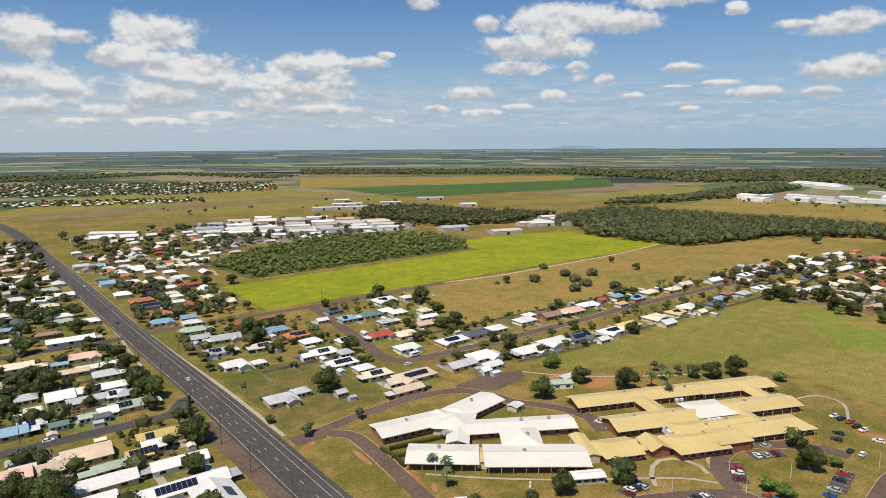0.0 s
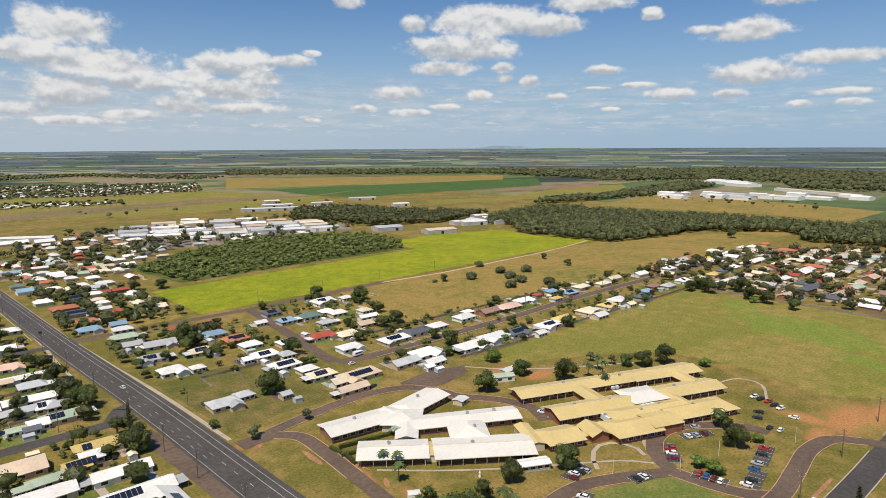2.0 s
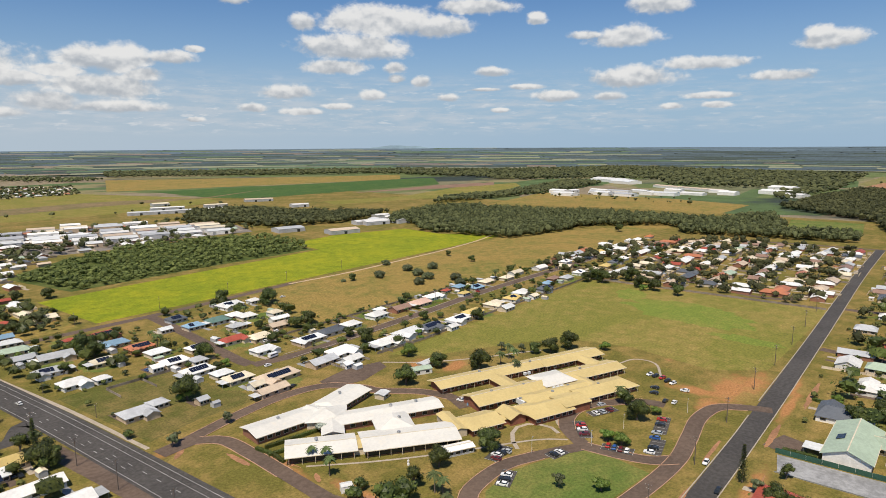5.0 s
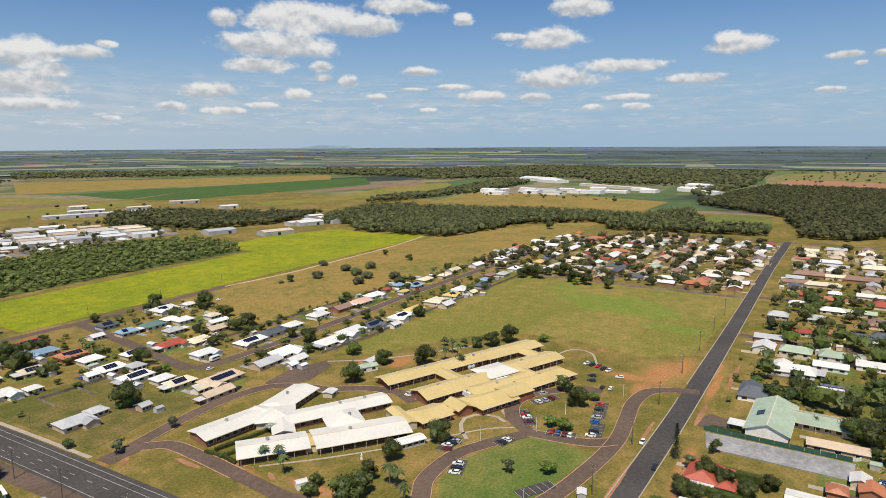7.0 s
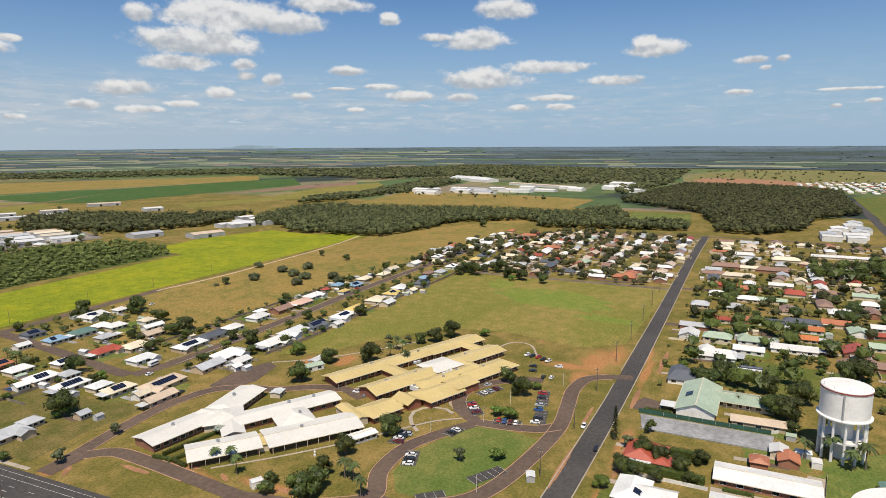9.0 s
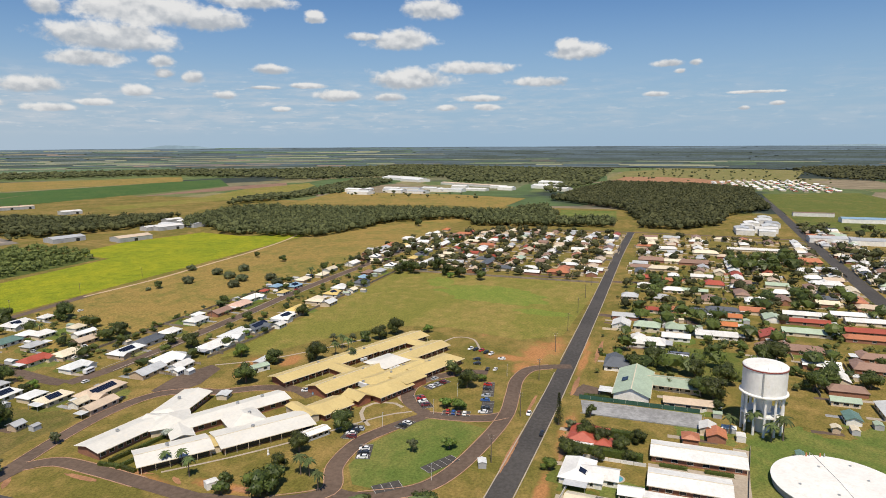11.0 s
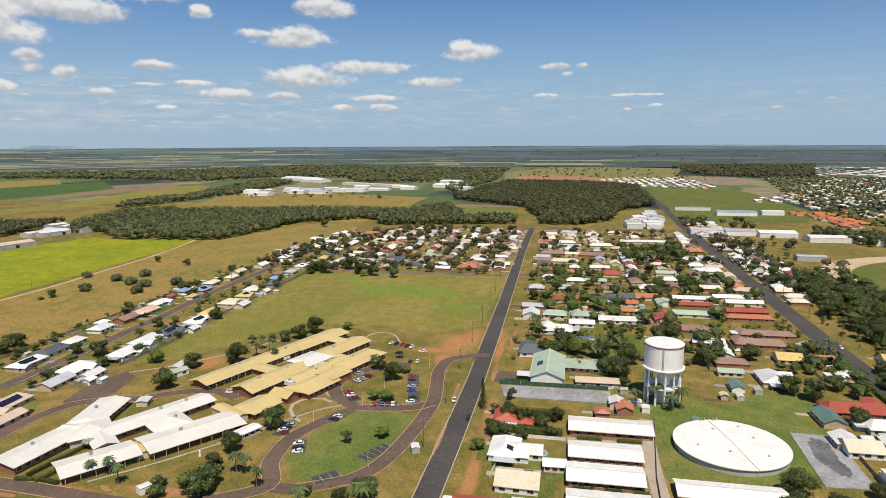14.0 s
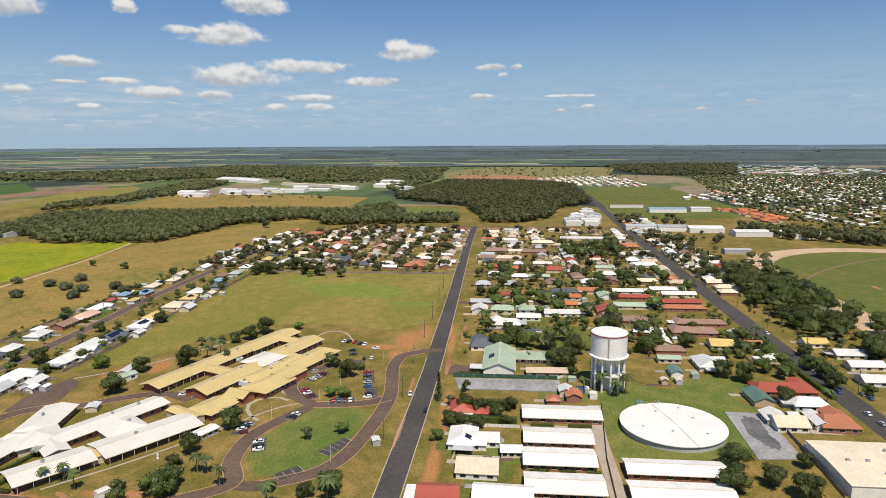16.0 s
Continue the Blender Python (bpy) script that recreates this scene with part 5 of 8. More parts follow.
house(107.8, 710, 10, 6, 2, "white", "white", 3, 0, 0, False, 0)
house(121.1, 662.6, 10, 8, -1.5, "white", "cream", 3.5, 0, 0, False, 0)
house(120.3, 622.9, 11, 8, 0, "white", "cream", 3.5, 0, 0, False, 0)
house(136.5, 651, 11, 8, 0, "white", "cream", 3.5, 0, 0, False, 0)
house(138.2, 619.1, 15, 8, 2, "pale", "tan", 3.5, 0, 0, False, 0)
house(82.9, 806, 16, 5, 0, "teal", "cream", 0, 0, 0, False, 0)
house(77.7, 834, 10, 7, 1, "white", "cream", 3.5, 0, 0, False, 0)
house(102.5, 786.3, 9, 7, 0, "cream", "cream", 3.5, 0, 0, False, 0)
house(116.5, 814.2, 9, 7, 0, "white", "cream", 3.5, 0, 0, False, 0)
house(140.8, 790.6, 10, 7, 1, "green", "tan", 3.5, 0, 0, False, 0)
house(156.9, 803.9, 12, 8, 1, "red", "brick", 3.5, 0, 0, False, 0)
house(153.4, 776, 10, 7, 1, "red", "brick", 3.5, 0, 0, False, 0)
house(174.5, 790.3, 13, 9, 1, "zinc", "white", 3.5, 1, 0, False, 0)
house(150.3, 731.7, 16, 6, 0, "pale", "cream", 0, 0, 0, False, 0)
house(180.7, 735.8, 14, 6, 0, "white", "white", 0, 0, 0, False, 0)
house(202.3, 733.7, 14, 6, 1, "white", "white", 0, 0, 0, False, 0)
house(225, 731.1, 12, 6, 0, "tan", "tan", 0, 0, 0, False, 0)
house(235.6, 770.4, 12, 7, 0, "zinc", "white", 3.5, 0, 0, False, 0)
house(120.7, 957.2, 30, 14, 1, "white", "white", 0, 0, 0, False, 0)
house(152, 946.7, 22, 14, 1, "pale", "tan", 0, 0, 0, False, 0)
house(93.7, 951.7, 20, 8, 0, "zinc", "white", 0, 0, 0, False, 0)
# south of the hospital street
house(171.6, 42.2, 16, 11, -1.5, "white", "white", 3.5, -1, 2, True, -1)
house(171.2, 34.7, 14, 9, 90, "white", "white", 0, 0, 0, True, 0)
house(148, 35.4, 15, 13, 88.5, "cream", "white", 0, 0, 2, True, 0)
house(126.8, 48.1, 14, 13, 90, "red", "cream", 0, 0, 0, True, 1)
house(128.7, 26, 20, 12, 88.5, "white", "white", 0, 0, 0, True, 0)
house(202.2, 44, 15, 11, 0, "red", "cream", 3.5, 1, 0, True, -1)
house(197.1, 35.6, 7, 6, 0, "red", "cream", 3, 0, 0, True, 0)
house(161.8, 22.7, 8, 6, 92, "white", "cream", 0, 0, 0, True, 0)
house(213.5, 2.6, 6, 6, 1, "terracotta", "brick", 2, 0, 0, True, 0)
house(219.8, -7.5, 8, 7, 0, "terracotta", "brick", 0, 0, 0, True, 0)
house(226, -4.4, 7, 6, -1.5, "white", "cream", 0, 0, 0, True, 0)
house(305.6, -102.8, 13, 12, 88.5, "yellow", "cream", 0, 0, 0, True, 0)
house(270.9, -84.2, 17, 12, 1, "pale", "cream", 3.5, 1, 2, True, -1)
house(277, -65.7, 12, 6, 90, "green", "cream", 0, 0, 0, True, 0)
house(256.9, -64.2, 9, 6, 0, "teal", "white", 0, 0, 0, True, 0)
house(243, -55.3, 3, 3, 0, "cream", "tan", 0, 0, 0, True, 0)
house(235.9, -109.6, 28, 12, 91, "red", "brick", 3.5, -1, 0, True, 0)
house(224.6, -94, 15, 9, 2, "teal", "tan", 0, 0, 0, True, 0)
house(218.8, -113.8, 15, 11, 90, "white", "white", 3.5, 0, 0, True, 1)
house(198.1, -115.6, 15, 14, 88.5, "terracotta", "brick", 3.5, -1, 0, True, 0)
house(199.8, -109.1, 13, 6, 0, "white", "white", 0, 0, 0, True, 1)
house(196.5, -95.8, 13, 12, 90, "cream", "white", 0, 0, 0, True, 0)
house(202, -92.2, 10, 9, 0, "white", "cream", 0, 0, 0, True, 0)
house(313.2, -159.1, 13, 10, 90, "yellow", "white", 0, 0, 0, True, 0)
house(292.8, -168.1, 16, 10, 91, "white", "cream", 0, 0, 0, True, 1)
house(273.8, -167.2, 18, 9, 92, "white", "cream", 0, 0, 0, True, 0)
house(251.5, -162.3, 18, 10, 91, "white", "white", 0, 0, 0, True, 0)
# beyond the court
house(251.1, 3.1, 21, 7, 92, "tan", "tan", 0, 0, 0, True, -1)
house(295.3, 36.5, 17, 14, 92, "slate", "white", 3.5, 1, 6, True, -1)
house(341, 24.9, 20, 13, 91, "white", "white", 3.5, 1, 0, True, -1)
house(357.8, 8.5, 16, 8, 90, "white", "white", 0, 0, 0, True, 0)
house(376.9, 42.8, 14, 11, 0, "white", "white", 0, 0, 0, True, 1)
house(377.9, 26.4, 16, 11, 88.5, "green", "cream", 3.5, 0, 4, True, 0)
house(378.5, 5.7, 18, 10, 92, "green", "white", 3.5, 1, 2, True, -1)
house(370.1, -15.1, 24, 9, 92, "white", "white", 0, 0, 4, True, -1)
house(418.5, -25.1, 17, 8, 91, "orange", "white", 0, 0, 0, True, 1)
house(395.5, -22.3, 13, 8, 90, "orange", "tan", 0, 0, 0, True, -1)
house(436.7, -22.8, 22, 8, 88.5, "slate", "white", 3.5, 0, 6, True, -1)
house(427.8, 6.2, 16, 8, 90, "terracotta", "brick", 3.5, 0, 0, True, 0)
house(422, 25.3, 18, 7, 90, "red", "cream", 3.5, 0, 0, True, 0)
house(424.8, -53.5, 14, 11, 2, "green", "white", 0, 0, 0, True, 1)
house(378.5, -47.7, 15, 14, -1.5, "red", "brick", 0, 0, 0, True, -1)
# further along the hospital street
house(460, 42.9, 12, 11, 91, "zinc", "tan", 3.5, 0, 0, True, 0)
house(461.6, 19, 11, 11, 88.5, "zinc", "tan", 3.5, 0, 0, True, 0)
house(427.8, -7.5, 22, 8, 91, "slate", "white", 3.5, 0, 0, True, 0)
house(420.9, -72.1, 30, 7, 90, "red", "brick", 0, 0, 0, True, -1)
house(394.1, -69.1, 28, 9, 90, "green", "cream", 0, 0, 0, True, -1)
house(440.6, -75.9, 28, 8, 90, "white", "white", 0, 0, 4, True, 0)
house(354.8, -59.5, 24, 10, 88.5, "brown", "brick", 3.5, 1, 6, True, 1)
house(494, -4.1, 22, 7, 90, "green", "cream", 0, 0, 0, True, 0)
house(526.7, -21.7, 15, 12, 88.5, "red", "cream", 3.5, 1, 0, False, 0)
house(492.9, 11, 15, 9, 90, "white", "cream", 3.5, 0, 2, True, 0)
house(504.1, 33.9, 11, 8, 90, "white", "white", 3.5, 0, 0, True, 0)
house(537.5, 28.9, 17, 8, 91, "red", "brick", 0, 0, 0, False, 0)
house(625.2, -62.7, 18, 15, 88.5, "zinc", "white", 0, 0, 0, False, 0)
house(473.1, -48.8, 16, 11, 90, "white", "white", 3.5, -1, 0, True, -1)
house(508.5, -69.6, 13, 10, 92, "white", "white", 3.5, 0, 0, True, 0)
house(581.3, -28.8, 12, 9, 0, "cream", "cream", 0, 0, 0, False, 0)
house(555.1, -12.8, 18, 8, 88.5, "white", "cream", 0, 0, 0, False, 0)
house(553.5, 11.1, 9, 9, 91, "pale", "tan", 3.5, 0, 0, False, 0)
house(584.8, 20.3, 27, 10, 92, "cream", "tan", 3.5, 1, 0, False, 0)
house(625.6, -9, 30, 12, 88.5, "brown", "brick", 3.5, 1, 0, False, 0)
house(630.6, 32.5, 26, 12, 90, "brown", "brick", 3.5, 1, 0, False, 0)
house(691.5, -20.9, 26, 12, 91, "cream", "cream", 3.5, 0, 0, False, 0)
house(707.4, 19.4, 22, 10, 88.5, "white", "white", 3.5, 0, 0, False, 0)
house(677.6, -78.9, 32, 14, 91, "brown", "brick", 3.5, -1, 0, False, 0)
house(667.3, -115.8, 24, 14, 91, "terracotta", "brick", 3.5, 1, 0, False, 0)
house(727.1, -75.3, 60, 8, 90, "white", "cream", 0, 0, 0, False, 0)
house(613.4, -105.8, 17, 11, 92, "white", "white", 3.5, 0, 0, False, 0)
house(579.7, -105.1, 13, 10, 91, "white", "white", 3.5, 0, 0, False, 0)
house(555, -104.1, 12, 10, 92, "pale", "tan", 3.5, 0, 0, False, 0)
house(555.7, -115, 16, 12, 91, "white", "white", 3.5, 1, 0, False, 0)
house(448.9, -106.7, 28, 8, 92, "white", "cream", 0, 0, 4, True, 0)
house(433.2, -111.5, 26, 8, 92, "white", "cream", 0, 0, 4, True, 0)
house(407.1, -106.8, 28, 8, 92, "red", "brick", 0, 0, 4, True, 0)
house(390.1, -104.3, 30, 8, 90, "terracotta", "brick", 3.5, 0, 0, True, 0)
house(351.1, -104, 32, 9, 91, "brown", "brick", 3.5, 1, 6, True, 1)
house(330.8, -94.6, 28, 11, 88.5, "brown", "brick", 3.5, 1, 0, True, 0)

# ---- units, halls and sheds with white roofs ----
def unit_block(x, y, L, Wd, turn, roof="white", wall="brick", eave=2.9, rise=1.3, over=0.7, windows=6, label=None, name="unit_block", category="building", hips=(0, 0), group=""):
    b = thing(name, x, y, turn, label or "long row of brick units under a bright white roof", category, group)
    wing(b, 0, 0, L, Wd, 0, eave, rise, W[roof] if isinstance(roof, str) else roof, WALL[wall] if isinstance(wall, str) else wall, hips, over, windows)
    PLOTS.append((x, y, L / 2 + 2))
    return b


unit_block(198, 0.2, 33.5, 13, 90)
unit_block(174.5, 3.6, 27, 12.5, 90)
unit_block(156.5, 4.6, 26.5, 13, 90)
unit_block(137, 4.4, 27, 13, 90)
unit_block(151.5, -37, 35, 10.5, 90)
unit_block(134, -35, 34, 13, 90)
unit_block(120, 3, 28, 12, 90)
hall = unit_block(265.5, 28, 36, 16, -1, "green", "white", 4.0, 3.2, 0.8, 6, "club hall under a pale green gabled roof", "club_house", "hall")
wing(hall, 8.5, -19, 24, 13, 90, 3.4, 1.5, W["green"], WALL["cream"], (0, 0), 1.2, 6, 1.0)
part("canopy", unit_box(W["pale"]), hall, pose(-12, 11, 2.9) @ Matrix.Diagonal((7, 9, 0.25, 1)), "flat pale entrance canopy")
for sx in (-15, -9):
    for sy in (7, 15):
        slab_part("post", STEEL, hall, sx, sy, 1.4, 0.14, 0.14, 2.9)
for i in range(6):
    part("solar_panel", unit_box(SOLAR), hall, pose(-4 + 1.7 * (i % 3), 4.2 - 3.4 * (i // 3) * 0, 5.9 - 0.9 * (i // 3), -21.8, 0, 0) @ Matrix.Diagonal((1.6, 3.2, 0.06, 1)))
plant = unit_block(157, -118, 50, 34, 90, "cream", "white", 4.8, 0.6, 0.3, 0, "large flat roofed commercial building with pale walls", "factory", "factory")
for i in range(9):
    slab_part("roof_vent", STEEL, plant, -18 + 9 * (i % 5) + 2 * (i % 2), -9 + 9 * (i // 3), 5.5, 1.3, 1.3, 1.0)
shed = unit_block(167, 151, 11.5, 5, -27, "white", "grey", 2.8, 0.6, 0.5, 4, "small open-sided garage with a white roof", "garage", "garage")
unit_block(119.6, 165, 4.2, 3.2, -30, "white", "white", 2.6, 0.3, 0.1, 0, "small white site hut on the lawn", "hut", "shed")
unit_block(235, 190, 0.1 + 6.0, 5.0, 10, "green", "white", 2.8, 0.9, 0.3, 1, "small white shed with a green gable roof", "garden_shed", "shed")
unit_block(226.5, 222, 11, 6, -26, "green", "white", 2.9, 0.9, 0.3, 2, "small white shed with a green gable roof", "garden_shed", "shed")
unit_block(238, 226, 14, 5, 0, "pale", "tan", 2.8, 0.5, 0.3, 2, "open equipment shelter with a pale roof", "garden_shed", "shed")
unit_block(189, 214.5, 6, 5, 15, "pale", "cream", 2.6, 0.5, 0.4, 1, "small covered entry shelter", "shelter", "shelter")
unit_block(166.3, 77.5, 4, 3, 20, "pale", "grey", 2.5, 0.4, 0.2, 1, "bus shelter beside the street", "bus_shelter", "shelter")
unit_block(222, -17, 4.5, 3.5, 0, "white", "white", 2.6, 0.2, 0.1, 0, "small white pump box at the water tower", "pump_house", "shed")
unit_block(212, -37, 4, 3, 0, "teal", "cream", 2.6, 0.6, 0.2, 0, "small valve house with a green roof", "pump_house", "shed")

# low walls and fences: each panel is a part
def fence(points, high, mat, label, panel=2.4, name="fence"):
    f = thing(name, *points[0], 0, label, "fence", "fences of the town")
    ox, oy = points[0]
    for (ax, ay), (bx, by) in zip(points, points[1:]):
        d = math.hypot(bx - ax, by - ay)
        n = max(1, int(d / panel))
        ang = math.degrees(math.atan2(by - ay, bx - ax))
        for k in range(n):
            q = (k + 0.5) / n
            slab_part("panel", mat, f, ax - ox + q * (bx - ax), ay - oy + q * (by - ay), high / 2, d / n - 0.08, 0.1, high, ang)


fence([(245.5, 50), (246, -3), (255, -12)], 1.6, WALL["white"], "white rendered boundary wall", 4.0)
fence([(366, 54), (374, -43)], 1.5, WALL["cream"], "pale boundary wall of the housing lots", 5.0)
fence([(227.5, 49), (227.5, -2), (244, -4)], 0.5, STEEL, "low steel fence round the court", 4.0)
fence([(244.5, 52), (244.5, -2)], 2.2, weathered("dark green mesh", (0.03, 0.09, 0.06)), "dark green wind screen along the court", 5.0)
fence([(215, -20), (160, -14), (112, -12)], 1.5, FENCE, "dark grey fence beside the units' drive", 4.0)
fence([(214, -93.5), (166, -92.5), (140, -91)], 1.7, FENCE, "grey timber fence behind the slab", 3.0)
fence([(234, 262), (275, 259), (350, 262), (430, 261), (500, 262)], 1.6, FENCE, "weathered timber fence behind the houses", 4.0)
fence([(506, 262), (508, 72)], 1.6, FENCE, "weathered timber fence along the paddock", 4.0)
fence([(186, 18.6), (186, 42), (150, 46)], 1.5, WALL["white"], "white rendered garden wall beside houses", 4.0)
ribbon("path_units", [(213, -16.5), (180, -14), (140, -14), (100, -13)], 6, 0.12, CONCRETE, "pale concrete drive of the units", "drive")
ribbon("path_unit_court", [(165.5, -12), (165.5, 18)], 5, 0.125, CONCRETE, "pale concrete yard between the units", "drive")
ribbon("path_unit_court", [(187, -12), (187, 18)], 5, 0.125, CONCRETE, "pale concrete yard between the units", "drive")
ribbon("road_hall_forecourt", [(247, 52), (262, 47)], 12, 0.11, OLD_ASPHALT, "worn asphalt forecourt of the hall", "forecourt")
pool = thing("swimming_pool", 173.5, 28.5, 0, "small blue garden swimming pool with a pale rim", "pool")
part("rim", mesh_of("rim", *lathe([(3.1, 0.05), (3.1, 0.2), (2.4, 0.2), (2.4, 0.1)], 24), CONCRETE), pool)
part("water", mesh_of("water", *lathe([(2.4, 0.05), (2.4, 0.14)], 24), glassy("pool water", (0.10, 0.32, 0.42), 0.08)), pool)

# ---- further houses, too many to tell apart ----
TOWNMIX = ["white"] * 7 + ["cream"] * 5 + ["pale"] * 5 + ["zinc"] * 4 + ["tan"] * 5 + ["red", "terracotta", "terracotta"] + ["brown"] * 6 + ["slate", "slate", "green"]
LIGHT = ["white"] * 7 + ["cream"] * 4 + ["zinc"] * 3 + ["pale"] * 4 + ["slate", "red", "terracotta", "tan", "brown", "green"]
town("houses_east", lambda x, y: 520 < x < 815 and 80 < y < 330 and y < 335 - max(0, x - 690) * 0.75, 520, 84, 985, 335, 19, 27, 31, "blocks of low houses beyond the paddock", TOWNMIX, (13, 20))
town("houses_south", lambda x, y: 285 < x < 815 and -125 < y < 48 and not (290 < x < 345 and -45 < y < 25), 285, -122, 985, 52, 19, 27, 32, "blocks of low houses between two roads", TOWNMIX, (13, 20))
town("houses_highway", lambda x, y: 440 < x < 960 and -190 < y < -152, 440, -186, 960, -150, 17, 16, 33, "row of pale roofed houses along the highway", LIGHT)
town("houses_west", lambda x, y: -220 < x < 50 - max(0, y - 560) * 0.055 and (462 < y < 960 or 318 < y < 438 and x < 0 or 225 < y < 292 and x < 5), -220, 225, 50, 960, 18, 27, 34, "blocks of low houses west of the main road", LIGHT)
town("houses_north", lambda x, y: 88 < x < 250 and 600 < y < 800 and x < 100 + (y - 560) * 0.6, 88, 600, 250, 800, 18, 26, 35, "low houses north of the flowering field", LIGHT)
town("sheds_yards", polygon((130, 800), (215, 760), (470, 790), (520, 800), (430, 1010), (250, 1000), (120, 930)), 120, 760, 520, 1010, 24, 30, 46, "small sheds and houses among the industrial yards", LIGHT, (12, 22), 0.7)
sheet("yard_ground", [(225, 800), (300, 780), (400, 800), (515, 785), (545, 870), (455, 1010), (325, 1060), (235, 1020)], 0.05, weathered("dusty yard gravel", (0.19, 0.165, 0.14), 0.95, 0.35, 0.3, 0.03), "dusty grey yards between the sheds", "yard")
town("houses_bend", lambda x, y: 70 < x < 200 and 470 < y < 800 and not (155 < x < 180 and y < 575), 76, 470, 165, 800, 19, 27, 47, "houses and shops beside the main road", TOWNMIX, (12, 18))
town("houses_northwest", polygon((44, 2493), (776, 2065), (646, 1722), (421, 1722), (30, 1883)), 30, 1720, 780, 2490, 22, 36, 36, "far suburb of pale roofs among trees", LIGHT, keep=0.7, clear=False)
town("houses_northwest_row", polygon((25, 1694), (396, 1523), (377, 1450), (21, 1560)), 20, 1450, 400, 1690, 22, 36, 37, "far row of pale roofs", LIGHT, clear=False)
town("houses_estate", polygon((2011, -76), (1745, -136), (1680, -328), (1750, -381), (2182, -342), (2151, -169)), 1680, -381, 2185, -70, 17, 24, 38, "new estate of pale roofs", LIGHT, clear=False)
town("houses_orange", polygon((1098, -353), (1120, -399), (937, -420), (893, -360)), 890, -420, 1120, -350, 15, 17, 39, "close group of orange roofed homes", ["orange"], clear=False)
town("houses_southeast", polygon((1328, -345), (1614, -545), (2200, -800), (2200, -1500), (900, -1000), (700, -560), (858, -480), (940, -425), (1205, -419)), 700, -1500, 2200, -345, 19, 30, 40, "wide suburb of pale roofs among trees", LIGHT, clear=False, keep=0.7)
town("stores_far", lambda x, y: y < -430 - (x - 1250) * 0.22 and y > -1300, 1250, -1300, 2700, -450, 75, 95, 48, "far stores and halls with wide pale roofs", ["white", "white", "pale", "zinc"], (30, 70), 0.5, False)
town("houses_skyline", lambda x, y: 2300 < x < 3200 and -1500 < y < -800, 2300, -1500, 3200, -800, 30, 60, 41, "far roofs on the edge of the plain", LIGHT, (20, 45), 0.5, False)

# industrial sheds behind the scrub
trade = random.Random(58)
inside_trade = polygon((245, 800), (300, 786), (400, 822), (505, 800), (530, 865), (445, 1000), (325, 1045), (250, 1010))
for u in range(9):
    for v in range(9):
        x, y = 230 + 41 * u * 0.956 + 31 * v * 0.292, 850 - 41 * u * 0.292 + 31 * v * 0.956
        if not inside_trade(x, y) or trade.random() < 0.10:
            continue
        L, Wd = trade.uniform(28, 37), trade.uniform(17, 25)
        big_shed(x, y, L, Wd, -17, trade.choice(("white", "pale", "zinc", "zinc", "cream", "tan", "white")), trade.choice(("grey", "white", "tan")), trade.uniform(4.5, 7.5))
for x, y, L, Wd, turn, roof in ((546, 745, 40, 26, -14, "zinc"), (581, 671, 44, 24, -16, "tan"), (669, 720, 30, 18, -14, "white"), (700, 716, 36, 20, 74, "pale"), (748, 727, 40, 18, -18, "white"), (779, 715, 30, 20, -16, "white"), (739, 857, 30, 18, -14, "pale"), (792, 1026, 34, 20, -20, "white"), (478, 838, 52, 30, -14, "zinc"), (560, 1122, 116, 16, -20, "pale"), (650, 1090, 40, 18, -18, "white"), (140, 980, 62, 20, -30, "white"), (372, 1040, 26, 20, -17, "white"),
                                (600, 1180, 60, 14, -20, "white"), (690, 1160, 44, 16, -20, "cream"), (681, 706, 40, 24, -18, "white"), (718, 690, 30, 22, 79, "zinc"), (768, 705, 28, 20, 77, "cream"), (820, 1200, 60, 20, -25, "tan"),
                                (633, 1271, 32, 22, -11, "cream"), (750, 760, 26, 18, -14, "white")):
    if not any(math.hypot(x - a, y - b) < c * 0.9 for a, b, c in PLOTS):
        big_shed(x, y, L, Wd, turn, roof, "grey", 5.5)
# factories beyond the clearing
works = random.Random(64)
for k in range(30):
    q = k / 29
    x, y = 1335 + 170 * q + works.uniform(-10, 150), 770 - 330 * q + works.uniform(-20, 20)
    if any(abs(x - a) < c + 12 and abs(y - b) < c + 12 for a, b, c in PLOTS):
        continue
    big_shed(x, y, works.uniform(30, 62), works.uniform(20, 34), works.choice((84, 84, -6)), works.choice(("white", "white", "pale", "white", "zinc")), "white", works.uniform(5, 8))
for x, y, L, Wd, turn, roof, high in ((1930, 870, 160, 60, 63, "white", 8.0), (1860, 800, 90, 50, 63, "pale", 8.0), (1700, 560, 240, 22, 62, "tan", 6.0), (1660, 330, 90, 40, 72, "white", 8.0), (1740, 340, 60, 40, 72, "white", 13.0), (1585, 292, 60, 36, 72, "white", 7.0)):
    big_shed(x, y, L, Wd, turn, roof, "white", high)
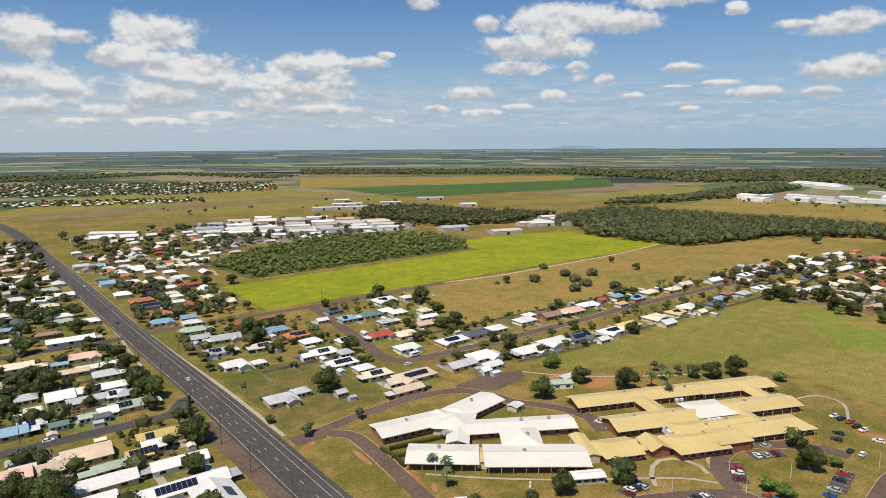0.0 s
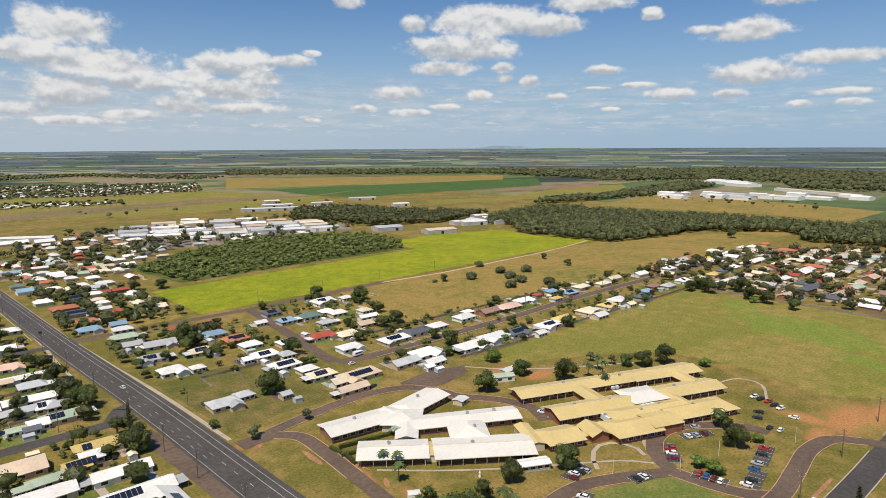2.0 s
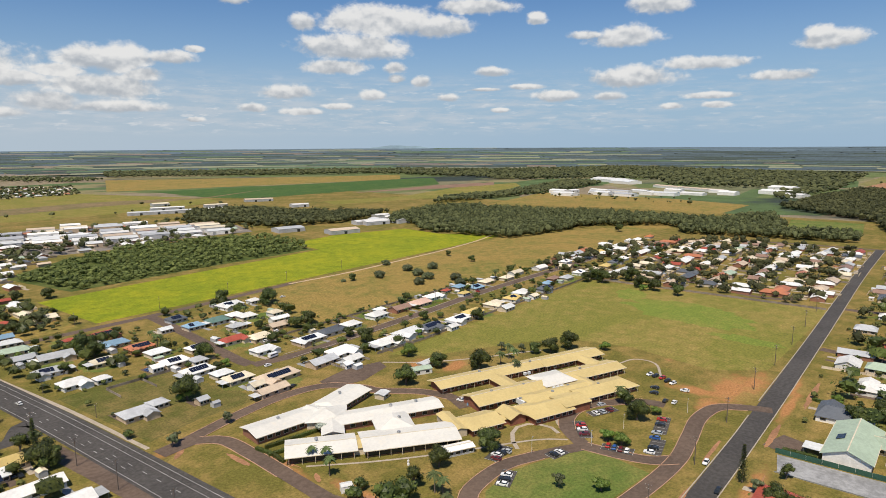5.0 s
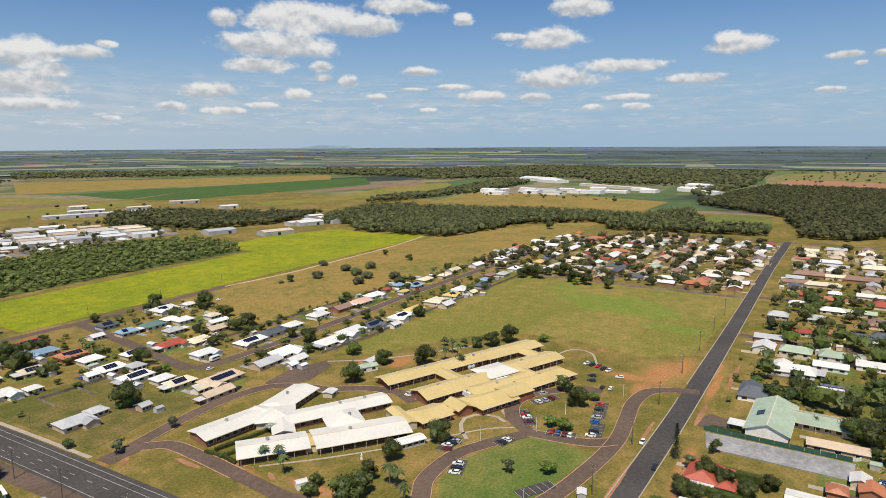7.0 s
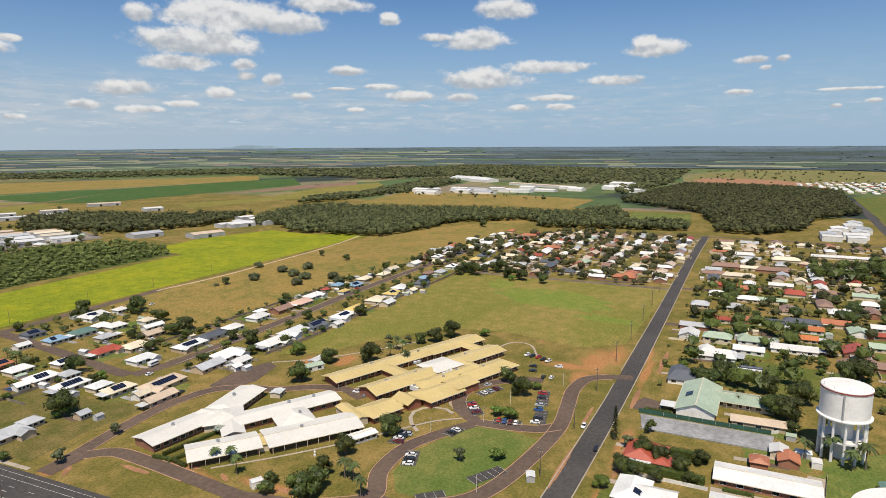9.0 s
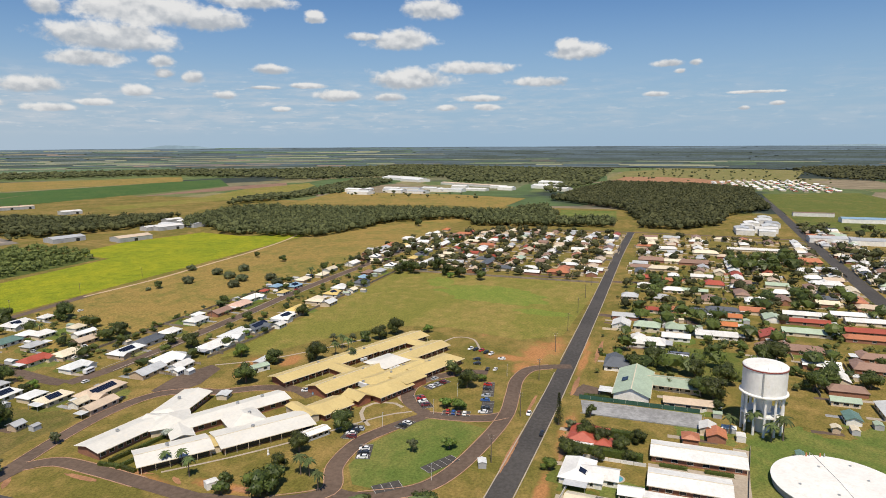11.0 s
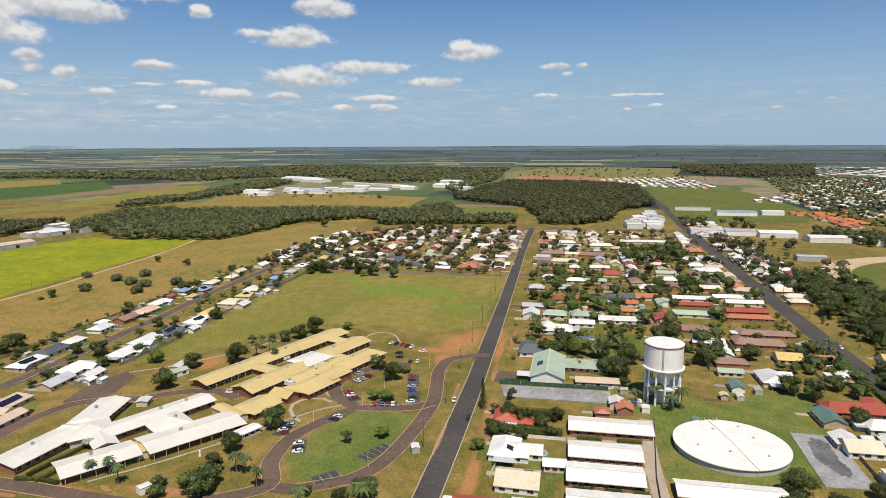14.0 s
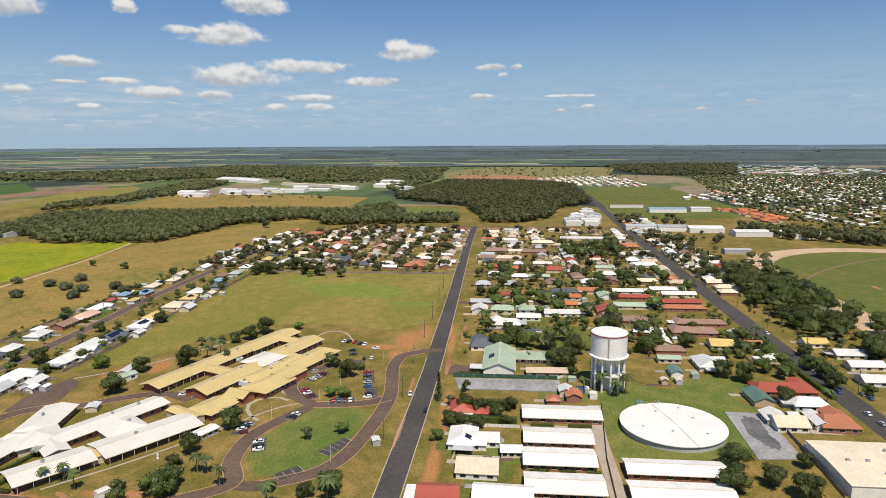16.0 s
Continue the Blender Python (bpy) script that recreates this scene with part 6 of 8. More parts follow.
# halls along the highway
for x, y, L, Wd, roof, turn in ((832, -168, 50, 22, "zinc", 90), (825, -205, 40, 26, "zinc", 90), (815, -245, 45, 30, "white", 90), (780, -300, 60, 26, "white", 90), (765, -360, 50, 30, "white", 90), (740, -430, 60, 40, "white", 90)):
    big_shed(x, y, L, Wd, turn, roof, "white", 6.0)
for x, y, L, Wd, roof, turn in ((872, -76, 22, 16, "white", 90), (872, -102, 20, 18, "pale", 90), (898, -74, 26, 18, "zinc", 0), (900, -104, 28, 22, "white", 90), (928, -84, 22, 16, "white", 0), (932, -112, 26, 20, "pale", 0), (962, -92, 26, 20, "white", 0), (966, -120, 30, 18, "zinc", 0), (1000, -112, 36, 22, "white", 0), (1040, -118, 28, 18, "pale", 0), (1060, -255, 62, 24, "blue", 90), (1075, -315, 34, 20, "white", 90), (1130, -200, 60, 8, "brown", 90)):
    big_shed(x, y, L, Wd, turn, roof, "white", 6.5)
big_shed(640, -227, 28, 12, 90, "zinc", "grey", 5.0)

# ---- trees ----
def blob_points(n, r, seed, squash=0.8):
    rr = random.Random(seed)
    out = []
    for _ in range(n):
        v = Vector((rr.gauss(0, 1), rr.gauss(0, 1), rr.gauss(0, 1))).normalized()
        out.append(v * r * (0.8 + 0.28 * noise.noise(v * 2.1 + Vector((seed, 0, 0))) + rr.uniform(-0.06, 0.1)))
    return [Vector((v.x, v.y, v.z * squash)) for v in out]


def crown_data(lobes, clumps, size, seed):
    """Leaf clumps, each a bent pair of triangles, over several lobes; sits round the origin."""
    rr = random.Random(seed)
    V, Fc = [], []
    for cx, cy, cz, r, sq in lobes:
        for p in blob_points(int(clumps * r * r), r, seed + cx, sq):
            p = p * rr.choice((1, 1, 1, 0.8)) + Vector((cx, cy, cz))
            out = (p - Vector((cx, cy, cz))).normalized()
            d = (out + Vector((rr.uniform(-1, 1), rr.uniform(-1, 1), rr.uniform(-0.6, 1))) * 0.75).normalized()
            a = d.orthogonal().normalized()
            a.rotate(Matrix.Rotation(rr.uniform(0, math.tau), 3, d))
            b, s = d.cross(a), size * rr.uniform(0.6, 1.35)
            k = len(V)
            V += [tuple(p + a * s), tuple(p + b * s * 0.7 + d * s * 0.3), tuple(p - a * s), tuple(p - b * s * 0.7 + d * s * 0.3)]
            Fc += [(k, k + 1, k + 3), (k + 1, k + 2, k + 3)]
    return V, Fc


def core_data(lobes, seed):
    """The shaded inside of a crown, as lumpy solids a little smaller than the lobes."""
    V, Fc = [], []
    for cx, cy, cz, r, sq in lobes:
        bm = bmesh.new()
        bmesh.ops.create_icosphere(bm, subdivisions=2, radius=1)
        o = len(V)
        for v in bm.verts:
            k = r * (0.66 + 0.3 * noise.noise(v.co * 1.9 + Vector((seed + cx, cy, 0))))
            V.append((cx + v.co.x * k, cy + v.co.y * k, cz + v.co.z * k * sq))
        Fc += [tuple(v.index + o for v in f.verts) for f in bm.faces]
        bm.free()
    return V, Fc


def tree_kind(label, mat, seed, height, spread, lobes_n, clump=44, size=0.23, trunk=0.28, category="tree", name="tree", bole=0.22):
    """One tree about height tall; the first of its kind stands where it is first planted."""
    rr = random.Random(seed)
    lobes = [(0, 0, height * 0.56, spread * 0.64, 0.9)]
    for k in range(lobes_n):
        a = k * math.tau / lobes_n + rr.uniform(-0.4, 0.4)
        q = spread * rr.uniform(0.42, 0.62)
        lobes.append((q * math.cos(a), q * math.sin(a), height * rr.uniform(0.3, 0.66), spread * rr.uniform(0.36, 0.5), 0.82))
    cv, cf = core_data(lobes, seed)
    lv, lf = crown_data(lobes, clump, size, seed)
    crown = mesh_of("crown", *merged([(cv, cf), (lv, lf)]), mat)
    limbs = [tube([(0, 0, -0.3), (rr.uniform(-.1, .1), rr.uniform(-.1, .1), height * bole), (0, 0, height * 0.55)], [trunk * 1.35, trunk, trunk * 0.6])]
    for x, y, z, r, _ in lobes[1:]:
        limbs.append(tube([(0, 0, height * bole), (x * 0.5, y * 0.5, (height * bole + z) / 2), (x, y, z)], [trunk * 0.6, trunk * 0.4, trunk * 0.15], 6))
    root = thing(name, 0, 0, 0, label, category, "trees of the town")
    part("trunk", mesh_of("trunk", *merged(limbs), BARK), root)
    part("crown", crown, root)
    return root


class Planter:
    """Plants copies of one thing; the first call moves the original."""

    def __init__(self, ob):
        self.ob, self.used = ob, False

    def __call__(self, x, y, scale=1.0, turn=0.0, tall=1.0, z=0.0):
        m = pose(x, y, z, 0, 0, turn) @ Matrix.Diagonal((scale, scale, scale * tall, 1))
        if self.used:
            return copy_thing(self.ob, m)
        self.used, self.ob.matrix_basis = True, m
        self.ob.scale = (scale, scale, scale * tall)
        return self.ob


def palm_thing(seed):
    rr = random.Random(seed)
    root = thing("palm_tree", 0, 0, 0, "slender palm with a feathery crown and bare grey trunk", "palm", "palms of the town")
    part("trunk", mesh_of("trunk", *tube([(0, 0, -0.3), (0.12, 0, 3), (0.1, 0.05, 6), (0, 0, 7.6)], [0.26, 0.19, 0.16, 0.15]), BARK), root)
    V, Fc = [], []
    for k in range(15):
        a, up = k * 2.4 + rr.uniform(-.2, .2), rr.uniform(-0.1, 1.0)
        d = Vector((math.cos(a), math.sin(a), 0))
        s = Vector((-d.y, d.x, 0))
        pts = [Vector((0, 0, 7.6)) + d * t * 2.9 + Vector((0, 0, up * t * 2.0 - 2.3 * t * t)) for t in (0, 0.25, 0.5, 0.75, 1.0)]
        for i in range(4):
            w0, w1 = (0.12, 0.5, 0.55, 0.4, 0.08)[i:i + 2]
            o = len(V)
            dr = Vector((0, 0, -0.22))
            V += [tuple(pts[i]), tuple(pts[i + 1]), tuple(pts[i + 1] + s * w1 + dr), tuple(pts[i] + s * w0 + dr), tuple(pts[i + 1] - s * w1 + dr), tuple(pts[i] - s * w0 + dr)]
            Fc += [(o, o + 1, o + 2, o + 3), (o, o + 5, o + 4, o + 1)]
    part("crown", mesh_of("crown", V, Fc, PALM), root)
    return root


round_tree = Planter(tree_kind("broad dark green shade tree on the grass", LEAF, 3, 8.6, 5.2, 7))
tall_tree = Planter(tree_kind("tall dark green tree among the houses", LEAF, 11, 11.0, 4.4, 5))
bright_tree = Planter(tree_kind("bright green leafy garden tree", LEAF_BRIGHT, 17, 8.0, 4.8, 6))
open_tree = Planter(tree_kind("open grey green gum tree with a bare trunk", LEAF_GREY, 23, 11.0, 4.6, 5, 30, 0.22, 0.26, bole=0.35))
bush_tree = Planter(tree_kind("wide grey green bush in the dry pasture", LEAF_GREY, 41, 6.0, 5.2, 7, 44, 0.22, 0.2, bole=0.1))
shrub = Planter(tree_kind("low rounded garden shrub", LEAF, 29, 2.6, 1.9, 4, 110, 0.12, 0.1, "shrub", "shrub", 0.1))
red_shrub = Planter(tree_kind("dark red rounded shrub in a garden bed", LEAF_RED, 31, 3.2, 2.4, 4, 90, 0.13, 0.1, "shrub", "shrub", 0.1))
silver_tree = Planter(tree_kind("silver leaved tree in the hospital court", LEAF_SILVER, 37, 7.0, 3.6, 5))
palm = Planter(palm_thing(5))


def pine_thing(seed):
    """A tall narrow pine: a straight trunk with tiers of drooping branches."""
    rr = random.Random(seed)
    root = thing("pine_tree", 0, 0, 0, "tall narrow dark pine with tiered branches", "tree", "trees of the town")
    part("trunk", mesh_of("trunk", *tube([(0, 0, -0.3), (0, 0, 14.5)], [0.32, 0.05]), BARK), root)
    V, Fc = [], []
    for tier in range(15):
        z, reach = 1.6 + tier * 0.88, 2.5 * (1 - tier / 16.5)
        for k in range(9):
            a = k * math.tau / 9 + tier * 0.35 + rr.uniform(-.15, .15)
            d, up = Vector((math.cos(a), math.sin(a), 0)), Vector((0, 0, 1))
            for step in range(5):
                p = d * reach * (0.25 + 0.17 * step) + up * (z + 0.25 * step * 0.3)
                sz = 0.5 * (1 - step * 0.1)
                for _ in range(2):
                    q = [p + Vector((rr.uniform(-1, 1), rr.uniform(-1, 1), rr.uniform(-0.6, 0.8))) * sz for _ in range(3)]
                    Fc.append((len(V), len(V) + 1, len(V) + 2))
                    V += [tuple(c) for c in q]
    part("crown", mesh_of("crown", V, Fc, LEAF), root)
    return root


pine = Planter(pine_thing(8))


def hedge(points, wide, high, label="clipped dark green hedge beside the building", mat=None):
    """A clipped hedge: a dense body with a skin of small leaves."""
    rr = random.Random(len(PLOTS) + int(points[0][0]))
    h = thing("hedge", *points[0], 0, label, "hedge", "hedges of the town")
    ox, oy = points[0]
    for (ax, ay), (bx, by) in zip(points, points[1:]):
        d = Vector((bx - ax, by - ay, 0))
        L, turn = d.length, math.degrees(math.atan2(d.y, d.x))
        V, Fc = box_data(0, L, -wide * 0.4, wide * 0.4, 0, high * 0.88)
        for _ in range(int(L * (wide + 2 * high) * 9)):
            side = rr.random()
            if side < 0.45:
                p = Vector((rr.uniform(0, L), rr.uniform(-.5, .5) * wide, high * rr.uniform(0.86, 1.08)))
            else:
                p = Vector((rr.uniform(0, L), rr.choice((-.5, .5)) * wide * rr.uniform(0.85, 1.1), high * rr.uniform(0.05, 1)))
            k = len(V)
            V += [tuple(p + Vector((rr.uniform(-1, 1), rr.uniform(-1, 1), rr.uniform(-1, 1))) * 0.24) for _ in range(3)]
            Fc.append((k, k + 1, k + 2))
        part("run", mesh_of("run", V, Fc, mat or LEAF), h, pose(ax - ox, ay - oy, 0, 0, 0, turn))


def woods(name, inside, x0, y0, x1, y1, spacing, height, mat, label, seed, kind_size=(0.8, 1.25), lumps=2, leaves=46, fine=0.17):
    """Unbroken wood: thousands of small uneven crowns in one mesh."""
    rr = np.random.RandomState(seed)
    bm = bmesh.new()
    bmesh.ops.create_icosphere(bm, subdivisions=1, radius=1)
    unit = np.array([v.co[:] for v in bm.verts])
    tri = np.array([[v.index for v in f.verts] for f in bm.faces])
    bm.free()
    leafy = lumps == 2
    V, T, k = [], [], 0
    for gx in np.arange(x0, x1, spacing):
        for gy in np.arange(y0, y1, spacing):
            x, y = gx + rr.uniform(-.5, .5) * spacing, gy + rr.uniform(-.5, .5) * spacing
            if not inside(x, y):
                continue
            s = height * rr.uniform(*kind_size)
            r = min(spacing * rr.uniform(0.5, 0.8), s * 0.55)
            grow = np.array((r, r, s * rr.uniform(0.3, 0.42)))
            v = unit * (1 + rr.uniform(-0.45, 0.2, (len(unit), 1)))
            V.append(v * grow + (x, y, s * 0.62)), T.append(tri + k)
            k += len(unit)
            if leafy:
                n = leaves
                d = rr.normal(size=(n, 3))
                d /= np.linalg.norm(d, axis=1, keepdims=True)
                c = d * rr.uniform(0.7, 1.12, (n, 1)) * grow + (x, y, s * 0.62)
                q = c[:, None, :] + rr.normal(size=(n, 3, 3)) * (fine * r)
                V.append(q.reshape(-1, 3)), T.append(np.arange(3 * n).reshape(-1, 3) + k)
                k += 3 * n
    V, T = np.concatenate(V), np.concatenate(T)
    me = bpy.data.meshes.new(name)
    me.from_pydata(V.tolist(), [], T.tolist())
    me.materials.append(mat)
    return tagged(new(name, me), label, "woodland", "", "stuff")


F_LABEL = "dense dark eucalypt woodland with uneven crowns"
woods("woodland", polygon((681, 462), (690, 500), (738, 625), (700, 690), (745, 728), (915, 772), (975, 712), (945, 680), (985, 545), (1015, 410), (1000, 292), (1095, 262), (1130, 236), (1004, 193), (930, 185), (950, 95), (890, 95), (850, 290), (925, 335), (858, 420), (776, 460)), 670, 80, 1300, 900, 6.8, 12, FOREST, F_LABEL, 5, (0.7, 1.25))
woods("woodland_east", polygon((892, 56), (888, 0), (965, -54), (1095, -68), (1200, -145), (1500, -150), (1700, -165), (1842, -38), (1877, 195), (1600, 230), (1300, 260), (1140, 96), (985, 68)), 880, -170, 1900, 270, 8.0, 12, FOREST, F_LABEL, 6, (0.7, 1.25))
woods("woodland_strip", polygon((1000, 850), (1119, 905), (1300, 880), (1600, 930), (1880, 1000), (1800, 850), (1500, 800), (1200, 812)), 1000, 790, 2010, 1090, 9.0, 12, FOREST, F_LABEL, 8, (0.7, 1.2), 1)
woods("woodland_belt", polygon((1092, 2559), (1450, 2250), (1900, 1900), (1880, 1330), (1780, 1200), (2008, 1043), (2090, 778), (1800, 640), (1860, 400), (1430, 290), (1870, 236), (2774, 266), (3108, 1325), (2447, 1699), (2322, 2121), (1290, 3012)), 1080, 230, 3110, 3020, 17.0, 13, FOREST, F_LABEL, 9, (0.7, 1.3), 1)
woods("woodland_far", polygon((2995, -447), (3608, -755), (3425, -1197), (2900, -1000), (2196, -773), (2218, -548), (2302, -449)), 2190, -1200, 3300, -440, 17.0, 13, FOREST, F_LABEL, 10, (0.7, 1.3), 1)
woods("woodland_sheds", polygon((517, 946), (579, 1076), (684, 1046), (700, 930), (797, 790), (658, 755), (572, 790)), 510, 750, 800, 1080, 9.0, 11, FOREST, "dark trees between the industrial sheds", 12)
woods("woodland_stand", polygon((817, -286), (743, -328), (690, -420), (690, -520), (730, -520), (765, -430), (835, -300)), 680, -520, 840, -280, 9.0, 12, FOREST, "row of tall trees beyond the racecourse", 14)
woods("woodland_northwest", polygon((40, 2620), (640, 2870), (870, 2312), (1040, 2400), (700, 3050), (40, 3200)), 30, 2300, 1050, 3200, 19.0, 12, FOREST, F_LABEL, 15, (0.7, 1.3), 1)
sheet("ground_scrub", [(176, 690), (192, 582), (330, 592), (462, 592), (470, 640), (478, 770), (420, 785), (340, 760), (257, 757)], 0.065, grassland("rank undergrowth", (0.055, 0.08, 0.018), (0.105, 0.12, 0.034), (0.12, 0.10, 0.045), 0.5, 0.72), "rank green undergrowth beneath the scrub", "scrub")
woods("woodland_edge", polygon((883, 839), (663, 603), (657, 557), (673, 452), (754, 435), (940, 420), (800, 560), (760, 640)), 560, 400, 960, 740, 7.2, 11, FOREST, F_LABEL, 19, (0.6, 1.25))
woods("scrub", polygon((180, 680), (200, 582), (300, 590), (458, 600), (490, 640), (500, 735), (420, 770), (360, 800), (260, 740)), 170, 575, 520, 810, 5.4, 3.6, SCRUB, "wet green scrub beside the flowering field", 7, (0.3, 1.9))
rr_common = random.Random(4)
woods("common_trees", lambda x, y: rr_common.random() < 0.16, 2050, -420, 3000, 200, 30.0, 9, FOREST, "scattered trees on the dry common", 16, (0.6, 1.2), 1)
woods("meadow_trees", lambda x, y: rr_common.random() < 0.05, 100, 1180, 900, 1320, 22.0, 9, FOREST, "scattered trees along the railway", 17, (0.5, 1.2), 1)
woods("clearing_trees", lambda x, y: rr_common.random() < 0.22, 1280, 420, 1400, 800, 18.0, 8, FOREST, "young trees in the clearing", 18, (0.5, 1.2), 1)

# ---- single trees and shrubs ----
round_tree(176.5, 142.6, 1.23, 183, 1.06)
round_tree(153.4, 149.9, 0.81, 333, 1.09)
tall_tree(136.5, 147.8, 0.93, 238, 1.06)
red_shrub(124.5, 150.8, 1.85, 26, 1.08)
shrub(122.4, 143.4, 2.21, 240, 1.08)
shrub(126.4, 143.6, 1.58, 52, 1.02)
shrub(120.9, 145.5, 1.71, 110, 0.99)
shrub(117.2, 158.8, 0.97, 199, 0.95)
round_tree(240.2, 107, 0.98, 71, 1.03)
bright_tree(212.9, 102.5, 0.85, 67, 0.92)
bright_tree(213.3, 108.9, 0.88, 107, 1.06)
bright_tree(250.7, 102.4, 0.70, 84, 1.08)
open_tree(168.3, 106.8, 0.66, 101, 1.02)
bright_tree(175.5, 93.9, 0.94, 104, 0.95)
round_tree(249.9, 199.7, 1.14, 100, 1.09)
round_tree(239.7, 220.3, 0.96, 152, 0.92)
bright_tree(248.5, 249.2, 1.11, 74, 0.97)
round_tree(208.8, 216.7, 1.07, 308, 1.03)
open_tree(284.6, 208.3, 1.10, 173, 0.93)
open_tree(288.8, 197.1, 1.01, 156, 1.01)
round_tree(298.9, 183.5, 0.96, 246, 1.01)
round_tree(312.7, 178.5, 1.05, 131, 1.10)
round_tree(292.5, 190.1, 0.70, 183, 1.07)
bright_tree(323, 160.2, 0.97, 214, 0.99)
silver_tree(144.8, 208.3, 0.81, 4, 1.00)
round_tree(128.4, 286.4, 1.21, 319, 1.09)
open_tree(125.9, 247.9, 0.82, 125, 1.09)
open_tree(98.6, 245.6, 1.02, 176, 1.01)
round_tree(266.9, 412.7, 1.13, 128, 1.06)
round_tree(252.6, 344.6, 0.88, 188, 1.07)
bush_tree(442.1, 453.8, 1.10, 46, 0.96)
round_tree(368.6, 425.1, 0.67, 185, 1.09)
bush_tree(393, 414.9, 1.13, 359, 1.02)
bush_tree(433.4, 416.3, 1.13, 162, 0.98)
bush_tree(422.5, 393.9, 1.18, 320, 0.95)
bush_tree(416.5, 376, 1.17, 247, 0.95)
bush_tree(393.6, 367.3, 1.10, 307, 1.02)
bush_tree(427.3, 352.4, 1.14, 121, 1.05)
bush_tree(413.1, 336.2, 1.13, 128, 1.00)
round_tree(523.7, 436.9, 0.61, 28, 1.10)
round_tree(511.2, 396, 0.74, 252, 0.98)
bush_tree(455.4, 403, 1.12, 288, 1.09)
palm(323.8, 325.8, 1.11, 211, 0.94)
palm(126.1, 191.6, 0.79, 76, 0.93)
palm(128.2, 185.5, 0.84, 72, 1.00)
palm(122.9, 177.6, 0.84, 86, 1.10)
palm(129.8, 127.3, 0.90, 249, 1.04)
palm(138.1, 139.5, 0.98, 140, 0.97)
palm(138.1, 135.8, 0.89, 75, 0.94)
palm(266.7, 188.5, 1.14, 272, 1.09)
palm(274.8, 197, 1.01, 255, 1.08)
palm(256.9, 180.7, 0.97, 251, 0.97)
palm(261.9, 194, 1.03, 257, 0.99)
palm(254.3, 120.9, 0.93, 182, 1.05)
shrub(123.8, 162, 0.81, 156, 0.99)
shrub(254.4, 118.7, 1.22, 143, 1.07)
bright_tree(314.7, 39.9, 0.83, 353, 1.05)
round_tree(305.2, 19.7, 1.10, 174, 1.04)
round_tree(292.6, 29.6, 0.99, 5, 1.01)
round_tree(294.3, -1.1, 1.01, 166, 1.04)
round_tree(286.2, -15.2, 1.18, 256, 1.04)
round_tree(265.1, -8.6, 1.22, 178, 0.97)
round_tree(266.8, -3.1, 1.10, 209, 0.98)
round_tree(332.3, -44, 1.30, 352, 1.00)
round_tree(331.4, -37.8, 1.11, 171, 1.01)
round_tree(250.1, -9.4, 0.61, 85, 0.96)
open_tree(207.8, 50.6, 0.97, 244, 0.97)
tall_tree(224.4, 44.2, 0.70, 343, 1.05)
round_tree(202.6, 43.1, 0.82, 297, 1.01)
round_tree(199.4, 36.3, 0.76, 154, 1.03)
round_tree(195.7, 28.8, 0.75, 326, 0.97)
round_tree(183.7, 44.1, 0.77, 100, 0.95)
round_tree(187.1, 48.9, 0.73, 332, 0.95)
round_tree(204.8, 22.6, 0.63, 92, 1.03)
round_tree(184.8, 36.3, 0.52, 241, 1.10)
round_tree(188, 25.1, 0.53, 68, 0.94)
bright_tree(172.4, 53, 0.89, 247, 0.95)
palm(226.9, -13, 1.05, 238, 0.98)
palm(229.9, -22.6, 1.22, 36, 1.03)
palm(224.1, -28.5, 1.07, 191, 0.92)
palm(227.3, -33.3, 1.19, 142, 1.07)
round_tree(510.5, 25.5, 1.16, 352, 1.07)
round_tree(822, 368.9, 1.17, 18, 1.02)
round_tree(212.6, 219.9, 0.60, 151, 1.02)
bright_tree(128.7, 287, 1.34, 297, 0.97)
open_tree(126.2, 248.9, 0.91, 66, 1.00)
open_tree(101.4, 248.3, 0.88, 328, 1.02)
open_tree(97.2, 294.8, 0.43, 80, 1.03)
round_tree(272.9, 419, 1.13, 101, 1.09)
round_tree(254.1, 348.2, 0.86, 179, 1.07)
round_tree(171.1, 571.6, 1.00, 195, 0.94)
round_tree(59.5, 268.3, 1.14, 314, 1.02)
tall_tree(57.8, 287.9, 1.10, 288, 0.99)
open_tree(64.6, 291.5, 1.18, 115, 1.01)
round_tree(52.9, 348.6, 1.12, 194, 0.99)
round_tree(55.3, 330.4, 1.16, 81, 1.03)
round_tree(52.9, 379.9, 1.03, 154, 1.01)
round_tree(128.6, 403.3, 1.18, 163, 1.09)
round_tree(129, 388.7, 1.10, 146, 0.95)
tall_tree(106.1, 372.1, 0.81, 337, 1.03)
round_tree(9.7, 380.2, 1.32, 150, 0.93)
round_tree(15.2, 372.3, 1.21, 200, 0.92)
round_tree(6.3, 366.3, 0.85, 140, 0.96)
open_tree(3.1, 286.3, 0.98, 18, 0.96)
round_tree(4.1, 247.7, 1.22, 79, 1.05)
round_tree(8.9, 245.6, 1.10, 252, 1.03)
round_tree(-4.5, 255.4, 1.12, 330, 1.08)
round_tree(9.4, 448.7, 1.16, 60, 0.92)
round_tree(31.2, 349.9, 0.70, 144, 1.02)
round_tree(-3.6, 345.7, 0.72, 151, 1.05)
round_tree(40.8, 478.4, 1.07, 179, 0.98)
round_tree(18.1, 522, 1.15, 302, 0.94)
bright_tree(207.1, 353.9, 0.81, 283, 1.00)
palm(160, 375.3, 1.04, 351, 1.02)
palm(164.5, 391.6, 0.86, 218, 1.03)
palm(233.6, 393.5, 1.02, 323, 1.04)
round_tree(250.6, 447.6, 1.09, 197, 1.01)
round_tree(166.3, 334.9, 1.00, 100, 1.08)
bright_tree(167.5, 314.6, 0.85, 33, 0.97)
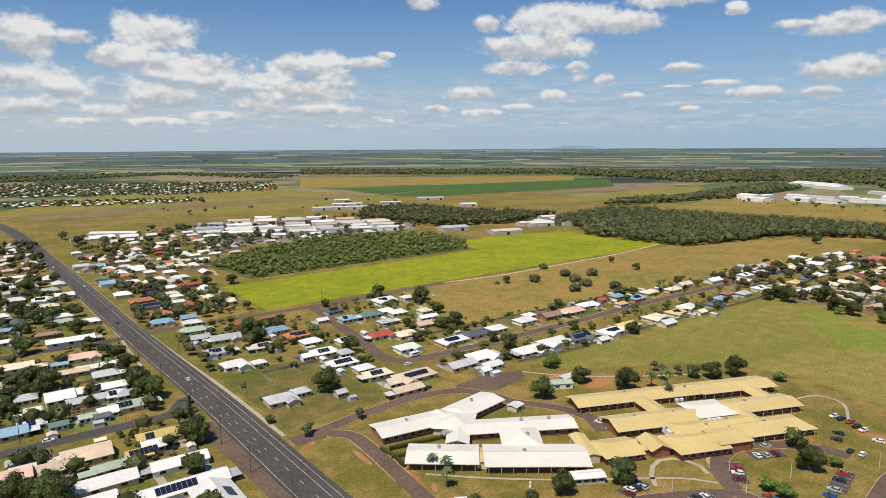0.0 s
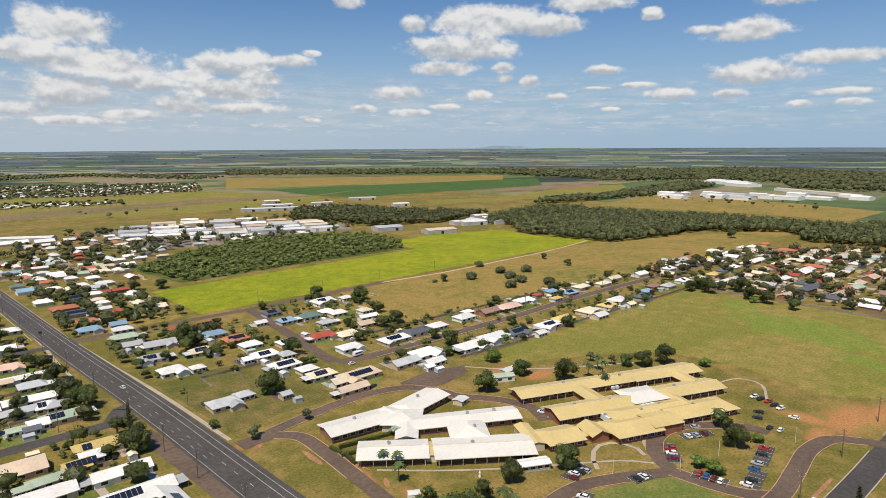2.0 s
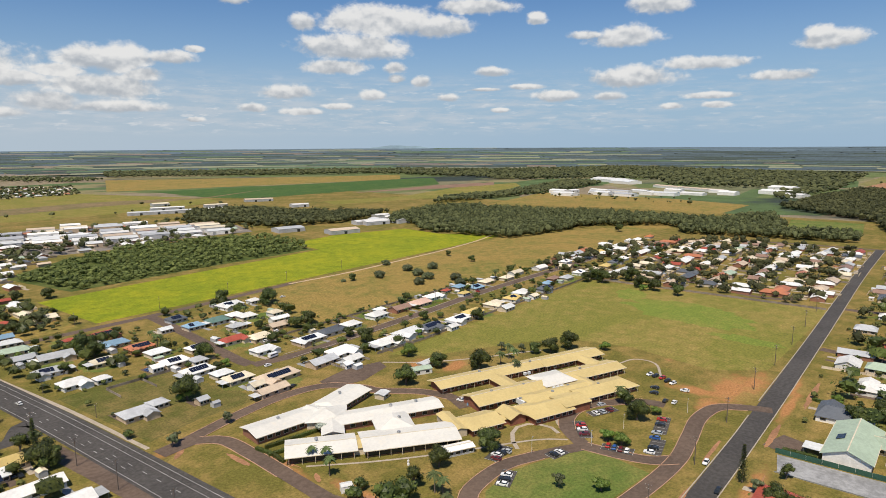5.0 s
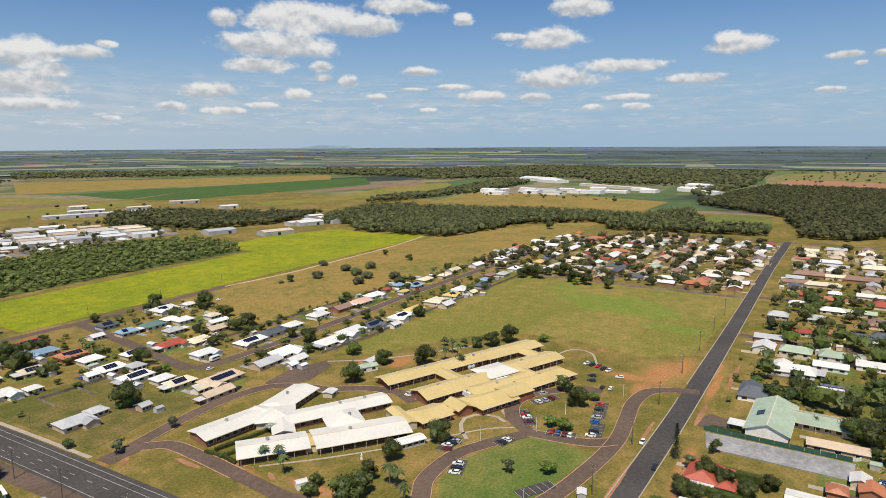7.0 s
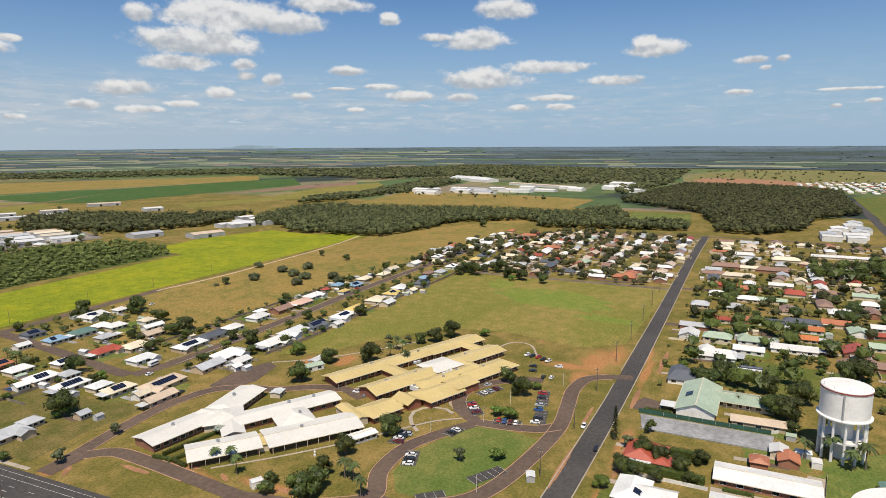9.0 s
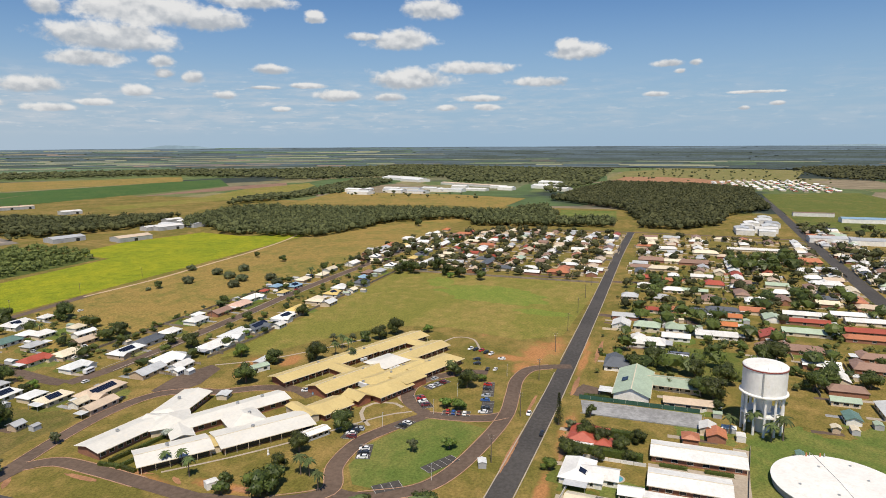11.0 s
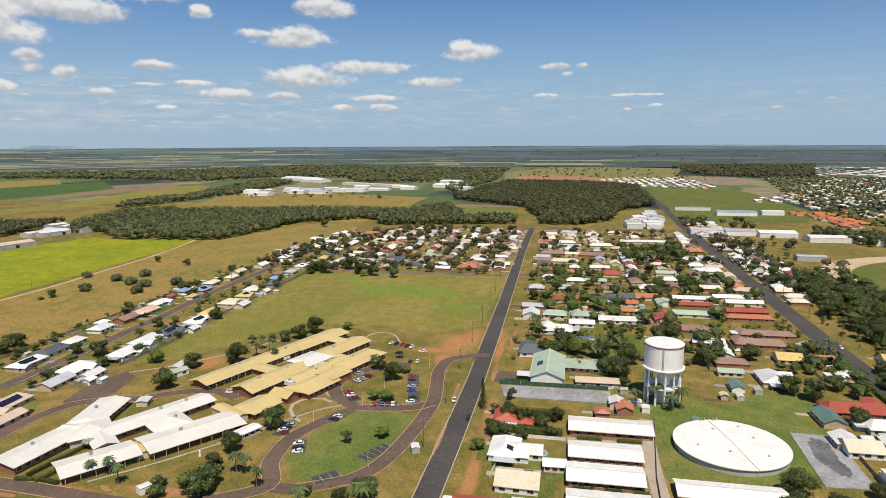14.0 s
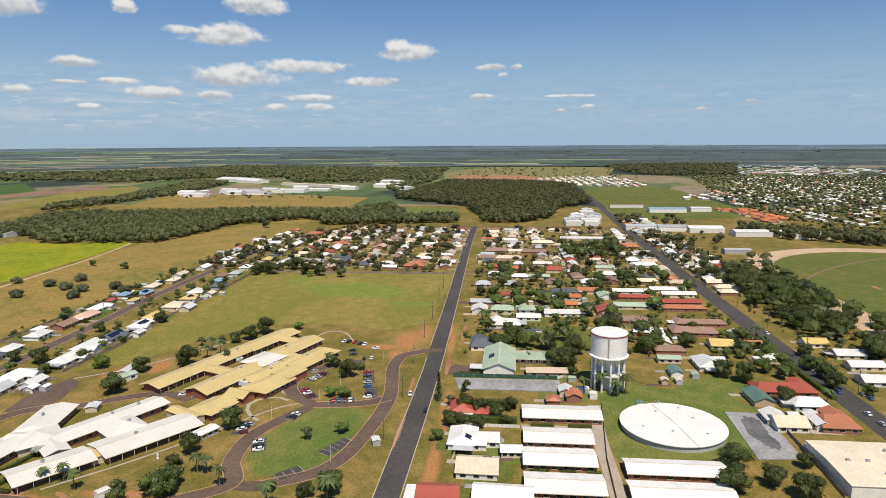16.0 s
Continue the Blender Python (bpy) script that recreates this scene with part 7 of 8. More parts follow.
round_tree(246.8, 284.7, 1.00, 221, 1.02)
bright_tree(242.6, 245, 1.20, 241, 1.08)
round_tree(307.2, 288.4, 0.70, 244, 1.05)
bright_tree(277.9, 268.1, 0.76, 169, 1.02)
round_tree(331.4, 259.4, 0.84, 277, 1.07)
open_tree(321.9, 338.5, 0.70, 117, 0.97)
round_tree(488, 333.3, 0.70, 32, 1.04)
palm(446.5, 322.3, 1.14, 219, 1.10)
round_tree(529.2, 296.9, 0.64, 359, 1.01)
round_tree(504.7, 252.7, 1.14, 62, 0.96)
round_tree(496.3, 242, 1.20, 56, 1.05)
round_tree(492.3, 255.3, 0.94, 149, 1.05)
round_tree(519.6, 225.5, 1.32, 93, 1.03)
round_tree(499.2, 208.7, 1.24, 82, 0.93)
bright_tree(489.6, 202.5, 1.02, 284, 0.94)
round_tree(493.9, 195.1, 1.11, 36, 0.97)
bright_tree(640.4, 242.7, 1.06, 60, 1.05)
tall_tree(667.3, 255.8, 1.30, 68, 0.92)
round_tree(488.7, 173.6, 0.94, 350, 1.03)
round_tree(106.7, 485.5, 0.85, 335, 0.99)
round_tree(117.4, 480.5, 0.94, 357, 0.97)
round_tree(19.4, 643, 1.26, 347, 1.01)
round_tree(9.3, 544.8, 1.30, 284, 1.02)
round_tree(28.5, 525.3, 1.03, 32, 1.02)
round_tree(255.8, -88.1, 1.01, 145, 1.01)
round_tree(249.1, -97, 1.05, 120, 1.08)
round_tree(264.1, -111.1, 0.88, 199, 0.95)
bright_tree(283.5, -123.1, 1.00, 335, 0.98)
round_tree(260.7, -122.6, 0.89, 18, 0.94)
round_tree(222.7, -105.4, 0.85, 304, 1.00)
round_tree(302.7, -64.4, 1.03, 236, 1.01)
round_tree(304.1, -82.7, 1.02, 271, 0.93)
round_tree(291.1, -55.4, 1.06, 27, 1.07)
tall_tree(334.6, -94.6, 0.92, 219, 1.04)
round_tree(157.7, -60.2, 1.09, 59, 0.94)
round_tree(140.1, -54.3, 1.02, 251, 1.07)
round_tree(146.2, -69.9, 0.85, 319, 0.99)
round_tree(138.4, -77.9, 1.01, 148, 0.98)
round_tree(160.8, -87, 0.59, 178, 1.06)
palm(320.3, -128.9, 1.19, 183, 1.04)
palm(299.2, -124.3, 1.13, 221, 1.09)
palm(310, -118.6, 1.08, 18, 1.03)
round_tree(270.6, -136.8, 0.89, 92, 0.99)
shrub(293, -145.5, 1.44, 16, 0.95)
shrub(256.2, -139, 1.55, 250, 1.08)
shrub(269, -140.6, 1.60, 178, 0.92)
shrub(242.4, -137.3, 1.50, 317, 1.09)
palm(225.1, -125.2, 0.88, 236, 0.94)
round_tree(234.2, -149.1, 0.66, 81, 0.93)
open_tree(450.1, -227.4, 1.16, 240, 0.95)
round_tree(128.1, 107.5, 0.38, 142, 1.07)
palm(116.9, 105, 1.23, 344, 0.96)
round_tree(129.3, 86.3, 0.88, 16, 0.98)
palm(120.4, 85.1, 1.23, 161, 1.09)
shrub(124.9, 94.2, 1.02, 344, 1.00)
bright_tree(137.4, 9.1, 0.40, 79, 0.94)
pine(212.4, 56.3, 1.02, 149, 1.00)
pine(62.4, 287.1, 1.02, 83, 0.93)
bush_tree(359.6, 427.5, 0.51, 294, 0.96)
round_tree(52.4, 356.7, 0.86, 205, 1.08)
round_tree(55, 343.6, 0.87, 348, 0.98)
tall_tree(58.6, 330.6, 0.75, 144, 0.93)
round_tree(60.4, 267.5, 1.00, 239, 0.95)
round_tree(8.4, 389.7, 0.97, 344, 0.96)
round_tree(2.2, 385.7, 0.86, 311, 1.00)
tall_tree(2.8, 290.9, 0.68, 3, 1.00)
round_tree(29.3, 335.6, 0.60, 348, 0.99)
round_tree(5.3, 461.8, 0.72, 280, 1.07)
round_tree(11.5, 498.9, 0.83, 289, 0.98)
tall_tree(24.2, 502.1, 0.67, 36, 0.96)
bright_tree(52.9, 384.1, 0.57, 47, 1.09)


def gardens(inside, x0, y0, x1, y1, spacing, seed, chance, kinds, size=(0.38, 0.78)):
    """Garden trees in the gaps between houses."""
    rr = random.Random(seed)
    x = x0
    while x < x1:
        y = y0
        while y < y1:
            px, py = x + rr.uniform(-.5, .5) * spacing, y + rr.uniform(-.5, .5) * spacing
            y += spacing
            if rr.random() < chance and inside(px, py) and not any(abs(px - a) < c * 0.85 and abs(py - b) < c * 0.75 for a, b, c in PLOTS):
                rr.choice(kinds)(px, py, rr.uniform(*size), rr.uniform(0, 360), rr.uniform(0.85, 1.15))
        x += spacing


MIX = (round_tree, tall_tree, round_tree, bright_tree, open_tree, shrub, shrub)
gardens(lambda x, y: not (174 < x < 198) and (x < 270 or y < 345) and not (96 < x < 150 and y < 330), 95, 268, 340, 440, 15, 51, 0.34, MIX)
gardens(lambda x, y: abs(y - 306) > 8, 340, 270, 620, 338, 14, 52, 0.28, MIX)
gardens(lambda x, y: abs(y - 303) > 9, -70, 215, 56, 440, 13, 53, 0.42, MIX)
gardens(lambda x, y: y < 50, 262, -120, 420, 48, 14, 54, 0.24, MIX)
gardens(lambda x, y: True, 90, 465, 160, 600, 14, 55, 0.3, MIX)
gardens(lambda x, y: -205 < y < -160 + max(0, 330 - x) * -0.3, 290, -205, 508, -157, 10, 56, 0.85, (tall_tree, open_tree, tall_tree, round_tree), (1.05, 1.6))
rr_road = random.Random(12)
for nm, bx, sp, ch, hi in (("highway_trees", (330, -215, 560, -158), 10.0, 0.42, 11.0), ("verge_trees", (250, -124, 330, -88), 9.0, 0.42, 8.0), ("reserve_trees", (600, -100, 680, -45), 9.0, 0.6, 12.0)):
    woods(nm, lambda x, y, c=ch: rr_road.random() < c and not any(abs(x - a) < q * 0.8 and abs(y - b) < q * 0.7 for a, b, q in PLOTS), *bx, sp, hi, LEAF, "tall dark trees beside the highway", 66, (0.6, 1.3), 2, 130, 0.10)
rr_town = random.Random(77)
for nm, inside, bx, sp, ch in (("garden_trees_east", lambda x, y: x < 825 and y < 335 - max(0, x - 690) * 0.75, (515, 84, 985, 330), 8.5, 0.30), ("garden_trees_south", lambda x, y: x < 822, (420, -125, 985, 50), 8.5, 0.16),
                               ("garden_trees_west", lambda x, y: True, (-220, 462, 48, 960), 9.0, 0.42), ("garden_trees_north", lambda x, y: x < max(155, 110 + (y - 560) * 0.6), (80, 470, 250, 800), 10.0, 0.42)):
    woods(nm, lambda x, y, f=inside, c=ch: f(x, y) and rr_town.random() < c and not any(abs(x - a) < q * 0.8 and abs(y - b) < q * 0.7 for a, b, q in PLOTS), *bx, sp, 7.0, FOREST, "garden trees among the houses", 60, (0.5, 1.35), 2, 70, 0.13)
woods("garden_trees_highway", lambda x, y: rr_town.random() < (0.10 if y < -190 else 0.28) and not any(abs(x - a) < q and abs(y - b) < q for a, b, q in PLOTS), 500, -235, 960, -152, 9.0, 8.5, FOREST, "trees along the highway", 63, (0.5, 1.4))
woods("shed_trees", lambda x, y: rr_town.random() < 0.30 and not any(abs(x - a) < q and abs(y - b) < q * 0.7 for a, b, q in PLOTS), 85, 790, 560, 1010, 11.0, 8, FOREST, "trees between houses and sheds", 64, (0.5, 1.4))
woods("garden_trees_far", lambda x, y: rr_town.random() < 0.75 and y < -345 - (x - 900) * 0.2 and not (x < 760 and y > -520), 700, -1500, 2200, -400, 14.0, 8, FOREST, "trees among the far suburb", 61, (0.5, 1.3), 1)
woods("garden_trees_northwest", lambda x, y, a=polygon((44, 2520), (790, 2085), (660, 1710), (415, 1705), (20, 1870)), b=polygon((15, 1710), (410, 1535), (385, 1435), (15, 1545)): rr_town.random() < 0.62 and (a(x, y) or b(x, y)), 10, 1430, 800, 2520, 13.0, 8, FOREST, "trees among the far suburb", 62, (0.5, 1.3), 1)
rr_bush = random.Random(31)
rr_yards = random.Random(83)
for nm, inside, bx, sp, ch, hi in (("garden_trees_corner", lambda x, y: not (171 < x < 201) and not (x < 152 and y < 338), (92, 330, 262, 444), 8.0, 0.30, 6.2),
                                   ("garden_trees_row", lambda x, y: abs(y - 304) > 9, (200, 262, 700, 338), 8.0, 0.17, 5.6),
                                   ("garden_trees_field_street", lambda x, y: True, (84, 462, 156, 600), 9.0, 0.26, 6.0)):
    woods(nm, lambda x, y, f=inside, c=ch: f(x, y) and rr_yards.random() < c and not any(abs(x - a) < q * 0.8 and abs(y - b) < q * 0.65 for a, b, q in PLOTS), *bx, sp, hi, LEAF, "dark leafy trees in the gardens of the houses", 84, (0.5, 1.35), 2, 130, 0.09)
for nm, mat, inside, bx, sp, ch, hi in (("garden_shrubs_west", SCRUB, lambda x, y: abs(y - 303) > 9 and x < 54 and abs(y - 452) > 8, (-80, 205, 56, 470), 5.0, 0.28, 2.6),
                                        ("garden_trees_west_lane", LEAF, lambda x, y: abs(y - 303) > 9 and x < 52 and abs(y - 452) > 8, (-80, 205, 56, 470), 8.0, 0.34, 6.5),
                                        ("garden_shrubs_north", SCRUB, lambda x, y: not (172 < x < 200) and not (96 < x < 150 and y < 335) and abs(y - 452) > 8 and (x < 270 or y < 345) and abs(y - 303) > 8, (97, 275, 600, 442), 5.0, 0.20, 2.4),
                                        ("garden_shrubs_south", SCRUB, lambda x, y: abs(y + 138) > 10, (285, -185, 700, 52), 6.0, 0.30, 2.8),
                                        ("garden_trees_south_blocks", LEAF, lambda x, y: y < 45, (290, -122, 520, 46), 9.0, 0.26, 7.5)):
    woods(nm, lambda x, y, f=inside, c=ch: f(x, y) and rr_bush.random() < c and not any(abs(x - a) < q * 0.85 and abs(y - b) < q * 0.7 for a, b, q in PLOTS), *bx, sp, hi, mat, "garden shrubs and small trees among the houses", 71, (0.5, 1.5), 2, 110, 0.10)

# ---- hedges and small things ----
hedge([(121, 214.5), (134, 212), (146, 210)], 1.6, 1.6)
hedge([(118, 208), (127, 206), (136, 203.5)], 1.6, 1.5)
hedge([(149, 209), (150.5, 203)], 2.2, 2.2)
hedge([(112.5 + 6, 217), (119.5, 207), (118.5, 199)], 1.8, 1.4)
hedge([(188.5, 14), (188.5, 4)], 1.6, 1.4, "clipped hedge in front of the units")
hedge([(188.5, -2), (188.5, -12)], 1.6, 1.4, "clipped hedge in front of the units")
hedge([(148.5, 16), (148.5, 9)], 1.6, 1.4, "clipped hedge in front of the units")
hedge([(148.5, 5), (148.5, -1)], 1.6, 1.4, "clipped hedge in front of the units")
hedge([(148.5, -5), (148.5, -10)], 1.6, 1.4, "clipped hedge in front of the units")
hedge([(247.5, 50), (247.5, 38)], 2.0, 1.8, "long clipped hedge beside the court")
hedge([(313, 50), (311, 38), (310, 26)], 1.8, 1.5, "clipped hedge along a garden")
hedge([(209, 46), (209, 20)], 3.0, 3.0, "dense tall hedge round a garden")
hedge([(191, 44), (190, 20)], 3.0, 3.0, "dense tall hedge round a garden")
hedge([(228, -130), (262, -129)], 2.6, 2.2, "dense dark hedge along the highway")
hedge([(268, -129), (320, -129)], 2.6, 2.2, "dense dark hedge along the highway")

statue = new("statue", mesh_of("statue", *lathe([(0.5, 0.0), (0.5, 0.7), (0.32, 0.75), (0.36, 1.4), (0.42, 1.9), (0.2, 2.15), (0.24, 2.45), (0.05, 2.6)], 16), TOWER_WHITE))
statue.matrix_basis = pose(147, 160, 0.05)
tagged(statue, "small white stone statue standing on the lawn", "statue")

yard_tent = thing("shade_sail", 212.5, 178.5, 20, "bright yellow shade canopy over the service yard", "canopy")
part("sail", mesh_of("sail", [(-2.5, -2, 2.4), (2.5, -2, 2.9), (2.5, 2, 2.4), (-2.5, 2, 2.9), (0, 0, 2.2), (-2.5, -2, 2.34), (2.5, -2, 2.84), (2.5, 2, 2.34), (-2.5, 2, 2.84), (0, 0, 2.14)],
                     [(0, 1, 4), (1, 2, 4), (2, 3, 4), (3, 0, 4), (6, 5, 9), (7, 6, 9), (8, 7, 9), (5, 8, 9)], weathered("yellow canvas", (0.75, 0.52, 0.03))), yard_tent)
for sx in (-2.4, 2.4):
    for sy in (-1.9, 1.9):
        slab_part("post", STEEL, yard_tent, sx, sy, 1.25, 0.1, 0.1, 2.5)
for k, colour in enumerate(("blue", "red", "blue", "zinc")):
    bin_ = thing("waste_bin", 207 + 1.5 * k, 176 - 0.7 * k, 20, "wheeled waste bin standing in the service yard", "bin", "bins of the yard")
    slab_part("body", W[colour], bin_, 0, 0, 0.65, 1.0, 0.8, 1.1)
    slab_part("lid", W["slate"], bin_, 0, 0, 1.24, 1.06, 0.86, 0.08)

# roof fittings of the hospital
for x, y, z in ((136, 225.5, 5.2), (172, 226, 5.3), (176, 196.5, 5.3), (187, 191, 5.2), (158, 175, 5.2), (168, 184, 5.8), (133, 197, 5.2)):
    slab_part("roof_vent", STEEL, white, x - 150, y - 205, z, 1.1, 1.1, 0.9)
for u, v, z in ((8, 20, 5.7), (26, 19, 5.8), (20, 34, 5.6), (2, 35, 5.5), (60, 38, 5.2), (12, 61, 5.2), (44, 60, 5.2), (52, 16, 5.5), (38, 22, 5.6)):
    slab_part("roof_vent", STEEL, yellow, u, v, z, 1.2, 0.9, 0.8)
for u0, v0 in ((31, 24), (33.5, 24), (36, 24), (31, 47), (33.5, 47)):
    slab_part("air_unit", W["pale"], yellow, u0, v0, 4.6, 1.6, 1.2, 1.3)
# dark glass strips added in place of the shade under the deep eaves
for (x, y, L, turn, w) in ((132.8, 194, 24, -38, 13), (161, 172, 36, -36, 15)):
    part("glazing", unit_box(PANE), white, pose(x - 150, y - 205, 0, 0, 0, turn) @ pose(0, -w / 2 - 0.06, 1.55) @ Matrix.Diagonal((L, 0.1, 2.2, 1)))

# reservoir roof: seam, hatches and a rail of fittings
part("seam", mesh_of("seam", *tube([(-22.3, -5, 2.85), (0, 0, 3.66), (22.3, 5, 2.85)], [0.09] * 3, 6), SLAB), reservoir)
for a, r in ((0.4, 12), (1.9, 14), (2.9, 9), (4.0, 15), (5.2, 11), (5.9, 17)):
    part("hatch", unit_box(STEEL), reservoir, pose(r * math.cos(a), r * math.sin(a), 3.6 - 0.8 * r / 22 + 0.12) @ Matrix.Diagonal((0.8, 0.8, 0.4, 1)))
for k, a in enumerate((0.05, 0.12, 0.3, 0.36)):
    part("valve", mesh_of("valve", *tube([(21 * math.cos(a), 21 * math.sin(a), 2.6), (21 * math.cos(a), 21 * math.sin(a), 4.2)], [0.28, 0.2], 10), W["orange"] if k % 2 else STEEL), reservoir)
# tower roof rail and antennas
for k in range(10):
    a = k * math.tau / 10
    part("antenna", mesh_of("antenna", *tube([(8.2 * math.cos(a), 8.2 * math.sin(a), 29.0), (8.2 * math.cos(a), 8.2 * math.sin(a), 30.4)], [0.05, 0.04], 6), STEEL), tower)
part("ladder", unit_box(STEEL), tower, pose(-8.95, 1.5, 22.5) @ Matrix.Diagonal((0.25, 0.5, 11, 1)))
# lamp posts of the car park
for x, y in ((228, 108), (205, 112), (150, 92), (262, 92), (185, 128)):
    lamp = thing("street_lamp", x, y, 0, "slim white lamp post in the car park", "street lamp", "car park lamps")
    part("pole", mesh_of("pole", *tube([(0, 0, -0.2), (0, 0, 6.5)], [0.1, 0.06], 8), WALL["white"]), lamp)
    part("head", unit_box(STEEL), lamp, pose(0.4, 0, 6.5) @ Matrix.Diagonal((1.0, 0.3, 0.15, 1)))


# ---- lawns of single lots ----
rr_lawn = random.Random(15)
for x, y, c in PLOTS[:262]:
    if math.hypot(x, y) > 620 or (100 < x < 330 and 70 < y < 262) or (90 < x < 155 and 255 < y < 345):
        continue
    blot("lawn", x + rr_lawn.uniform(-4, 4), y + rr_lawn.uniform(-4, 4), rr_lawn.uniform(9, 14), rr_lawn.uniform(10, 15), rr_lawn.uniform(-20, 20), rr_lawn.uniform(0, 90), 0.056 + 0.00011 * (len(bpy.data.meshes) % 300), rr_lawn.choice((INFIELD, GRASS, GRASS, LUSH)), "house lawn, mown and patchy, of one lot", "lawn")

# ---- driveways and yard sheds of the nearer houses ----
rr_yard = random.Random(90)
YARD_CARS = []
for x, y, c in PLOTS[:230]:
    if math.hypot(x, y) > 560 or (100 < x < 330 and 70 < y < 262):
        continue
    front = -1 if (y > 306 and x > 190) or (250 < y < 300 and x < 60) else 1
    if x > 190 and 255 < y < 300:
        front = 1
    dx = rr_yard.choice((-1, 1)) * c * 0.75
    L = rr_yard.uniform(9, 13)
    ob = sheet("driveway", rect(-1.5, -L / 2, 1.5, L / 2), 0.095, rr_yard.choice((CONCRETE, CONCRETE, SLAB, OLD_ASPHALT)), "short concrete driveway beside a house", "driveway")
    ob.matrix_basis = pose(x + dx, y + front * (c * 0.5 + 2), 0.0005 * (int(x) % 9), 0, 0, rr_yard.uniform(-3, 3))
    if rr_yard.random() < 0.14 and y > 262:
        YARD_CARS.append((rr_yard.choice(("white", "silver", "black", "red", "blue")), x + dx, y + front * (c * 0.5 + 2)))
    if rr_yard.random() < 0.45:
        yx, yy = x - dx * 0.9, y - front * (c * 0.55 + 6)
        if not any(abs(yx - a) < q + 1.5 and abs(yy - b) < q * 0.8 + 1.5 for a, b, q in PLOTS):
            sh = thing("garden_shed", yx, yy, rr_yard.choice((0, 90)), "small metal garden shed in a back yard", "shed", "garden sheds")
            wing(sh, 0, 0, rr_yard.uniform(3.5, 6), rr_yard.uniform(3, 4), 0, 2.3, 0.6, W[rr_yard.choice(("zinc", "green", "pale", "white", "cream"))], WALL["grey"], (0, 0), 0.15)
for x0, y0, x1, y1, step in ((110, 331, 172, 331, 18), (205, 337, 420, 337, 19), (205, 274, 300, 274, 19), (-60, 331, 56, 331, 17), (-60, 372, 56, 372, 17)):
    fence([(x0, y0), (x1, y1)], 1.5, FENCE, "weathered timber fence between back yards", 3.0)
    n = int((x1 - x0) / step)
    for k in range(n):
        fence([(x0 + k * step, y0), (x0 + k * step, y0 - 16)], 1.4, FENCE, "weathered timber fence between back yards", 4.0)

# ---- vehicles ----
def car_thing(colour, paint):
    """A hatchback: lower body, glasshouse, roof and four wheels with rims."""
    c = thing("car", 0, 0, 0, "%s parked car with dark windows" % colour, "car", "cars of the town")

    def loft(rows):
        V, Fc = [], []
        for x, half, z0, z1, top in rows:
            V += [(x, -half, z0), (x, half, z0), (x, top, z1), (x, -top, z1)]
        for i in range(len(rows) - 1):
            a = 4 * i
            Fc += [(a + k, a + (k + 1) % 4, a + 4 + (k + 1) % 4, a + 4 + k) for k in range(4)]
        return V, Fc + [(3, 2, 1, 0), tuple(range(len(V) - 4, len(V)))]

    part("body", mesh_of("body", *loft([(-2.2, 0.8, 0.35, 0.8, 0.75), (-2.05, 0.9, 0.25, 0.98, 0.84), (-1.2, 0.92, 0.25, 1.0, 0.86), (0.9, 0.92, 0.25, 0.98, 0.86), (1.9, 0.88, 0.27, 0.8, 0.8), (2.2, 0.74, 0.38, 0.66, 0.68)]), paint), c)
    part("window", mesh_of("window", *loft([(-1.95, 0.84, 0.96, 1.02, 0.8), (-1.5, 0.84, 0.97, 1.4, 0.66), (0.1, 0.84, 0.97, 1.43, 0.66), (0.95, 0.84, 0.96, 1.02, 0.8)]), PANE), c, None, "dark tinted windows")
    part("roof", mesh_of("roof", *loft([(-1.6, 0.68, 1.385, 1.43, 0.6), (-0.7, 0.69, 1.4, 1.49, 0.62), (0.12, 0.68, 1.4, 1.46, 0.6)]), paint), c)
    for sx in (-1.35, 1.35):
        for sy in (-0.82, 0.82):
            w = part("wheel", mesh_of("wheel", *tube([(sx, sy - 0.1, 0.32), (sx, sy + 0.1, 0.32)], [0.32, 0.32], 14), TYRE), c)
            part("rim", mesh_of("rim", *tube([(sx, sy - 0.115, 0.32), (sx, sy + 0.115, 0.32)], [0.2, 0.2], 10), STEEL), w)
    return c


CARS = {k: Planter(car_thing(k, painted(k + " car paint", v))) for k, v in dict(white=(0.8, 0.8, 0.79), silver=(0.42, 0.44, 0.46), black=(0.02, 0.022, 0.026), red=(0.42, 0.03, 0.025), blue=(0.03, 0.10, 0.32), maroon=(0.14, 0.02, 0.025)).items()}


def park(colour, x, y, turn):
    CARS[colour](x, y, 1.0, turn, 1.0, 0.15)


park("white", 234.7, 124.3, 64)
park("silver", 237.9, 122.6, 64)
park("maroon", 242, 120.9, 64)
park("red", 219, 123.5, 129)
park("white", 215.7, 121.3, 129)
park("maroon", 212.1, 118.6, 129)
park("red", 208.6, 106.2, 12)
park("blue", 208.5, 103.5, 12)
park("maroon", 208.5, 100.9, 12)
park("white", 209, 98.4, 12)
park("red", 246.3, 98, 103)
park("black", 240.7, 96.8, 103)
park("silver", 231.9, 94.9, 103)
park("blue", 226.7, 93.8, 103)
park("black", 217.7, 91.1, 103)
park("white", 213.2, 91, 103)
park("maroon", 171.4, 135.9, 95)
park("white", 174, 137.6, 95)
park("black", 176.6, 136.9, 95)
park("silver", 178.8, 136, 95)
park("black", 188.3, 119.9, 76)
park("white", 191.1, 119.1, 76)
park("white", 163.3, 125.8, 109)
park("black", 160.3, 124.6, 109)
park("white", 156.9, 123.5, 109)
park("white", 298.3, 123.5, 162)
park("black", 297.7, 120.2, 162)
park("red", 297.3, 116.4, 162)
park("black", 294.6, 112.8, 162)
park("white", 293.1, 109.4, 162)
park("white", 286.7, 101.4, 100)
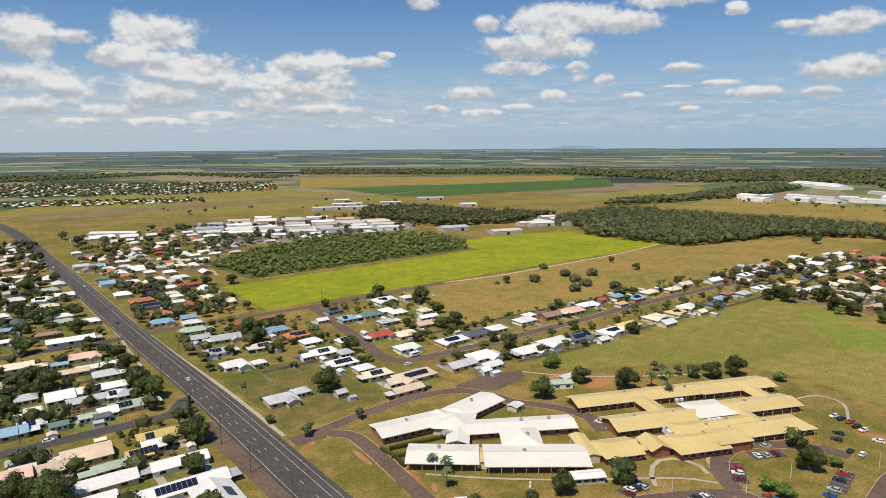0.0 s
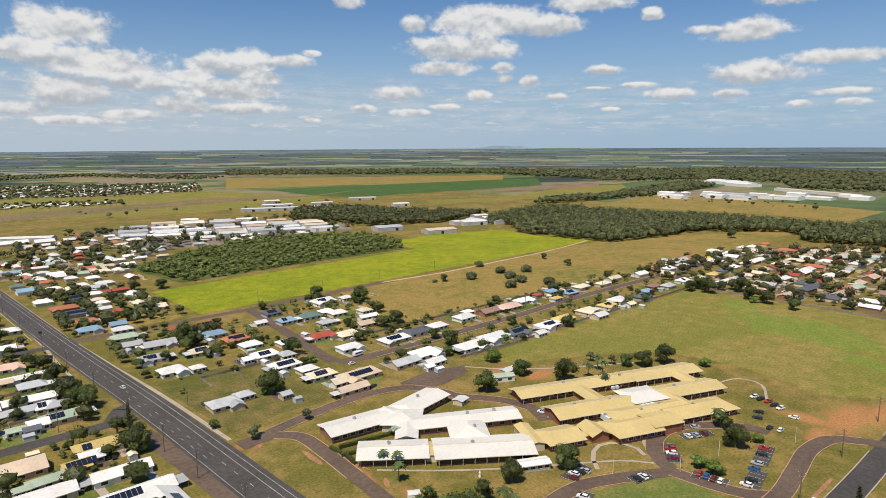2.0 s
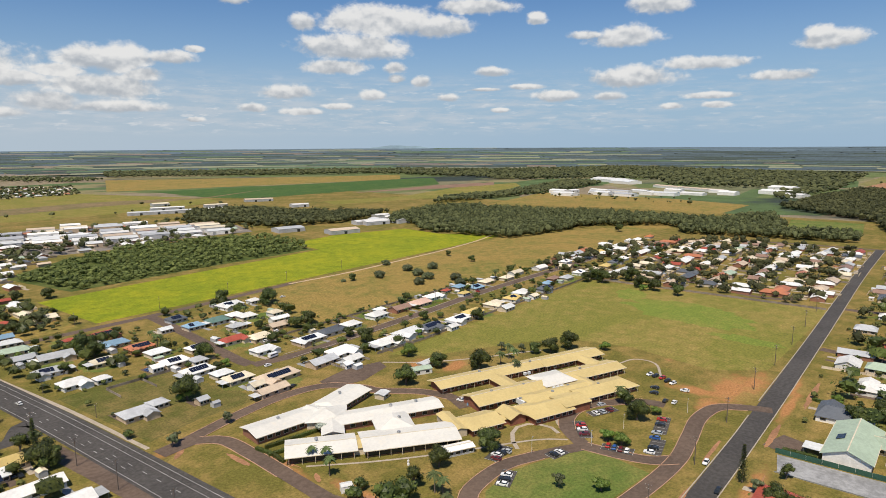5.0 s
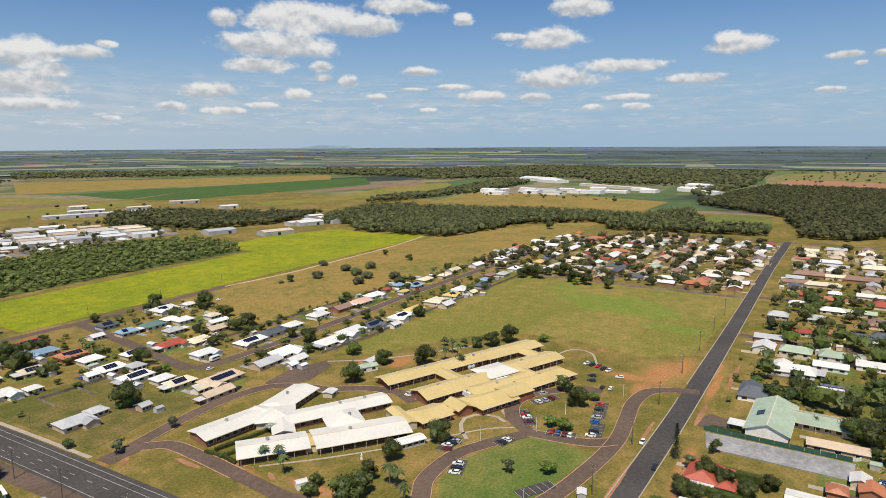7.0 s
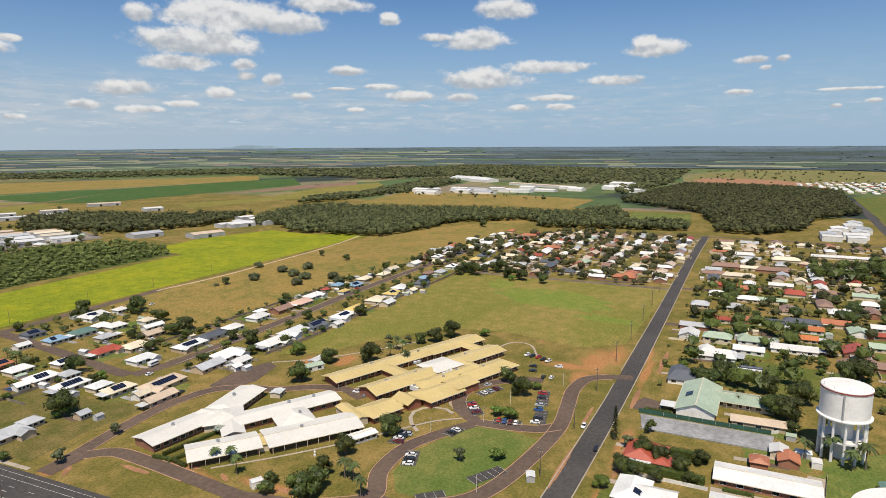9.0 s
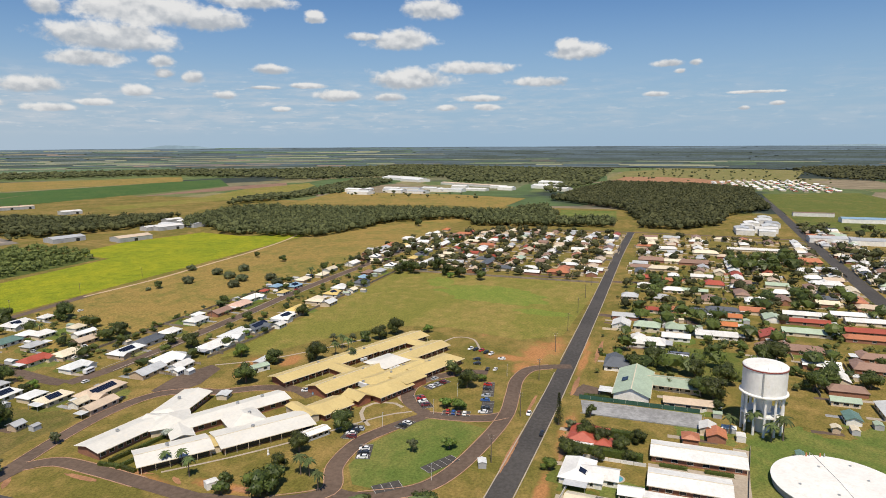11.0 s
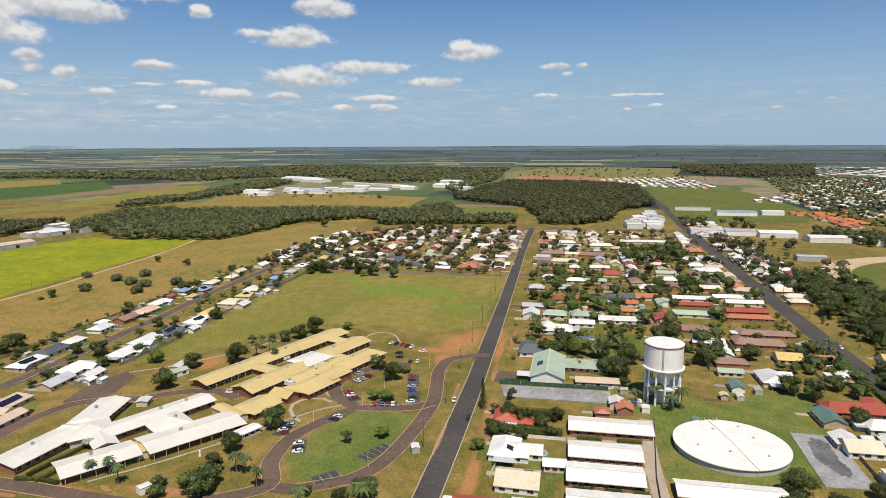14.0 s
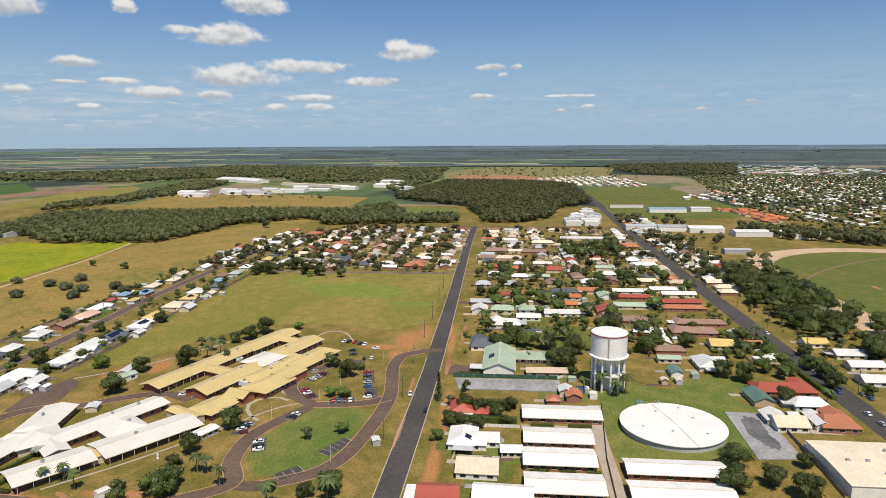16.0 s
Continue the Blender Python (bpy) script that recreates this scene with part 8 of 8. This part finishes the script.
park("black", 281.5, 114.5, 90)
park("black", 274.7, 112.3, 100)
park("black", 268.1, 104.3, 0)
park("white", 269.1, 100.3, 0)
park("silver", 245.3, 126.3, -30)
park("silver", 249.2, 109.2, 60)
park("white", 218.4, 70.8, 180)
park("black", 199.9, 61.2, 180)
park("white", 209.1, 181.5, 110)
park("white", 182.1, 295.9, 0)
park("black", 171.1, 260.1, 20)
park("white", 76, 345.1, 92)
park("black", 64.9, 487.7, 92)
park("white", 44.1, 800.5, 92)
park("black", 44.3, 767.9, 92)
park("white", 48.4, 757, 92)
park("black", 44.1, 752.7, 92)
park("white", 62.5, 636.9, 92)
park("white", 9.8, 305.1, 0)
park("black", 34.5, 251.9, 60)
park("white", 36.1, 250.2, 60)
park("black", 48.8, 269.5, 90)
park("black", 50.9, 268, 90)
park("white", 97.6, 461.5, 30)
park("white", 209.1, 334.5, 0)
park("white", 289.5, 423.2, 0)
park("black", 156, 7.7, 90)
park("white", 335, -140.9, -178)
park("white", 265.5, -137.7, 0)
park("black", 249.3, -137.2, 0)
park("black", 243.2, -137, 0)
park("blue", 238, -136.6, 0)
park("silver", 235.2, -146.1, 2)
park("blue", 230.5, -147.4, 0)
park("white", 212.2, -136.5, 2)
park("silver", 178.5, -120.8, 2)
park("silver", 201.7, -136.7, 2)
park("white", 223.9, -107.5, 80)
park("white", 331.9, -99.3, 80)


for colour, x, y in YARD_CARS:
    park(colour, x, y, 90)


def van_thing(label, L, Wd, H, paint, cab=True, name="truck"):
    v = thing(name, 0, 0, 0, label, name)
    part("body", unit_box(paint), v, pose(-0.6 if cab else 0, 0, 0.7 + H / 2) @ Matrix.Diagonal((L - (1.8 if cab else 0), Wd, H, 1)))
    if cab:
        part("cab", unit_box(paint), v, pose(L / 2 - 0.8, 0, 1.35) @ Matrix.Diagonal((1.7, Wd * 0.92, 1.7, 1)))
        part("windscreen", unit_box(PANE), v, pose(L / 2 + 0.03, 0, 1.75) @ Matrix.Diagonal((0.08, Wd * 0.8, 0.7, 1)))
    else:
        for s in (-1, 1):
            part("window", unit_box(PANE), v, pose(0, s * (Wd / 2 + 0.01), 0.7 + H * 0.66) @ Matrix.Diagonal((L * 0.86, 0.05, H * 0.28, 1)))
    for sx in (-L * 0.3, L * 0.32):
        for s in (-1, 1):
            part("wheel", mesh_of("wheel", *tube([(sx, s * Wd * 0.42 - 0.14, 0.45), (sx, s * Wd * 0.42 + 0.14, 0.45)], [0.45, 0.45], 14), TYRE), v)
    return v


WHITE_PAINT = painted("white van paint", (0.8, 0.8, 0.79))
for x, y, turn, L in ((222.5, 156.5, 68.5, 8.0), (235, 132.5, -30, 6.0), (172.5, -95.5, 10, 9.0), (176, -100, 95, 8.0)):
    van_thing("white box truck parked at the building", L, 2.4, 2.4, WHITE_PAINT).matrix_basis = pose(x, y, 0.15, 0, 0, turn)
for x, y in ((318, 7.5), (322.5, 7)):
    van_thing("long dark coach parked on the grass", 11.5, 2.5, 2.5, painted("dark coach paint", (0.12, 0.12, 0.14)) if x > 320 else WHITE_PAINT, False, "coach").matrix_basis = pose(x, y, 0.1, 0, 0, 92)
van_thing("white caravan behind a pickup on the street", 6.0, 2.4, 2.1, WHITE_PAINT, False, "caravan").matrix_basis = pose(193, 306, 0.1, 0, 0, 5)


# ---- poles ----
def pole_thing():
    p = thing("power_pole", 0, 0, 0, "tall timber power pole with two crossarms", "power pole", "power poles")
    part("shaft", mesh_of("shaft", *tube([(0, 0, -0.5), (0, 0, 11.8)], [0.19, 0.13], 10), TIMBER), p)
    for z, w in ((11.2, 2.3), (9.9, 1.7)):
        arm = part("crossarm", unit_box(TIMBER), p, pose(0, 0.12, z) @ Matrix.Diagonal((w, 0.12, 0.14, 1)))
        for k in range(3):
            part("insulator", mesh_of("insulator", *tube([(0, 0, 0), (0, 0, 0.22)], [0.07, 0.05], 8), WALL["white"]), p, pose((k - 1) * w * 0.44, 0.12, z + 0.07))
    return p


pole = Planter(pole_thing())
POLES_MAIN = [(69.4, 229.8), (67.5, 259.8), (72, 195), (66, 300), (63, 345), (60.5, 390), (58, 440), (56, 500), (54.5, 560), (53, 620)]
for x, y in POLES_MAIN:
    pole(x, y, 1.0, 4)
for x, y in ((92, 300), (88, 350), (84.5, 400)):
    pole(x, y, 0.6, 4)
POLES_STREET = [(170, 75), (215, 74), (262, 75), (310, 75), (356, 75), (402, 75), (450, 76), (498, 77)]
for x, y in POLES_STREET:
    pole(x, y, 1.0, 92)
for k in range(9):
    pole(250 + 50 * k, 313, 0.8, 92)
    pole(240 + 55 * k, -147, 1.0, 92)
for x, y in ((150, 468), (210, 468), (270, 470), (40, 309), (0, 309), (-40, 309), (330, 470), (400, 474)):
    pole(x, y, 0.8, 92)


def wires(points, name="power_line"):
    """Three sagging conductors from pole to pole."""
    w = thing(name, 0, 0, 0, "thin sagging power lines between the poles", "power line", "power lines")
    for off in (-0.95, 0.0, 0.95):
        for (ax, ay), (bx, by) in zip(points, points[1:]):
            d = Vector((bx - ax, by - ay, 0)).normalized()
            pts = [(ax + (bx - ax) * q - d.y * off, ay + (by - ay) * q + d.x * off, 11.45 - 1.0 * (1 - (2 * q - 1) ** 2)) for q in (0, 0.25, 0.5, 0.75, 1)]
            part("conductor", mesh_of("conductor", *tube(pts, [0.015] * 5, 3, False), TYRE), w)


wires([POLES_MAIN[2], POLES_MAIN[0], POLES_MAIN[1], *POLES_MAIN[3:]])
wires(POLES_STREET)
